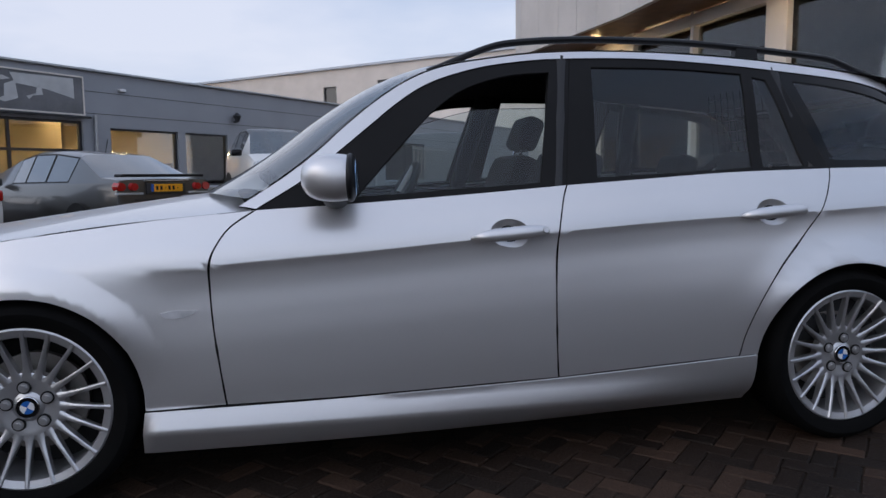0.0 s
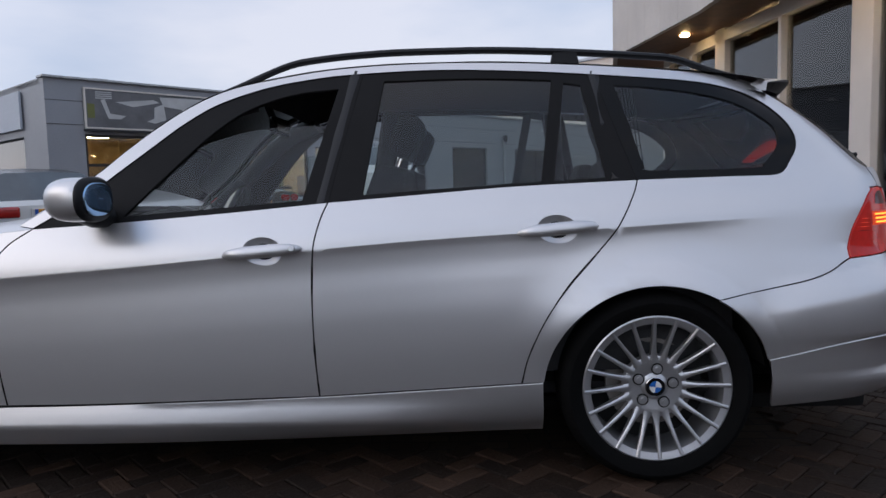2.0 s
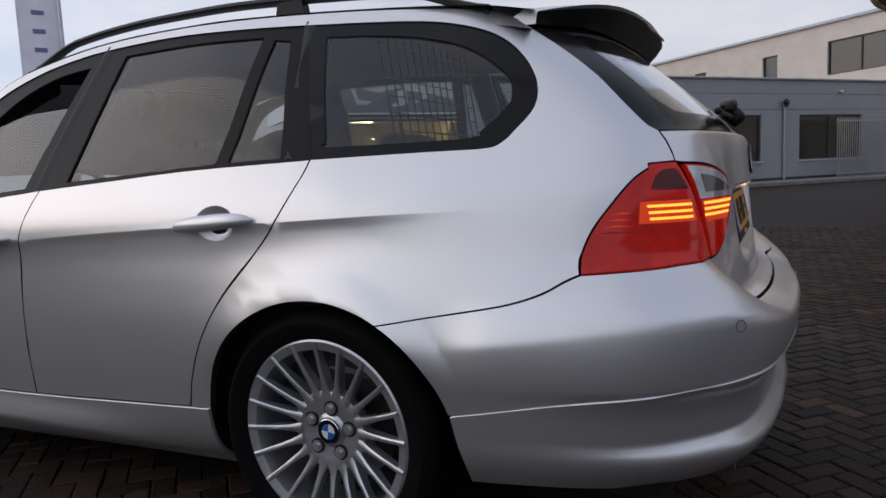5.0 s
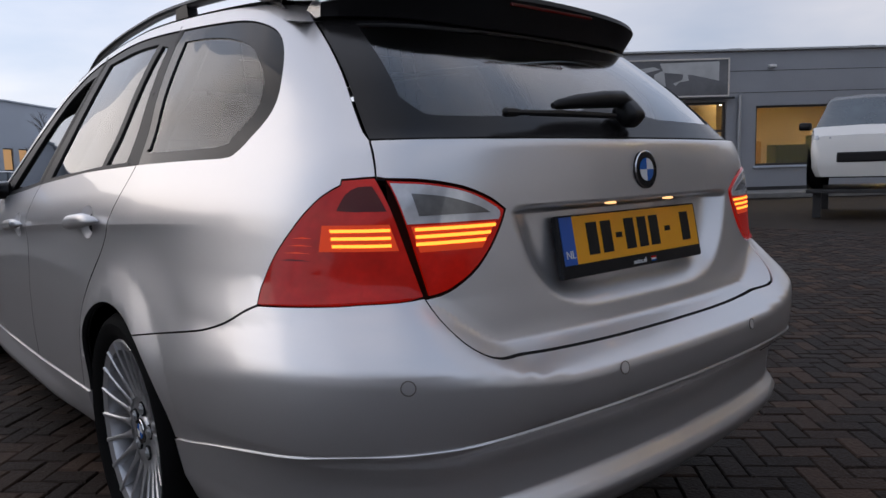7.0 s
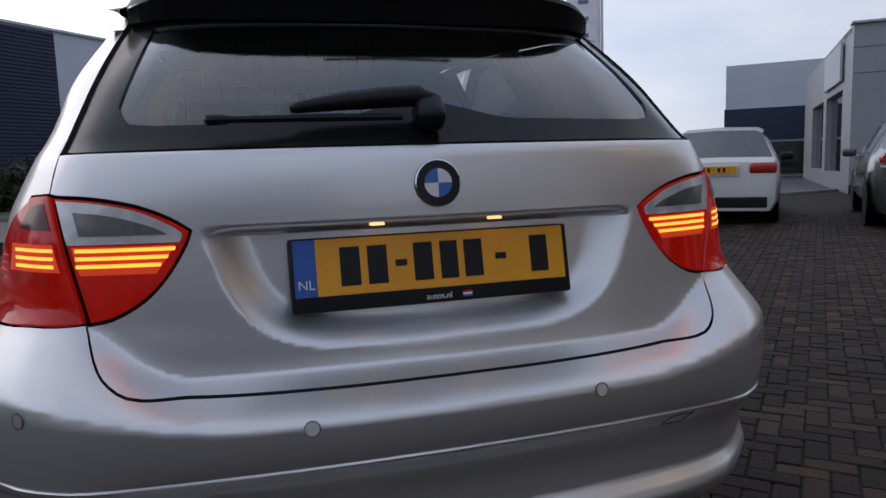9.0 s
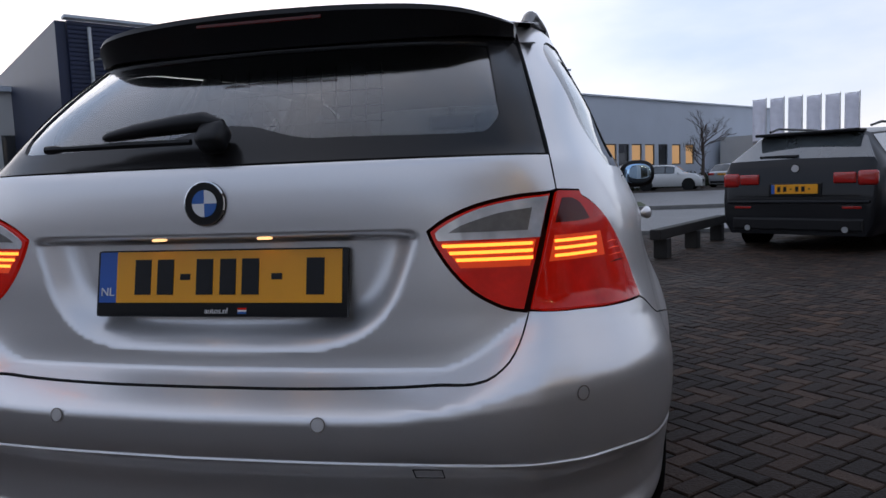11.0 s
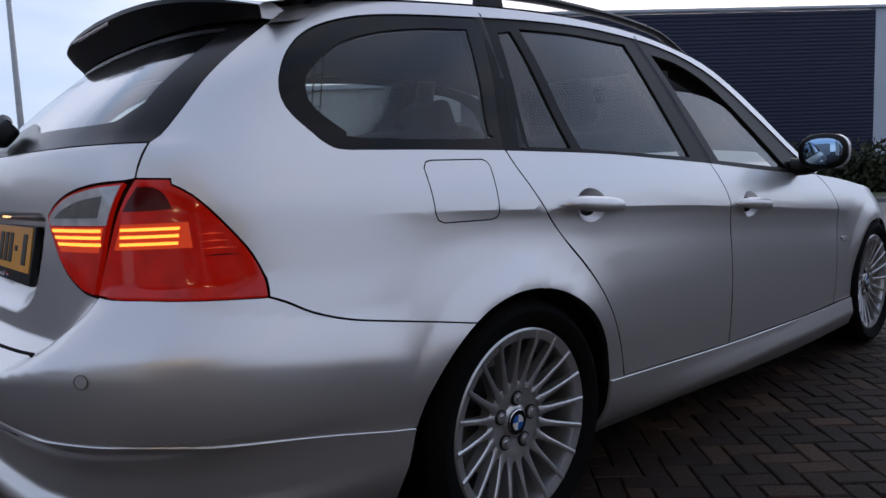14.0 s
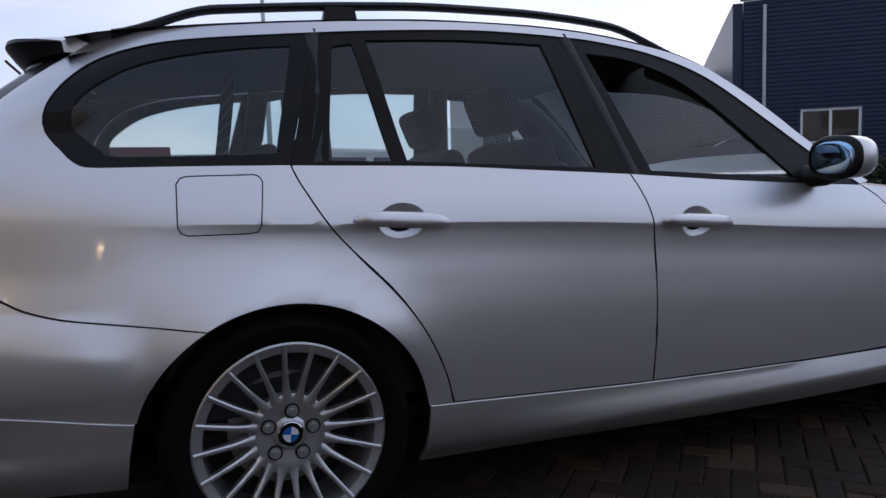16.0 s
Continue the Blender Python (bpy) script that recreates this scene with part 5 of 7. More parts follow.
def place(ox, oy, ux, uy):
    """Facade axes: x along the front, y into the building, z up."""
    return Matrix(((ux, -uy, 0, ox), (uy, ux, 0, oy), (0, 0, 1, 0), (0, 0, 0, 1)))


def pierced(length, height, thick, holes, bm=None):
    """A wall from 0 to length with oblong openings (x0, x1, z0, z1)."""
    bm = bm or bmesh.new()
    xs = sorted({0.0, length, *[h[0] for h in holes], *[h[1] for h in holes]})
    zs = sorted({0.0, height, *[min(h[2], height) for h in holes], *[min(h[3], height) for h in holes]})
    solid = {}
    for i in range(len(xs) - 1):
        for j in range(len(zs) - 1):
            cx, cz = (xs[i] + xs[i + 1]) / 2, (zs[j] + zs[j + 1]) / 2
            solid[i, j] = not any(h[0] < cx < h[1] and h[2] < cz < h[3] for h in holes)
    made = {}

    def vert(i, j, k):
        if (i, j, k) not in made:
            made[i, j, k] = bm.verts.new((xs[i], thick * k, zs[j]))
        return made[i, j, k]

    for (i, j), full in solid.items():
        if not full:
            continue
        for k in (0, 1):
            bm.faces.new([vert(i + a, j + b, k) for a, b in ((0, 0), (1, 0), (1, 1), (0, 1))])
        for di, dj, e in ((-1, 0, ((0, 0), (0, 1))), (1, 0, ((1, 0), (1, 1))), (0, -1, ((0, 0), (1, 0))), (0, 1, ((0, 1), (1, 1)))):
            if not solid.get((i + di, j + dj), False):
                (a0, b0), (a1, b1) = e
                bm.faces.new([vert(i + a0, j + b0, 0), vert(i + a1, j + b1, 0), vert(i + a1, j + b1, 1), vert(i + a0, j + b0, 1)])
    return bm


def at(ob, m):
    ob.matrix_basis = m
    return ob


def window_unit(parent, x0, x1, z0, z1, cols=1, rows=(), pane=PANE, prof=DARKF, depth=0.10, wide=0.05, sill=True, name="window"):
    """A window in its opening: frame, mullions, panes, sill."""
    w = new(name)
    w.parent = parent
    f = bmesh.new()
    for xa, xb, za, zb in ((x0, x0 + wide, z0, z1), (x1 - wide, x1, z0, z1), (x0 + wide, x1 - wide, z0, z0 + wide), (x0 + wide, x1 - wide, z1 - wide, z1)):
        box((xa + xb) / 2, depth, (za + zb) / 2, xb - xa, 0.07, zb - za, 0, f)
    part("window_frame", f, prof, w)
    n = max(cols, 1)
    for k in range(1, n):
        xc = x0 + (x1 - x0) * k / n
        part("mullion", box(xc, depth - 0.003, (z0 + z1) / 2, wide, 0.06, z1 - z0 - 2 * wide), prof, w)
    for zc in rows:
        part("transom", box((x0 + x1) / 2, depth - 0.006, zc, x1 - x0 - 2 * wide, 0.055, wide), prof, w)
    for k in range(n):
        xa, xb = x0 + (x1 - x0) * k / n, x0 + (x1 - x0) * (k + 1) / n
        part("pane", box((xa + xb) / 2, depth + 0.01, (z0 + z1) / 2, xb - xa - wide * 0.8, 0.008, z1 - z0 - wide), pane, w)
    if sill:
        part("window_sill", box((x0 + x1) / 2, 0.02, z0 - 0.03, x1 - x0 + 0.10, 0.16, 0.05, 0.008), CLADB, w)
    return w


def building(name, label, m):
    b = new(name)
    b.matrix_basis = m
    return tagged(b, label, "building")


# furniture showroom: long grey front with lit windows
A = building("showroom", "low grey-clad showroom with lit windows and a picture banner", place(-10.60, 13.21, 0.6395, 0.7688) @ Matrix.Scale(1.095, 4))
O = 0.79
win = [(O + 0.0, O + 3.42, 0.10, 2.30), (O + 4.15, O + 6.2, 0.72, 2.18), (O + 6.45, O + 8.0, 0.72, 2.18), (O + 9.3, O + 11.2, 0.72, 2.2), (O + 12.6, O + 14.6, 0.78, 2.32), (O + 16.4, O + 19.6, 0.78, 2.32)]
part("wall", pierced(34, 3.5, 0.25, win), CLAD, A, "grey panel cladding")
for z in (0.55, 1.55, 2.50, 3.02):
    for xa, xb in ((0.0, 34.0),):
        if z > 2.4:
            part("cladding_joint", box(17, -0.003, z, 34, 0.008, 0.012), DARKF, A)
for x in np.arange(1.2, 33, 3.2):
    part("roof_clip", box(float(x), 0.02, 3.545, 0.35, 0.10, 0.03, 0.004), STEEL, A)
part("roof_edge", box(17, 0.08, 3.515, 34.1, 0.36, 0.05, 0.008), STEEL, A, "metal roof edge")
part("roof", box(17, 6, 3.42, 34, 11.5, 0.10), CLAD, A)
part("end_wall", pierced(11.5, 3.5, 0.25, [(1.2, 4.5, 0.4, 2.3), (5.2, 8.5, 0.4, 2.3)]), CLAD, A).matrix_basis = Matrix.Rotation(math.pi / 2, 4, "Z") @ Matrix.Translation((0.25, -0.25, 0))
part("end_banner", box(-0.06, 3.0, 2.9, 0.05, 3.3, 0.85), CLADB, A, "pale picture banner on the end wall")
part("end_glazing", box(0.15, 5.2, 1.35, 0.03, 7.4, 1.9), DPANE, A)
part("back_wall", box(17, 7.0, 1.7, 33.4, 0.1, 3.3), ROOMW, A, "warm-lit inner wall")
part("room_floor", box(17, 3.6, 0.04, 33.4, 6.7, 0.06), ROOMF, A)
part("room_ceiling", box(17, 3.6, 2.75, 33.4, 6.7, 0.05), WHITEB, A)
window_unit(A, *win[0], cols=2, rows=(1.60, 0.62), wide=0.06, sill=False)
for k, w in enumerate(win[1:]):
    window_unit(A, *w, cols=2 if k == 4 else 1)
rnd = random.Random(5)
for k in range(22):
    x = 0.9 + k * 0.95 + rnd.uniform(-0.2, 0.2)
    if x < 21.0:
        part("ceiling_light", box(x, 1.4 + (k % 3) * 1.6, 2.60, 0.62, 0.14, 0.04), WARM, A, "warm strip light")
for x in (4.5,):
    part("partition", box(x, 4.0, 1.4, 0.08, 5.5, 2.6), ROOMW, A)
# stock behind the panes
STOCK = [mat("stock_ochre", (0.35, 0.20, 0.06), 0.7), mat("stock_brown", (0.12, 0.07, 0.04), 0.6), mat("stock_green", (0.10, 0.14, 0.04), 0.8), mat("stock_dark", (0.03, 0.03, 0.03), 0.6), mat("stock_red", (0.25, 0.04, 0.02), 0.6)]
for k in range(26):
    x = 1.0 + rnd.uniform(0, 19.2)
    w, d, h = rnd.uniform(0.3, 0.9), rnd.uniform(0.3, 0.7), rnd.uniform(0.5, 1.5)
    t = part("cabinet_carcass", box(x, 0.9 + rnd.uniform(0, 3.5), 0.07 + h / 2, w, d, h, 0.02), STOCK[k % 5], A, "piece of furniture on show")
# banner with a faint picture of white office furniture
BANNER = mat("banner_print_grey", (0.14, 0.14, 0.145), 0.5, vary=0.35, vscale=1.3, fine=0.05, fscale=20)
ban = part("banner", box(O + 1.725, -0.05, 2.88, 3.42, 0.04, 0.86), BANNER, A, "picture banner of white office furniture")
for xa, xb, za, zb in ((0.0, 3.45, 3.30, 3.335), (0.0, 3.45, 2.42, 2.455), (0.0, 0.035, 2.455, 3.30), (3.415, 3.45, 2.455, 3.30)):
    part("banner_frame", box(O + (xa + xb) / 2, -0.055, (za + zb) / 2, xb - xa, 0.07, zb - za, 0.004), FRAMEW, ban)
PRINTW, PRINTG = mat("print_white", (0.50, 0.50, 0.49), 0.5, vary=0.12, vscale=3), mat("print_olive", (0.16, 0.17, 0.05), 0.5)


def print_shape(pts, material):
    b = bmesh.new()
    f = [b.verts.new((O + x, -0.0745, z)) for x, z in pts]
    r = [b.verts.new((O + x, -0.069, z)) for x, z in pts]
    b.faces.new(f)
    for k in range(len(pts)):
        b.faces.new((f[k], f[(k + 1) % len(pts)], r[(k + 1) % len(pts)], r[k]))
    part("banner_print", b, material, ban)


print_shape([(1.75, 3.24), (3.20, 3.26), (3.20, 2.80), (2.55, 2.95), (1.85, 3.02)], PRINTW)
print_shape([(0.70, 3.05), (1.60, 3.16), (1.75, 3.10), (1.10, 2.96)], PRINTW)
print_shape([(1.62, 2.98), (1.85, 3.08), (1.90, 2.70), (1.62, 2.60), (1.42, 2.64), (1.60, 2.72)], PRINTW)
print_shape([(0.36, 3.08), (0.46, 3.10), (0.56, 2.78), (0.92, 2.74), (0.80, 2.66), (0.52, 2.66)], PRINTW)
print_shape([(2.08, 2.76), (2.46, 2.82), (2.42, 3.02), (2.34, 3.04), (2.30, 2.84), (2.14, 2.70)], PRINTW)
print_shape([(0.06, 2.98), (0.22, 2.98), (0.22, 2.66), (0.06, 2.66)], PRINTG)
for k in range(4):
    print_shape([(0.25, 3.10 + 0.045 * k), (0.62, 3.115 + 0.045 * k), (0.62, 3.14 + 0.045 * k), (0.25, 3.125 + 0.045 * k)], PRINTW)
part("lamp_bar", box(O + 1.75, -0.12, 2.38, 3.6, 0.10, 0.05, 0.01), DARKF, A, "dark gutter above the window")
for x in (3.72, 15.6, 23.0):
    bm = bmesh.new()
    tube([(O + x, -0.06, 0.05), (O + x, -0.06, 2.45 if x < 4 else 2.75)], 0.04, 10, bm)
    part("downpipe", bm, STEEL, A, "grey downpipe", smooth=True)
for x in (8.28, 15.6):
    b = bmesh.new()
    bmesh.ops.create_cone(b, segments=14, radius1=0.05, radius2=0.11, depth=0.16, cap_ends=True, matrix=Matrix.Translation((O + x, -0.14, 2.66)))
    bmesh.ops.create_cone(b, segments=14, radius1=0.13, radius2=0.02, depth=0.10, cap_ends=True, matrix=Matrix.Translation((O + x, -0.14, 2.80)))
    box(O + x, -0.06, 2.58, 0.05, 0.14, 0.05, 0, b)
    part("wall_lantern", b, DARKF, A, "dark wall lantern")
for x in (4.5, 18.4):
    wl2 = part("bulkhead_light", box(O + x, -0.05, 3.12, 0.18, 0.10, 0.07, 0.02), WHITE, A, "small bulkhead light")
part("plinth", box(17, -0.015, 0.10, 34, 0.04, 0.2), DARKF, A)
tagged(at(part("planting_edge", box(17, -0.9, 0.06, 30, 1.6, 0.12, 0.02), KERB), A.matrix_basis), "concrete edge along the showroom", "kerb", kind="structure")
# fence of upright bars by the last window
fence = tagged(new("bar_fence"), "grey metal fence of upright bars", "fence")
fence.matrix_basis = A.matrix_basis
for k in range(40):
    part("bar", box(O + 17.4 + 0.11 * k, -0.7, 1.15, 0.025, 0.025, 2.0), STEEL, fence)
for z in (0.25, 2.05):
    part("fence_rail", box(O + 17.4 + 2.2, -0.7, z, 4.5, 0.04, 0.04), STEEL, fence)

# added unseen wall: blocks low sky so the bumper reflects darker
tagged(part("shade_wall", box(15.5, -22.0, 2.3, 0.3, 46.0, 4.6, 0.02), CLAD), "unseen added grey wall that darkens low reflections on the car's tail", "wall", kind="structure")

# pale hall rising behind the showroom
B = building("pale_hall", "pale metal-clad hall with small windows behind the showroom", Matrix.Translation((0, 0, -0.6)) @ place(-19.8, 69.4, 0.742, -0.670) @ Matrix.Scale(1.6, 4))
bw = [(16.2, 17.0, 3.9, 5.3), (19.4, 23.6, 4.1, 5.4), (12.0, 12.8, 3.9, 5.2)]
part("wall", pierced(40, 6.1, 0.3, bw), BEIGE, B)
for w in bw:
    window_unit(B, *w, cols=3 if w[1] - w[0] > 2 else 1, pane=DPANE, sill=False)
part("roof_edge", box(20, 0.1, 6.13, 40.2, 0.5, 0.10), CLADB, B)
part("roof", box(20, 6, 5.9, 40, 11, 0.2), CLADB, B)

# curved-front building with a timber soffit close by
C = tagged(new("glazed_shop"), "glazed shop front under a pale fascia and timber soffit", "building")
EDGE = [(3.6, 2.6), (2.55, 4.2), (2.5, 6.4), (2.25, 8.2), (2.05, 9.6), (2.25, 10.6), (3.2, 13.4), (4.8, 17.7), (12, 17.7), (12, 2.6)]
bm = bmesh.new()
lo = [bm.verts.new((x, y, 3.22)) for x, y in EDGE]
hi = [bm.verts.new((x, y, 3.34)) for x, y in EDGE]
bm.faces.new(lo)
bm.faces.new(hi)
for k in range(len(EDGE)):
    bm.faces.new((lo[k], lo[(k + 1) % len(EDGE)], hi[(k + 1) % len(EDGE)], hi[k]))
part("soffit", bm, TIMBER, C, "brown timber soffit")
for k in range(len(EDGE) - 2):
    (xa, ya), (xb, yb) = EDGE[k], EDGE[k + 1]
    d = math.hypot(xb - xa, yb - ya)
    n = max(1, round(d / 0.62))
    for q in range(n):
        fx, fy = xa + (xb - xa) * (q + 0.5) / n, ya + (yb - ya) * (q + 0.5) / n
        mm = Matrix.Translation((fx, fy, 4.30)) @ Matrix.Rotation(math.atan2(yb - ya, xb - xa), 4, "Z")
        part("fascia_panel", box(0, 0, 0, d / n - 0.006, 0.08, 2.2, 0.004, m=mm), BEIGE, C)
part("roof", box(8.9, 9.0, 5.2, 5.8, 12.0, 0.2), CLADB, C)
G0, G1 = Vector((3.75, 2.7, 0)), Vector((2.98, 9.6, 0))
GL = (G1 - G0).length
gm = place(G0.x, G0.y, (G1 - G0).x / GL, (G1 - G0).y / GL)
gm = gm @ Matrix.Diagonal((1, -1, 1, 1))
def along(y):
    return (y - 2.7) / 6.9 * GL
for y, wd in ((2.75, 0.30), (4.45, 0.34), (6.0, 0.07), (7.6, 0.30), (8.6, 0.07), (9.6, 0.28)):
    part("column", box(along(y), 0.05, 1.62, wd, 0.16, 3.2, 0.01, m=gm), FRAMEW, C, "pale painted column")
part("head_rail", box(GL / 2, 0.03, 3.10, GL, 0.12, 0.16, m=gm), FRAMEW, C)
part("base_rail", box(GL / 2, 0.03, 0.09, GL, 0.14, 0.18, m=gm), FRAMEW, C)
for ya, yb in ((2.9, 4.28), (4.62, 5.96), (6.04, 7.45), (7.75, 8.56), (8.64, 9.46)):
    part("shop_pane", box((along(ya) + along(yb)) / 2, 0.06, 1.6, along(yb) - along(ya), 0.012, 2.86, m=gm), PANE, C, "large shop window pane")
part("side_wall", box(7.5, 2.75, 1.62, 7.6, 0.2, 3.2), BEIGE, C)
part("return_wall", box(5.5, 13.7, 1.62, 0.2, 8.0, 3.2), BEIGE, C)
part("end_wall", box(7.2, 9.75, 1.62, 4.6, 0.12, 3.2), BEIGE, C)
part("shop_floor", box(7.5, 6.2, 0.03, 7.4, 7.0, 0.06), ROOMF, C)
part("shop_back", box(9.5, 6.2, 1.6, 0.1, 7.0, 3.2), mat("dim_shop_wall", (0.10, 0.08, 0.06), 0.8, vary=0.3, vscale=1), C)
for k in range(7):
    part("pendant_light", box(4.6 + (k % 3) * 1.4, 3.6 + 0.95 * k, 2.75 - 0.3 * (k % 2), 0.5, 0.10, 0.05, 0.01), WARM, C, "warm shop light")
for x, y in ((3.05, 4.0), (2.75, 7.9)):
    b = bmesh.new()
    bmesh.ops.create_cone(b, segments=16, radius1=0.07, radius2=0.07, depth=0.02, cap_ends=True, matrix=Matrix.Translation((x, y, 3.205)))
    part("downlight", b, WARM, C, "lit soffit downlight")
# motorbike shape dim inside the shop
bike = tagged(new("motorcycle"), "dark motorcycle standing inside the shop window", "motorcycle")
for yy in (7.55, 8.75):
    b = revolve([(0.24, -0.05), (0.31, -0.06), (0.32, 0.0), (0.31, 0.06), (0.24, 0.05)], 28, closed=True)
    bmesh.ops.transform(b, matrix=pose(4.15, yy, 0.39, 0, 0, 90), verts=b.verts)
    part("tyre", b, RUBBER, bike, smooth=True)
part("tank", box(4.15, 8.3, 0.95, 0.30, 0.55, 0.26, 0.10, seg=3), STOCK[3], bike, smooth=True)
part("saddle", box(4.15, 7.85, 0.86, 0.28, 0.6, 0.10, 0.04), STOCK[3], bike, smooth=True)
part("engine", box(4.15, 8.15, 0.55, 0.34, 0.5, 0.36, 0.05), DISC, bike)
b = bmesh.new()
tube([(3.85, 8.55, 1.15), (4.15, 8.62, 1.10), (4.45, 8.55, 1.15)], 0.018, 8, b)
tube([(4.15, 8.75, 0.39), (4.15, 8.60, 1.10)], 0.03, 8, b)
part("handlebar", b, STEEL, bike)
# bollards
for x, y in ((2.39, 6.18), (2.22, 7.08), (2.28, 8.34), (2.62, 5.35)):
    bo = tagged(new("bollard"), "round stainless steel bollard on the paving", "bollard", "bollards by the shop")
    bo.location = (x, y, 0)
    b = bmesh.new()
    bmesh.ops.create_cone(b, segments=24, radius1=0.06, radius2=0.06, depth=0.92, cap_ends=True, matrix=Matrix.Translation((0, 0, 0.46)))
    part("post", b, STEEL, bo, smooth=True)
    b = bmesh.new()
    bmesh.ops.create_uvsphere(b, u_segments=20, v_segments=8, radius=0.06, matrix=Matrix.Translation((0, 0, 0.92)) @ Matrix.Diagonal((1, 1, 0.35, 1)))
    part("cap", b, STEEL, bo, smooth=True)

# long hall across the road: navy corrugated stretch, pale stretch, lower stretch
H = building("long_hall", "long hall, navy corrugated at one end and pale grey beyond", place(-19.9, -18.2, -0.7805, 0.6251))
DS, D0, D1 = 0.6, 16.95, 28.1


def hall_x(az, cx, cy):
    """Where a bearing from (cx, cy) meets the hall's front."""
    d = Vector((math.cos(radians(az)), math.sin(radians(az))))
    u = Vector((-0.7805, 0.6251))
    e = Vector((-19.9 - cx, -18.2 - cy))
    den = d.x * -u.y + d.y * u.x
    t = (e.x * -u.y + e.y * u.x) / den
    return (Vector((cx, cy)) + d * t - Vector((-19.9, -18.2))).dot(u)


wx0, wx1 = 2.57, 4.60
fwin = [(wx0, wx1, 1.95, 3.23), (wx0 + 7.0, wx1 + 7.0, 1.95, 3.23)]
bm = pierced(D0 - DS, 7.3, 0.3, [(a - DS, b_ - DS, c, d) for a, b_, c, d in fwin])
part("navy_wall", bm, NAVY, H, "navy corrugated cladding").location.x = DS
nb = bmesh.new()
for k in range(int(7.2 / 0.16)):
    z = 0.1 + 0.16 * k
    segs = [(DS, D0)]
    for w in fwin:
        if w[2] - 0.05 < z < w[3] + 0.05:
            segs = [s for a, b_ in segs for s in ((a, min(b_, w[0] - 0.06)), (max(a, w[1] + 0.06), b_)) if s[1] - s[0] > 0.05]
    for a, b_ in segs:
        vs = [nb.verts.new(v) for v in ((a, 0.0, z), (b_, 0.0, z), (b_, -0.035, z + 0.03), (a, -0.035, z + 0.03), (b_, -0.035, z + 0.09), (a, -0.035, z + 0.09), (b_, 0.0, z + 0.12), (a, 0.0, z + 0.12))]
        for f in ((0, 1, 2, 3), (3, 2, 4, 5), (5, 4, 6, 7)):
            nb.faces.new([vs[i] for i in f])
tagged(part("corrugation", nb, NAVY, H), kind="stuff")
for w in fwin:
    window_unit(H, *w, cols=2, pane=WARMP if w[0] > 100 else DPANE, prof=WHITE, wide=0.09)
    part("blind", box((w[0] + w[1]) / 2 - 0.3, 0.20, (w[2] + w[3]) / 2, (w[1] - w[0]) * 0.66, 0.02, w[3] - w[2] - 0.2), mat("ochre_blind", (0.34, 0.22, 0.10), 0.8, vary=0.2, vscale=4), H)
dl, dr = hall_x(188.2, 1.99, 1.22), hall_x(185.2, 1.99, 1.22)
ew = [(hall_x(191.9, 1.62, 1.7), hall_x(190.8, 1.62, 1.7), 1.9, 4.9), (hall_x(189.7, 1.62, 1.7), hall_x(188.9, 1.62, 1.7), 1.9, 4.9), (dl, dr, 0.0, 4.7)]
bm = pierced(D1 - D0, 7.4, 0.3, [(a - D0, b_ - D0, c, d) for a, b_, c, d in ew])
o = part("pale_wall", bm, CLADB, H, "pale grey cladding")
o.location.x = D0
for w in ew[:2]:
    window_unit(H, *w, rows=(3.4,), pane=DPANE, sill=False)
# solid dark sheet stands for the shaded inside of the doorway
part("doorway_shade", box((dl + dr) / 2, 0.2, 2.35, dr - dl, 0.06, 4.7), DARKF, H, "dark sheet filling the open loading doorway as its shade")
lw = []
for k in range(9):
    xa = hall_x(181.6 - 1.02 * k, 1.99, 1.22)
    lw.append((xa, xa + 1.15, 1.55, 3.0))
lw = [w for w in lw if w[0] > D1 + 0.2]
bm = pierced(26, 6.0, 0.3, [(a - D1, b_ - D1, c, d) for a, b_, c, d in lw])
o = part("low_wall", bm, CLADB, H)
o.location.x = D1
for k, w in enumerate(lw):
    window_unit(H, *w, pane=WARMP if k % 3 else DPANE, sill=False, wide=0.07)
part("coping", box((DS + D1) / 2, 0.1, 7.43, D1 - DS + 0.2, 0.5, 0.10), CLADB, H)
part("coping_low", box(D1 + 13, 0.1, 6.03, 26, 0.5, 0.10), CLADB, H)
part("body_block", box((DS + D1) / 2, 8, 3.6, D1 - DS - 0.4, 15, 7.2), CLADB, H)
part("body_block_low", box(D1 + 13, 8, 2.9, 25.6, 15, 5.8), CLADB, H)
part("end_wall_navy", box(DS - 0.19, 8.0, 3.65, 0.35, 15.6, 7.3), NAVY, H)
bm = bmesh.new()
tube([(1.3, -0.12, 0), (1.3, -0.12, 7.1)], 0.07, 8, bm)
part("downpipe", bm, STEEL, H)
part("annexe", box(D1 + 22.5, -3.4, 1.75, 11, 6, 3.5), WHITEB, H, "low pale annexe")
for k in range(3):
    part("annexe_window", box(D1 + 18.6 + 2.6 * k, -6.44, 1.8, 1.3, 0.06, 1.5), WARMP, H, "lit annexe window")

# pale block beyond the navy corner, low sheds and far trees behind the yard
K = building("pale_block", "pale brick office block with tall windows", place(-38.5, -33.0, 0.72, -0.694))
kw = [(2.0 + 4.0 * k, 3.6 + 4.0 * k, 1.2, 4.0) for k in range(6)]
part("wall", pierced(28, 6.3, 0.3, kw), WHITEB, K)
K.matrix_basis = place(-16.2, -36.5, -0.75, 0.661)
for w in kw:
    window_unit(K, *w, rows=(2.6,), pane=DPANE, sill=True)
part("roof", box(14, 5, 6.2, 28.2, 10.5, 0.25), CLADB, K)
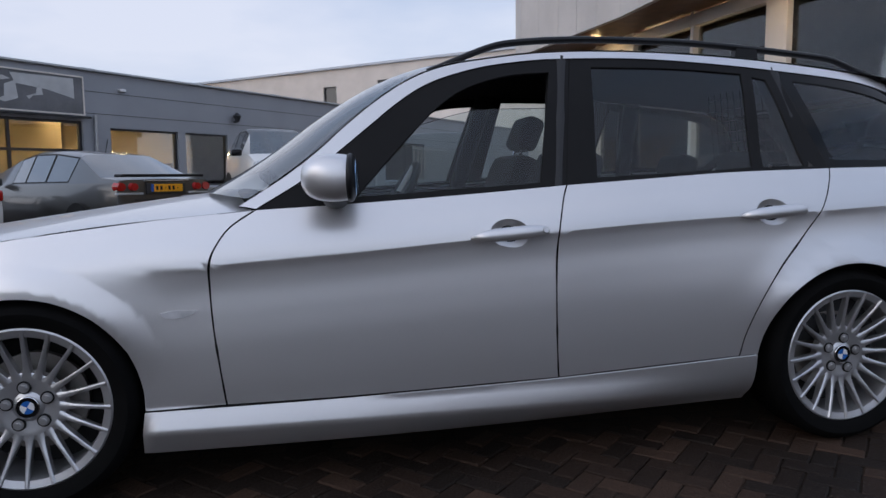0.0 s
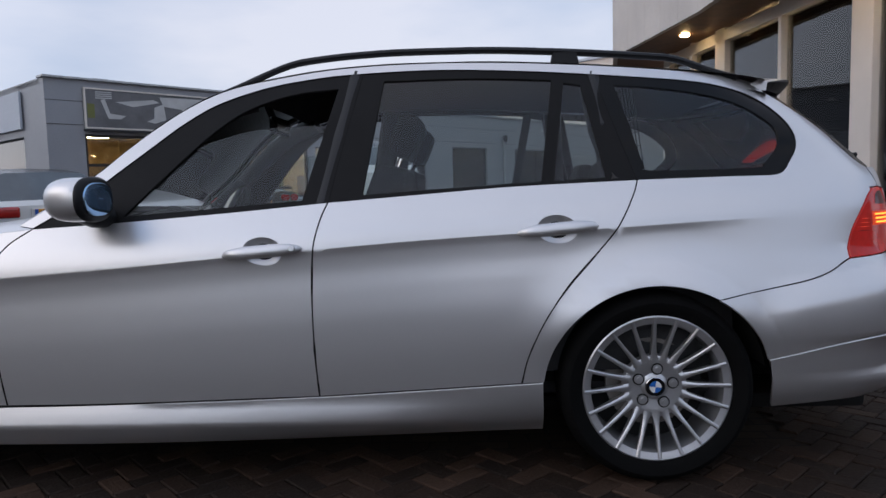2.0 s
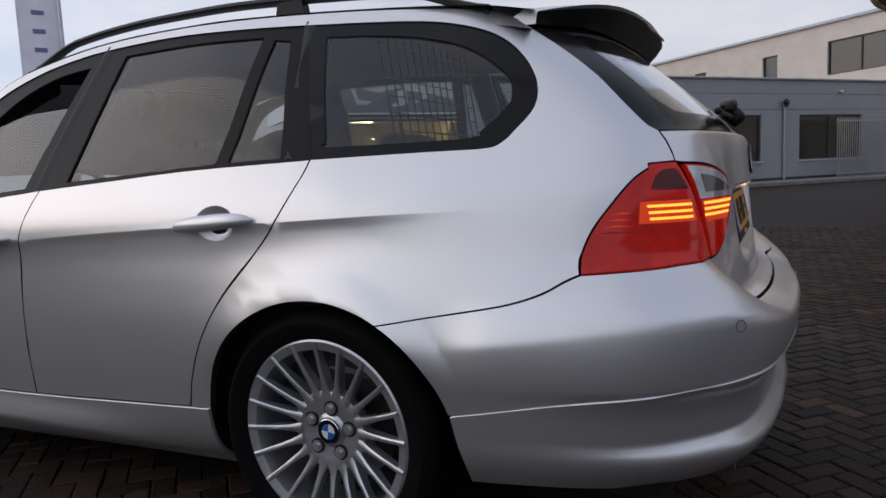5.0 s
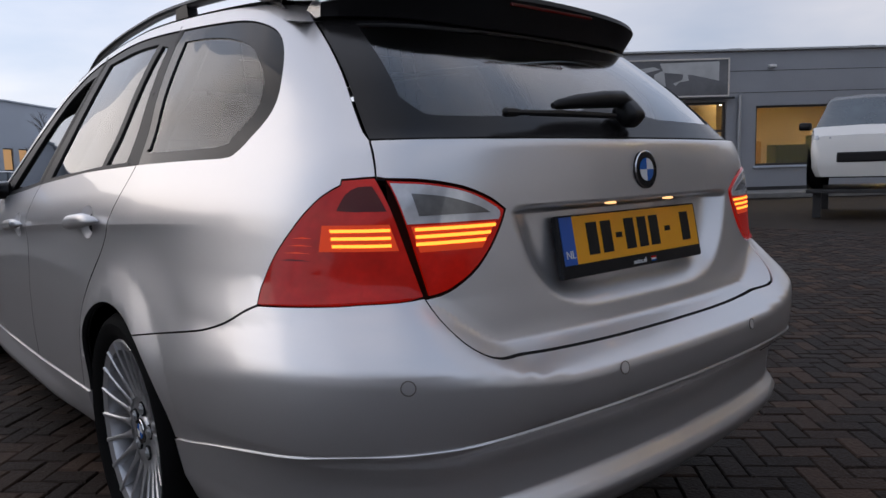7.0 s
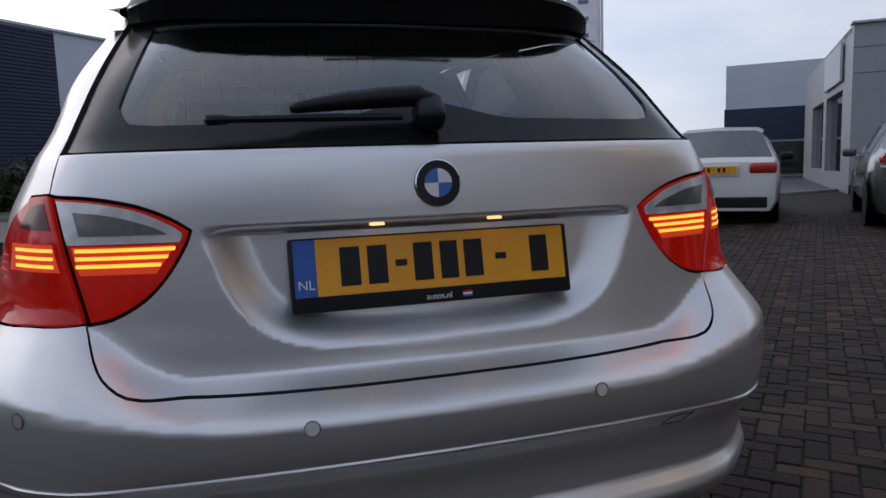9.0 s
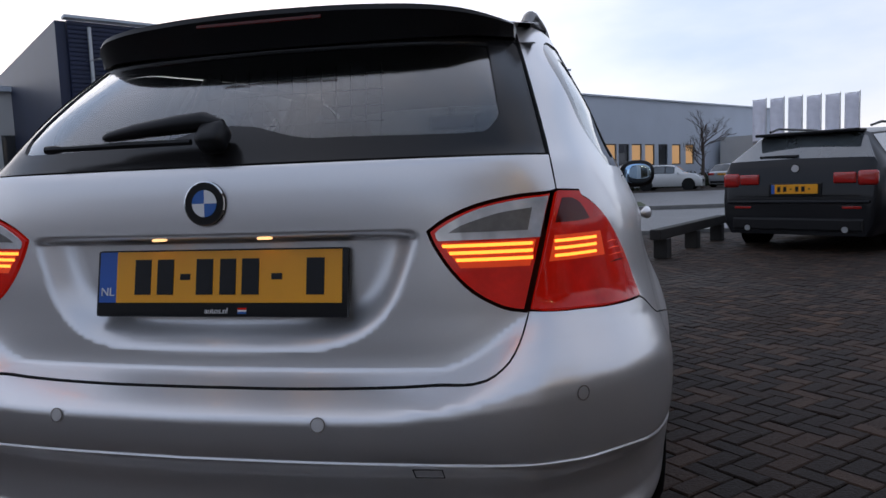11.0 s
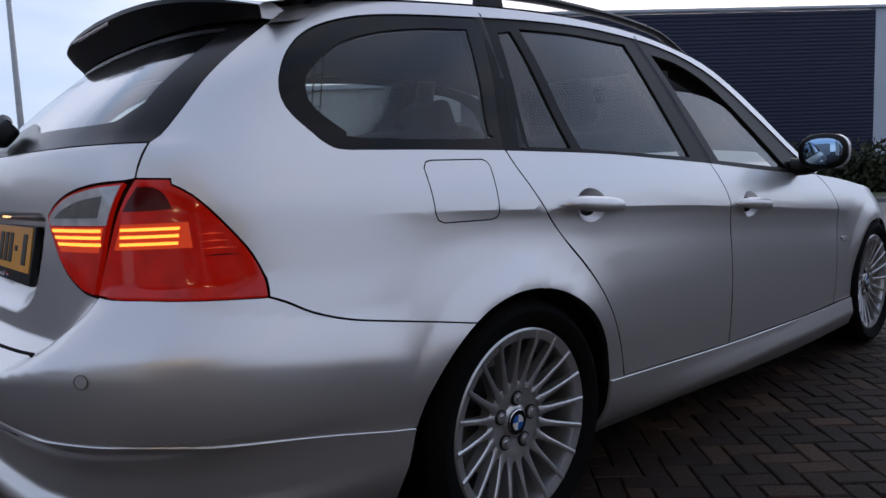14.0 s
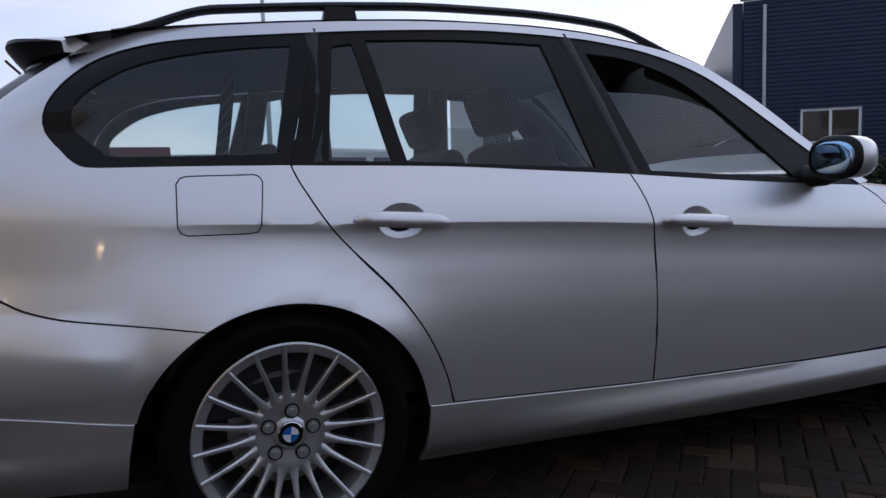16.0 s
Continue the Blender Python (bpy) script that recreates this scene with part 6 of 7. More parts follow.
S1 = tagged(at(part("shipping_container", box(0, 0, 1.3, 6.1, 2.44, 2.6, 0.03), mat("maroon_steel", (0.12, 0.02, 0.018), 0.5, vary=0.15, vscale=2)), pose(3.0, -26, 0, 0, 0, 8)), "maroon steel shipping container standing on the yard", "container")
S2 = building("low_shed", "long low pale shed behind the yard", place(-9, -52, 1, 0))
part("wall", box(22, 0, 1.7, 44, 0.3, 3.4), WHITEB, S2)
part("roof", box(22, -6, 3.5, 44.5, 12, 0.25), CLADB, S2)
for k in range(9):
    part("shed_door", box(3 + 4.6 * k, 0.17, 1.4, 2.6, 0.06, 2.8), CLAD, S2)
E1 = building("navy_banded_block", "pale block with a navy band beyond the showroom", place(-26.5, 22.5, 0.678, 0.735))
part("wall", box(5, 4, 2.6, 10, 8, 5.2), CLADB, E1)
part("band", box(5.0, -0.03, 2.4, 10.1, 0.10, 1.5), NAVY, E1)
part("lower_glazing", box(5.0, -0.02, 0.8, 9.6, 0.06, 1.5), DPANE, E1)


# ---- parked cars ----
GLASSD = mat("dark_car_glass", (0.06, 0.07, 0.075), 0.03, coat=1.0, spec=1.0, vary=0.3, vscale=2)
LAMPR = mat("parked_tail_lamp", (0.40, 0.015, 0.012), 0.12, coat=1.0)
LAMPW = mat("parked_headlamp", (0.50, 0.52, 0.54), 0.1, 0.3, coat=1.0)
SHAPES = {
    "estate": (4.9, 1.86, 0.96, [(0.0, 0.58, 0.90, ""), (0.02, 0.97, 0.93, ""), (0.08, 1.08, 0.96, "rw"), (0.42, 1.37, 0.97, ""), (0.50, 1.405, 0.975, "g"), (1.35, 1.455, 1, "g"), (2.25, 1.46, 1, "g"), (2.95, 1.41, 1, "ws"), (3.70, 1.00, 1, ""), (4.35, 0.90, 0.97, ""), (4.75, 0.76, 0.90, ""), (4.9, 0.55, 0.75, "")]),
    "saloon": (4.55, 1.76, 0.92, [(0.0, 0.60, 0.84, ""), (0.03, 0.98, 0.88, ""), (0.42, 1.02, 0.95, "rw"), (1.15, 1.37, 0.98, "g"), (1.75, 1.44, 1, "g"), (2.35, 1.44, 1, "g"), (2.75, 1.38, 1, "ws"), (3.75, 0.96, 1, ""), (4.2, 0.82, 0.95, ""), (4.5, 0.62, 0.82, "")]),
    "hatch": (3.75, 1.68, 0.90, [(0.0, 0.55, 0.86, ""), (0.03, 0.88, 0.92, ""), (0.14, 0.95, 0.96, "rw"), (0.42, 1.34, 0.98, "g"), (1.1, 1.41, 1, "g"), (1.75, 1.41, 1, "g"), (2.25, 1.35, 1, "ws"), (2.75, 0.96, 1, ""), (3.4, 0.86, 0.96, ""), (3.7, 0.60, 0.85, "")]),
    "city": (2.6, 1.52, 0.98, [(0.0, 0.60, 0.88, ""), (0.03, 0.98, 0.94, ""), (0.10, 1.05, 0.97, "rw"), (0.28, 1.46, 0.98, "g"), (0.75, 1.54, 1, "g"), (1.25, 1.53, 1, "g"), (1.50, 1.46, 1, "ws"), (2.05, 1.00, 0.98, ""), (2.45, 0.84, 0.92, ""), (2.58, 0.55, 0.80, "")]),
}


def parked(kind, label, m, paint, roof_paint=None, plate=True):
    length, width, belt, st = SHAPES[kind]
    top = tagged(new("parked_car"), label, "car")
    top.matrix_basis = m
    w = width / 2
    rings = []
    for x, zt, sc, tag in st:
        bz = min(belt + 0.04 * (1 - x / length), zt - 0.015)
        tall = zt - bz > 0.25
        wt = w * sc * (0.70 if tall else 0.90)
        rings.append([(x, w * sc * 0.90, 0.20), (x, w * sc * 0.985, 0.34), (x, w * sc, min(0.62, zt * 0.8)), (x, w * sc * 0.975, bz - 0.05 if bz > 0.7 else bz * 0.92), (x, w * sc * 0.945, bz), (x, wt, zt - (0.05 if tall else 0.006)), (x, wt * 0.86, zt - (0.008 if tall else 0.0)), (x, 0, zt + 0.012)])
    groups = {}

    def quad(key, pts):
        groups.setdefault(key, []).append(pts)

    for i in range(len(st) - 1):
        tag = st[i][3]
        for s in (1, -1):
            r0 = [Vector((p[0], p[1] * s, p[2])) for p in rings[i]]
            r1 = [Vector((p[0], p[1] * s, p[2])) for p in rings[i + 1]]
            for k in range(7):
                key = "body"
                if tag == "g" and k == 4:
                    key = ("side_window", i, s)
                elif tag in ("rw", "ws") and k >= 5:
                    key = "rear_window" if tag == "rw" else "windscreen"
                elif tag == "g" and k >= 5:
                    key = "roof"
                quad(key, [r0[k], r1[k], r1[k + 1], r0[k + 1]])
    for i, e in ((0, rings[0]), (1, rings[-1])):
        pts = [Vector(p) for p in e] + [Vector((p[0], -p[1], p[2])) for p in e[::-1]][1:]
        quad("body", pts)
    for key, qs in groups.items():
        b = bmesh.new()
        for q in qs:
            if isinstance(key, tuple):
                c = sum(q, Vector()) / 4
                q = [c + (p - c) * 0.90 + Vector((0, 0.002 * key[2], 0)) for p in q]
            b.faces.new([b.verts.new(p) for p in q])
        bmesh.ops.remove_doubles(b, verts=b.verts, dist=0.0005)
        if key == "body":
            part("body", b, paint, top, smooth=True)
        elif key == "roof":
            part("roof", b, roof_paint or paint, top, smooth=True)
        else:
            part(key if isinstance(key, str) else "side_window", b, GLASSD, top, smooth=True)
        if isinstance(key, tuple):
            b = bmesh.new()
            for q in qs:
                b.faces.new([b.verts.new(p - Vector((0, 0.004 * key[2], 0))) for p in q])
            part("window_surround", b, TRIM, top)
    for x in (0.19 * length, 0.80 * length):
        for s in (-1, 1):
            wh = new("wheel")
            wh.parent = top
            wh.matrix_basis = pose(x, s * (w - 0.06), 0.31) @ Matrix.Rotation(0 if s < 0 else math.pi, 4, "Z")
            part("tyre", revolve([(0.20, 0.0), (0.22, -0.03), (0.28, -0.035), (0.305, -0.015), (0.31, 0.03), (0.31, 0.16), (0.20, 0.17)], 32, closed=True), RUBBER, wh, smooth=True)
            part("rim", revolve([(0.205, -0.025), (0.19, -0.005), (0.12, -0.012), (0.05, -0.018), (0.0, -0.018)], 32), ALLOY, wh, smooth=True)
            b = revolve([(0.345, -0.064), (0.345, 0.10)], 28)
            bmesh.ops.delete(b, geom=[v for v in b.verts if v.co.z < -0.05], context="VERTS")
            # flat black disc in place of the arch opening's shade
            part("arch_shade_disc", revolve([(0.0, -0.0605), (0.355, -0.0605)], 28), INNER, wh)
            b.free()
    for s in (-1, 1):
        if kind == "saloon":
            # twin round red lamps over a bright strip
            for q, (yy, rr) in enumerate(((w * 0.80, 0.078), (w * 0.60, 0.070))):
                b = bmesh.new()
                mm = Matrix.Translation((0.015 + 0.035 * (1 - q), s * yy, 0.885)) @ Matrix.Rotation(-math.pi / 2, 4, "Y") @ Matrix.Diagonal((1, 1.12, 1, 1))
                bmesh.ops.create_cone(b, segments=22, radius1=rr, radius2=rr * 0.72, depth=0.10, cap_ends=True, matrix=mm)
                part("tail_lamp", b, LAMPR, top, "round red tail lamp", smooth=True)
            part("lamp_strip", box(0.022, s * w * 0.66, 0.79, 0.06, w * 0.46, 0.035, 0.012), LAMPW, top, "bright strip under the lamps", smooth=True)
        elif kind == "estate":
            # wing lamp and the slimmer piece that runs on into the tailgate
            part("tail_lamp", box(0.055, s * w * 0.82, 0.85, 0.13, w * 0.22, 0.17, 0.04, seg=3), LAMPR, top, "red tail lamp", smooth=True)
            part("tail_lamp", box(0.008, s * w * 0.575, 0.855, 0.05, w * 0.25, 0.125, 0.022, seg=3), LAMPR, top, "red tail lamp on the tailgate", smooth=True)
            part("rear_reflector", box(0.0, s * w * 0.66, 0.52, 0.02, 0.20, 0.03, 0.006), LAMPR, top)
            b = bmesh.new()
            tube([(-0.02, s * 0.55, 0.27), (0.10, s * 0.55, 0.27)], 0.035, 14, b)
            part("tail_pipe", b, STEEL, top, smooth=True)
        else:
            part("tail_lamp", box(0.04, s * w * 0.72, 0.80, 0.10, w * 0.42, 0.15, 0.04, seg=3), LAMPR, top, "red tail lamp", smooth=True)
        part("headlamp", box(length - 0.22, s * w * 0.66, 0.68, 0.22, w * 0.34, 0.15, 0.05, seg=3), LAMPW, top, "clear headlamp", smooth=True)
        part("door_mirror", box(length * 0.66, s * (w + 0.09), belt + 0.05, 0.10, 0.20, 0.13, 0.04, seg=3), roof_paint or paint, top, smooth=True)
    if plate:
        zp = {"estate": 0.735, "saloon": 0.865}.get(kind, 0.78)
        part("plate_recess", box(0.006, 0, zp - 0.01, 0.03, 0.66 if kind == "saloon" else 0.60, 0.16, 0.012), DARKF if kind == "saloon" else paint, top)
        part("number_plate", box(-0.014, 0, zp, 0.02, 0.52, 0.11, 0.004), PLATEY, top, "yellow number plate")
        part("plate_band", box(-0.016, 0.24, zp, 0.02, 0.04, 0.108, 0.003), PLATEB, top)
        for q in range(6):
            part("plate_mark", box(-0.025, 0.17 - 0.068 * q, zp, 0.004, 0.036 if q not in (2, 5) else 0.018, 0.060 if q not in (2, 5) else 0.014), BLACK, top)
    part("rear_skirt", box(0.015, 0, 0.32, 0.06, width * 0.80, 0.16, 0.03), BLACK, top)
    part("front_grille", box(length - 0.03, 0, 0.50, 0.06, width * 0.45, 0.16, 0.03), BLACK, top)
    part("underside", box(length / 2, 0, 0.21, length * 0.92, width * 0.8, 0.06), INNER, top)
    if kind == "estate":
        b = bmesh.new()
        bmesh.ops.create_cone(b, segments=20, radius1=0.042, radius2=0.040, depth=0.012, cap_ends=True, matrix=Matrix.Translation((0.012, 0, 0.975)) @ Matrix.Rotation(math.pi / 2, 4, "Y"))
        part("tailgate_badge", b, ALLOY, top, "round silver badge")
        b = bmesh.new()
        tube([(0.10, 0.0, 1.115), (0.115, 0.22, 1.125), (0.12, 0.46, 1.128)], [0.022, 0.014, 0.008], 8, b)
        part("rear_wiper", b, BLACK, top, "black rear wiper", smooth=True)
        part("tailgate_joint", box(-0.004, 0, 0.66, 0.02, width * 0.74, 0.008), BLACK, top)
        part("bumper_crease", box(-0.012, 0, 0.585, 0.05, width * 0.86, 0.035, 0.015), paint, top, smooth=True)
        for s in (-1, 1):
            b = bmesh.new()
            tube([(0.7, s * 0.58, 1.45), (1.0, s * 0.60, 1.50), (2.3, s * 0.60, 1.51), (2.7, s * 0.58, 1.46)], 0.015, 8, b)
            part("roof_rail", b, BLACK, top)
        part("roof_spoiler", box(0.40, 0, 1.395, 0.26, 1.18, 0.035, 0.015), BLACK, top, "dark roof spoiler")
    if kind == "saloon":
        part("boot_spoiler", box(0.12, 0, 1.045, 0.20, 1.36, 0.045, 0.02), BLACK, top, "black boot spoiler")
        part("boot_trim", box(0.006, 0, 0.965, 0.04, 0.74, 0.025, 0.008), CHROME, top, "bright boot strip")
        part("boot_joint", box(0.0, 0, 0.70, 0.03, 1.02, 0.010), BLACK, top)
        part("bumper_crease", box(-0.01, 0, 0.63, 0.06, width * 0.84, 0.05, 0.02), paint, top, smooth=True)
        part("bumper_strip", box(-0.012, 0, 0.40, 0.05, width * 0.80, 0.018, 0.006), STEEL, top)
        b = bmesh.new()
        tube([(1.5, 0, 1.42), (1.42, 0, 1.62)], 0.006, 6, b)
        part("aerial", b, BLACK, top)
    if kind == "city":
        for s in (-1, 1):
            for dy in (0.44, 0.62):
                b = bmesh.new()
                bmesh.ops.create_uvsphere(b, u_segments=16, v_segments=10, radius=0.075, matrix=Matrix.Translation((length - 0.20, s * dy, 0.78)))
                part("round_headlamp", b, LAMPW, top, smooth=True)
    return top


def car_at(x, y, heading, z=0.0):
    """Rear end at (x, y), nose towards the heading."""
    return pose(x, y, z, 0, 0, heading)


PGREY = mat("grey_paint", (0.08, 0.08, 0.078), 0.3, 0.6, 0.8, vary=0.03, vscale=2)
PDARK = mat("anthracite_paint", (0.008, 0.0085, 0.0105), 0.30, 0.0, 0.25, vary=0.05, vscale=2, spec=0.25)
PWHITE = mat("white_paint", (0.66, 0.66, 0.64), 0.25, 0.0, 0.8, vary=0.02, vscale=2)
PBLUE = mat("blue_paint", (0.018, 0.035, 0.14), 0.25, 0.3, 0.9, vary=0.04, vscale=2)
PSILV = mat("far_silver_paint", (0.40, 0.42, 0.44), 0.3, 0.6, 0.8, vary=0.02, vscale=2)
parked("saloon", "grey saloon with a black boot spoiler parked before the showroom", car_at(-3.97, 7.78, 136), PGREY)
parked("estate", "dark anthracite estate car parked in the yard", car_at(-6.75, 3.04, 144), PDARK)
parked("hatch", "white hatchback with a black roof parked in the yard", car_at(-6.3, 6.25, 138), PWHITE, GLOSSB)
parked("city", "small white city car with a black roof on a display stand", car_at(-3.0, 13.0, -72, 0.46), PWHITE, GLOSSB)
stand = tagged(new("display_stand"), "low dark steel display stand under the city car", "stand")
stand.matrix_basis = car_at(-3.0, 13.0, -72)
part("deck", box(1.3, 0, 0.43, 2.7, 1.5, 0.06, 0.01), DARKF, stand)
for x in (0.2, 2.4):
    for y in (-0.6, 0.6):
        part("leg", box(x, y, 0.20, 0.12, 0.12, 0.40), DARKF, stand)
parked("hatch", "blue hatchback parked across the road", car_at(-35.0, -1.2, 60), PBLUE)
parked("hatch", "white hatchback parked before the far hall", car_at(-40.0, 3.2, 75), PWHITE)
parked("hatch", "silver hatchback parked by a bare tree", car_at(-42.0, 8.2, 150), PSILV)
parked("estate", "dark car parked across the road", car_at(-30.0, 17.6, 60), PDARK)

# white van behind the yard, seen through the windows
van = tagged(new("delivery_van"), "white delivery van with blue-tinted windows", "van")
van.matrix_basis = pose(-7.5, -22, 0, 0, 0, 25)
part("body", box(2.4, 0, 1.25, 4.8, 1.9, 1.9, 0.16, seg=3), PWHITE, van, smooth=True)
part("side_glass", box(0.9, 0.955, 1.62, 1.1, 0.012, 0.55, 0.004), GLASSD, van)
part("rear_glass", box(2.6, 0.955, 1.62, 1.6, 0.012, 0.55, 0.004), GLASSD, van)
for x in (0.9, 3.8):
    for y in (-0.85, 0.85):
        b = revolve([(0.0, -0.1), (0.33, -0.1), (0.33, 0.1), (0.0, 0.1)], 28)
        bmesh.ops.transform(b, matrix=pose(x, y, 0.33), verts=b.verts)
        part("wheel", b, RUBBER, van)

# ---- low beam barriers ----
for xa, ya, xb, yb in ((-6.04, 1.40, -8.6, 2.55), (-5.3, 0.72, -6.2, -4.3)):
    bar = tagged(new("beam_barrier"), "low dark timber beam barrier on short posts", "barrier", "beam barriers")
    d = math.hypot(xb - xa, yb - ya)
    bar.matrix_basis = pose(xa, ya, 0, 0, 0, math.degrees(math.atan2(yb - ya, xb - xa)))
    part("beam", box(d / 2, 0, 0.285, d, 0.13, 0.12, 0.015), WOODB, bar)
    for k in range(int(d / 1.4) + 1):
        part("post", box(0.25 + k * (d - 0.5) / int(d / 1.4), 0.0, 0.113, 0.16, 0.16, 0.226, 0.01), WOODB, bar)


# ---- hedge, shrubs and bare trees ----
def leaf_cloud(name, label, spots, n, size, spread, material, seed, category="hedge"):
    r = np.random.RandomState(seed)
    pts = []
    for (x0, y0, z0), (x1, y1, z1), k in spots:
        t = r.rand(k, 1)
        base = np.array([x0, y0, z0]) * (1 - t) + np.array([x1, y1, z1]) * t
        pts.append(base + r.normal(0, 1, (k, 3)) * np.array(spread))
    p = np.vstack(pts)
    p[:, 2] = np.abs(p[:, 2])
    a = r.normal(0, 1, (len(p), 3))
    a /= np.linalg.norm(a, axis=1, keepdims=True)
    b = np.cross(a, r.normal(0, 1, (len(p), 3)))
    b /= np.maximum(np.linalg.norm(b, axis=1, keepdims=True), 1e-6)
    s = size * (0.6 + 0.8 * r.rand(len(p), 1))
    v = np.stack([p - a * s, p + b * s * 0.5, p + a * s, p - b * s * 0.5], 1).reshape(-1, 3)
    f = [(4 * i, 4 * i + 1, 4 * i + 2, 4 * i + 3) for i in range(len(p))]
    o = link_mesh(name, v, f, material, smooth=False)
    return tagged(o, label, category, kind="stuff")


def lean(x, y):
    return x - 0.18 * y


leaf_cloud("hedge", "dense dark evergreen hedge along the far verge", [((lean(-21.2, -60), -60, 0.55), (lean(-21.2, -1.0), -1.0, 0.55), 26000), ((lean(-21.2, -12), -12, 0.5), (lean(-21.2, -2.0), -2.0, 0.5), 14000)], 0, 0.10, (0.35, 0.3, 0.36), LEAF, 3)
leaf_cloud("shrubs", "low dark shrubs along the hall's foot", [((-40.0, 1.2, 0.4), (-55.5, 13.0, 0.4), 12000)], 0, 0.09, (0.5, 0.4, 0.22), LEAF, 4)
leaf_cloud("far_woods", "far line of bare winter trees", [((-60, -110, 1.5), (90, -110, 1.5), 9000), ((-75, 30, 1.5), (-60, 90, 1.5), 8000)], 0, 0.11, (5, 3, 0.9), BARK, 6, "trees")


def bare_tree(x, y, h, seed):
    r = random.Random(seed)
    t = tagged(new("bare_tree"), "bare winter tree with fine twigs", "tree")
    t.location = (x, y, 0)
    trunk, twigs = bmesh.new(), bmesh.new()
    tube([(0, 0, 0), (0.02, 0.02, h * 0.25), (-0.03, 0.05, h * 0.5), (0.0, 0.0, h * 0.8)], [0.12, 0.10, 0.07, 0.03], 8, trunk)

    def grow(p, d, ln, rad, depth):
        q = p + d * ln
        tube([p, (p + q) / 2 + Vector((r.uniform(-1, 1), r.uniform(-1, 1), r.uniform(-1, 1))) * ln * 0.07, q], [rad, rad * 0.8, rad * 0.55], 4, twigs)
        if depth:
            for _ in range(4):
                e = (d + Vector((r.uniform(-1, 1), r.uniform(-1, 1), r.uniform(-0.4, 0.9))) * 0.75).normalized()
                grow(p + (q - p) * r.uniform(0.4, 1.0), e, ln * r.uniform(0.5, 0.75), rad * 0.5, depth - 1)

    for k in range(9):
        z = h * r.uniform(0.22, 0.75)
        a = r.uniform(0, math.tau)
        grow(Vector((0, 0, z)), Vector((math.cos(a), math.sin(a), r.uniform(0.4, 1.0))).normalized(), h * 0.26, 0.035, 3)
    part("trunk", trunk, BARK, t, smooth=True)
    part("crown", twigs, BARK, t)


bare_tree(-41.0, 7.0, 4.2, 1)
bare_tree(-33.0, 16.5, 4.0, 2)
bare_tree(-27.0, 17.0, 3.6, 3)
bare_tree(-46.0, 13.5, 3.6, 4)

# ---- flags and lamp posts ----
FLAG = mat("white_flag_cloth", (0.86, 0.84, 0.90), 0.8, vary=0.10, vscale=1.5)
MARK = mat("violet_flag_print", (0.20, 0.18, 0.32), 0.8)
POLE = mat("white_pole", (0.55, 0.55, 0.55), 0.4, vary=0.05, vscale=3)


def flag_pole(x, y, h, fh, fw, heading, marks=False):
    f = tagged(new("flag_pole"), "white upright banner flag on a tall pole", "flag", "flags along the road")
    f.matrix_basis = pose(x, y, 0, 0, 0, heading)
    b = bmesh.new()
    tube([(0, 0, 0), (0, 0, h)], [0.05, 0.03], 8, b)
    part("pole", b, POLE, f, smooth=True)
    rows = []
    for i in range(15):
        z = h - 0.10 - fh * i / 14
        rows.append([(0.04 + fw * j / 6, (0.008 if marks else 0.07) * math.sin(j * 0.9 + i * 0.35) * (j / 6), z - 0.05 * (j / 6)) for j in range(7)])
    verts = [p for r in rows for p in r]
    faces = [(i * 7 + j, i * 7 + j + 1, (i + 1) * 7 + j + 1, (i + 1) * 7 + j) for i in range(14) for j in range(6)]
    o = link_mesh("cloth", verts, faces, FLAG, f)
    so = o.modifiers.new("thick", "SOLIDIFY")
    so.thickness = 0.006
    if marks:
        for k in range(6):
            part("print_bar", box(0.04 + fw * 0.5, 0.0, h - 0.9 - 0.42 * k, 0.26, 0.020, 0.10, 0.005), MARK, f)
    b = bmesh.new()
    tube([(0, 0, h - 0.10), (fw + 0.05, 0, h - 0.12)], 0.015, 6, b)
    part("arm", b, POLE, f)
    return f


for k in range(6):
    t = k / 5
    flag_pole(-51.5 + 1.5 * t, 12.8 + 5.5 * t, 6.0, 3.0, 0.85, 252)
flag_pole(-14.2, 8.9, 5.9, 3.2, 0.85, 240, True)


def lamp_post(x, y, h):
    p = tagged(new("lamp_post"), "slim grey street lamp post", "lamp post")
    p.location = (x, y, 0)
    b = bmesh.new()
    tube([(0, 0, 0), (0, 0, h)], [0.07, 0.04], 10, b)
    part("pole", b, STEEL, p, smooth=True)
    part("lamp_head", box(0.25, 0, h, 0.6, 0.18, 0.08, 0.03), STEEL, p)
    return p


lamp_post(-2.2, -14.2, 7.0)

# ---- paving bricks of the yard, in herringbone ----
def brick_spots(x0, x1, y0, y1):
    """Centres and turns of a herringbone of bricks 0.156 by 0.078 m."""
    c = 0.078
    out = []
    for i in range(int(x0 / c) - 2, int(x1 / c) + 2):
        for j in range(int(y0 / c) - 2, int(y1 / c) + 2):
            k = (i - j) % 4
            if k == 0:
                out.append(((i + 1) * c, (j + 0.5) * c, 0))
            elif k == 3:
                out.append(((i + 0.5) * c, (j + 1) * c, 1))
    return [s for s in out if x0 < s[0] < x1 and y0 < s[1] < y1]


HL, HW, BV = 0.0755, 0.0368, 0.0045


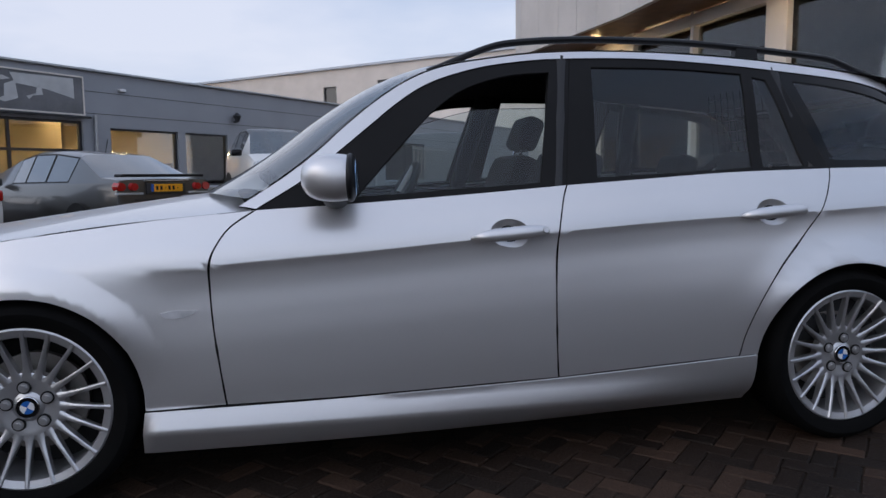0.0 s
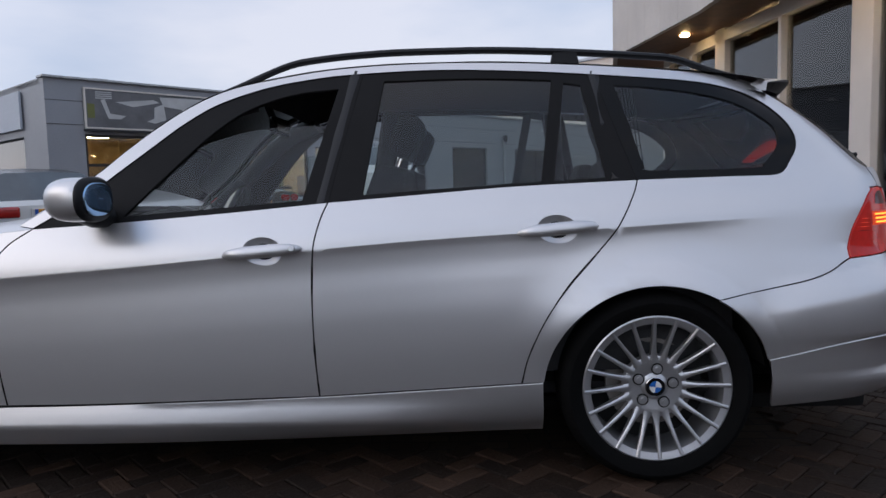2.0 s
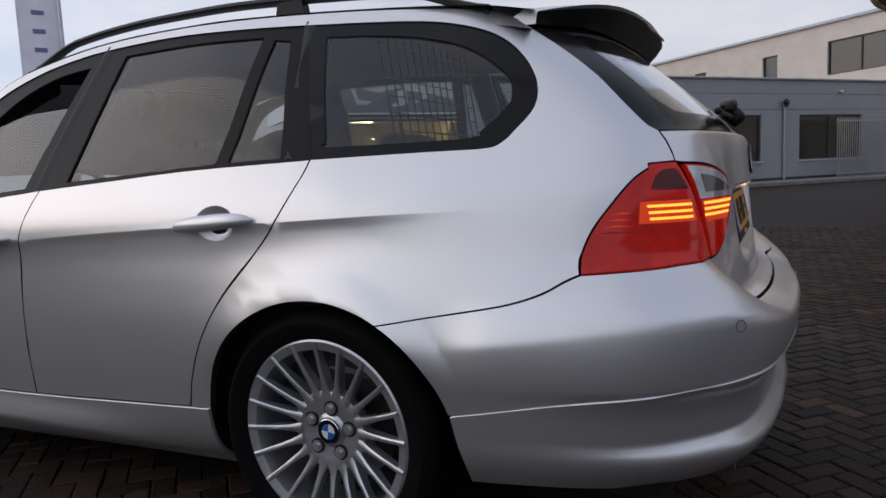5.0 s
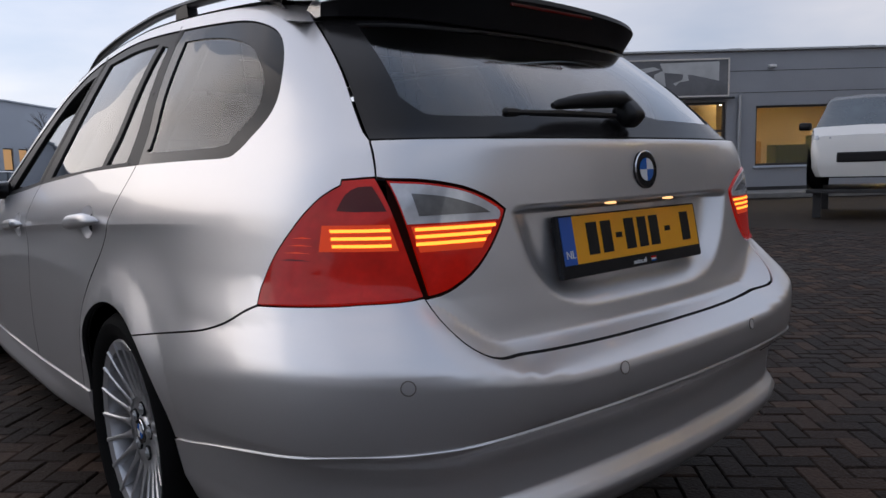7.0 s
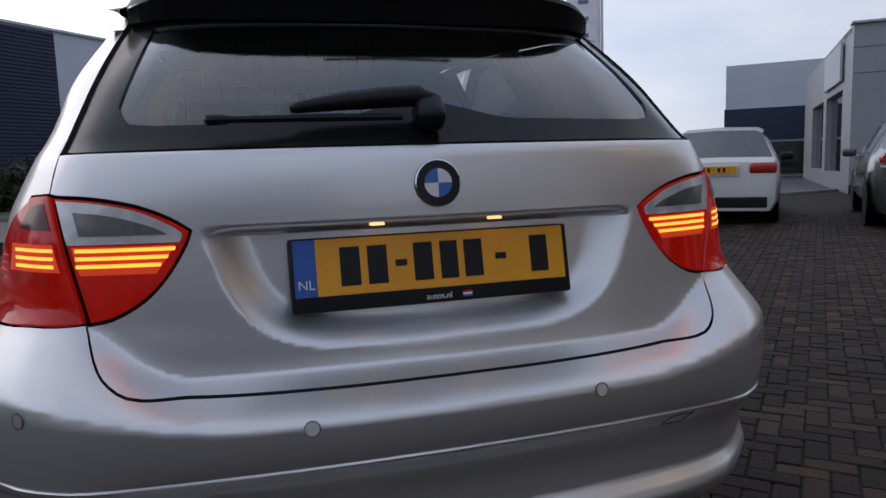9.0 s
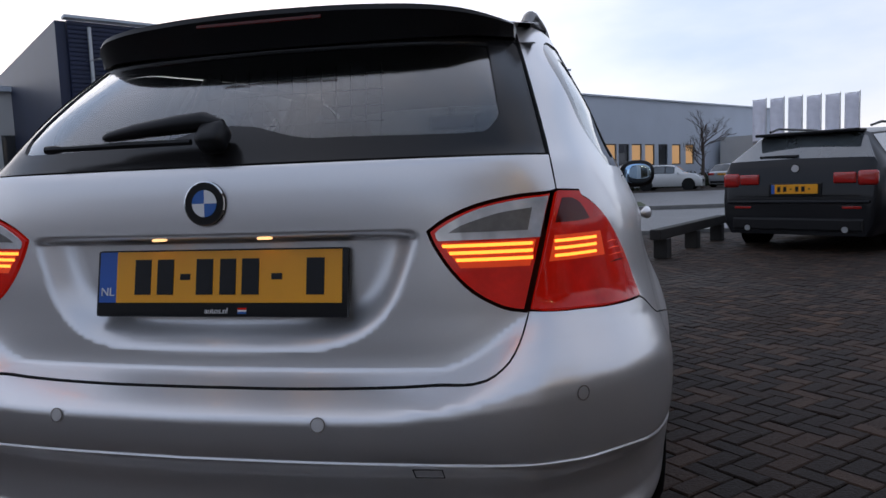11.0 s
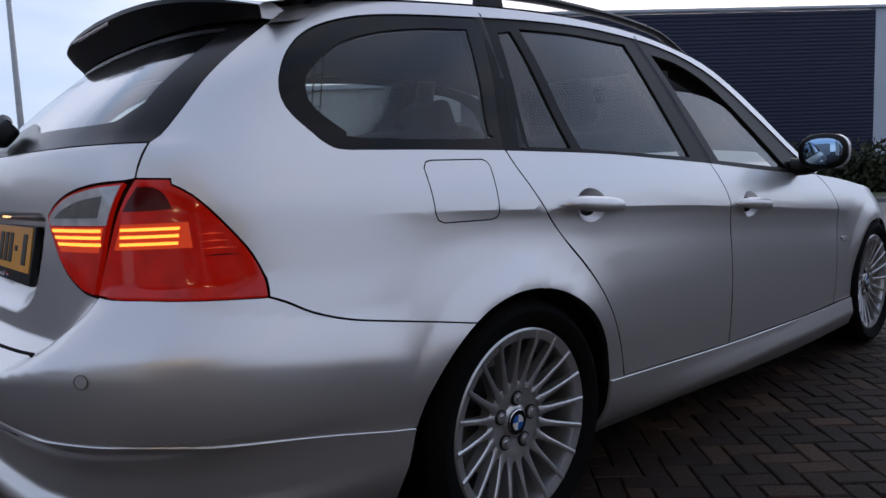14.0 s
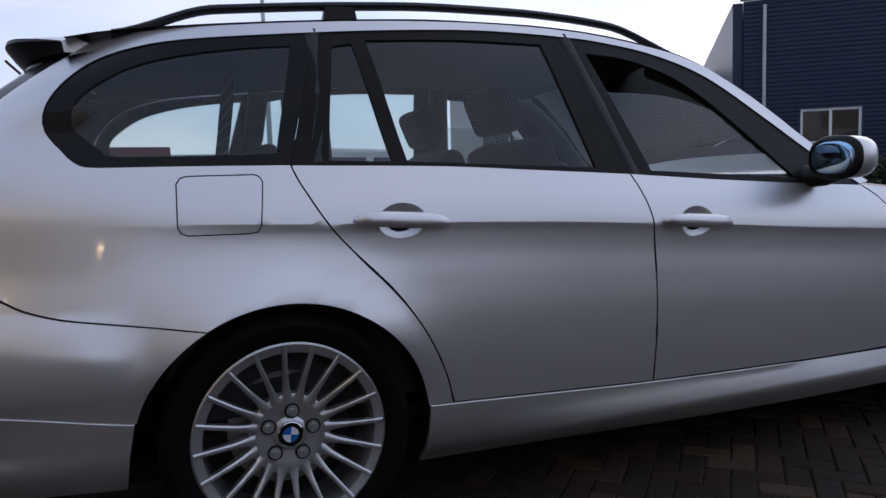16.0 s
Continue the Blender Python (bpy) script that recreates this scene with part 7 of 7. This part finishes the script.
def brick_shape():
    v = [(-HL, -HW, -0.02), (HL, -HW, -0.02), (HL, HW, -0.02), (-HL, HW, -0.02), (-HL, -HW, -BV), (HL, -HW, -BV), (HL, HW, -BV), (-HL, HW, -BV), (-HL + BV, -HW + BV, 0), (HL - BV, -HW + BV, 0), (HL - BV, HW - BV, 0), (-HL + BV, HW - BV, 0)]
    f = [(8, 9, 10, 11)] + [(a, b, b + 4, a + 4) for a in (0,) for b in ()]
    for k in range(4):
        n = (k + 1) % 4
        f += [(k, n, n + 4, k + 4), (k + 4, n + 4, n + 8, k + 8)]
    return v, f


bv, bf = brick_shape()
TURN = radians(45)
rng = np.random.RandomState(11)
near_me = bpy.data.meshes.new("brick")
near_me.from_pydata(bv, [], bf)
near_me.materials.append(BRICK)
verts, faces, count = [], [], 0
bva = np.array(bv)
for x, y, q in brick_spots(-13, 13, -13, 13):
    cx, cy = x * math.cos(TURN) - y * math.sin(TURN), x * math.sin(TURN) + y * math.cos(TURN)
    if not (-9.0 < cx < 3.6 and -3.6 < cy < 8.5):
        continue
    if abs(cy) < 0.55 and -3.2 < cx < 0.6:
        continue
    ang = TURN + q * math.pi / 2 + rng.normal(0, 0.012)
    tilt = rng.normal(0, 0.014, 2)
    dz = -0.001 + rng.normal(0, 0.0013)
    if 1.0 < cy < 2.4 and -2.2 < cx < 0.9 and count < 300:
        o = new("brick", near_me)
        o.parent = ground
        o.matrix_basis = Matrix.Translation((cx, cy, dz + 0.010)) @ Euler((tilt[0], tilt[1], ang)).to_matrix().to_4x4()
        count += 1
        continue
    c, s = math.cos(ang), math.sin(ang)
    w = np.stack([bva[:, 0] * c - bva[:, 1] * s + cx, bva[:, 0] * s + bva[:, 1] * c + cy, bva[:, 2] + dz + tilt[0] * bva[:, 1] + tilt[1] * bva[:, 0]], -1)
    n = len(verts) * 12
    verts.append(w)
    faces += [tuple(n + i for i in f) for f in bf]
paving = link_mesh("brick_paving", np.vstack(verts), faces, BRICK, ground, smooth=False)
paving.location.z = 0.010
tagged(paving, "herringbone of dark damp paving bricks", kind="stuff")
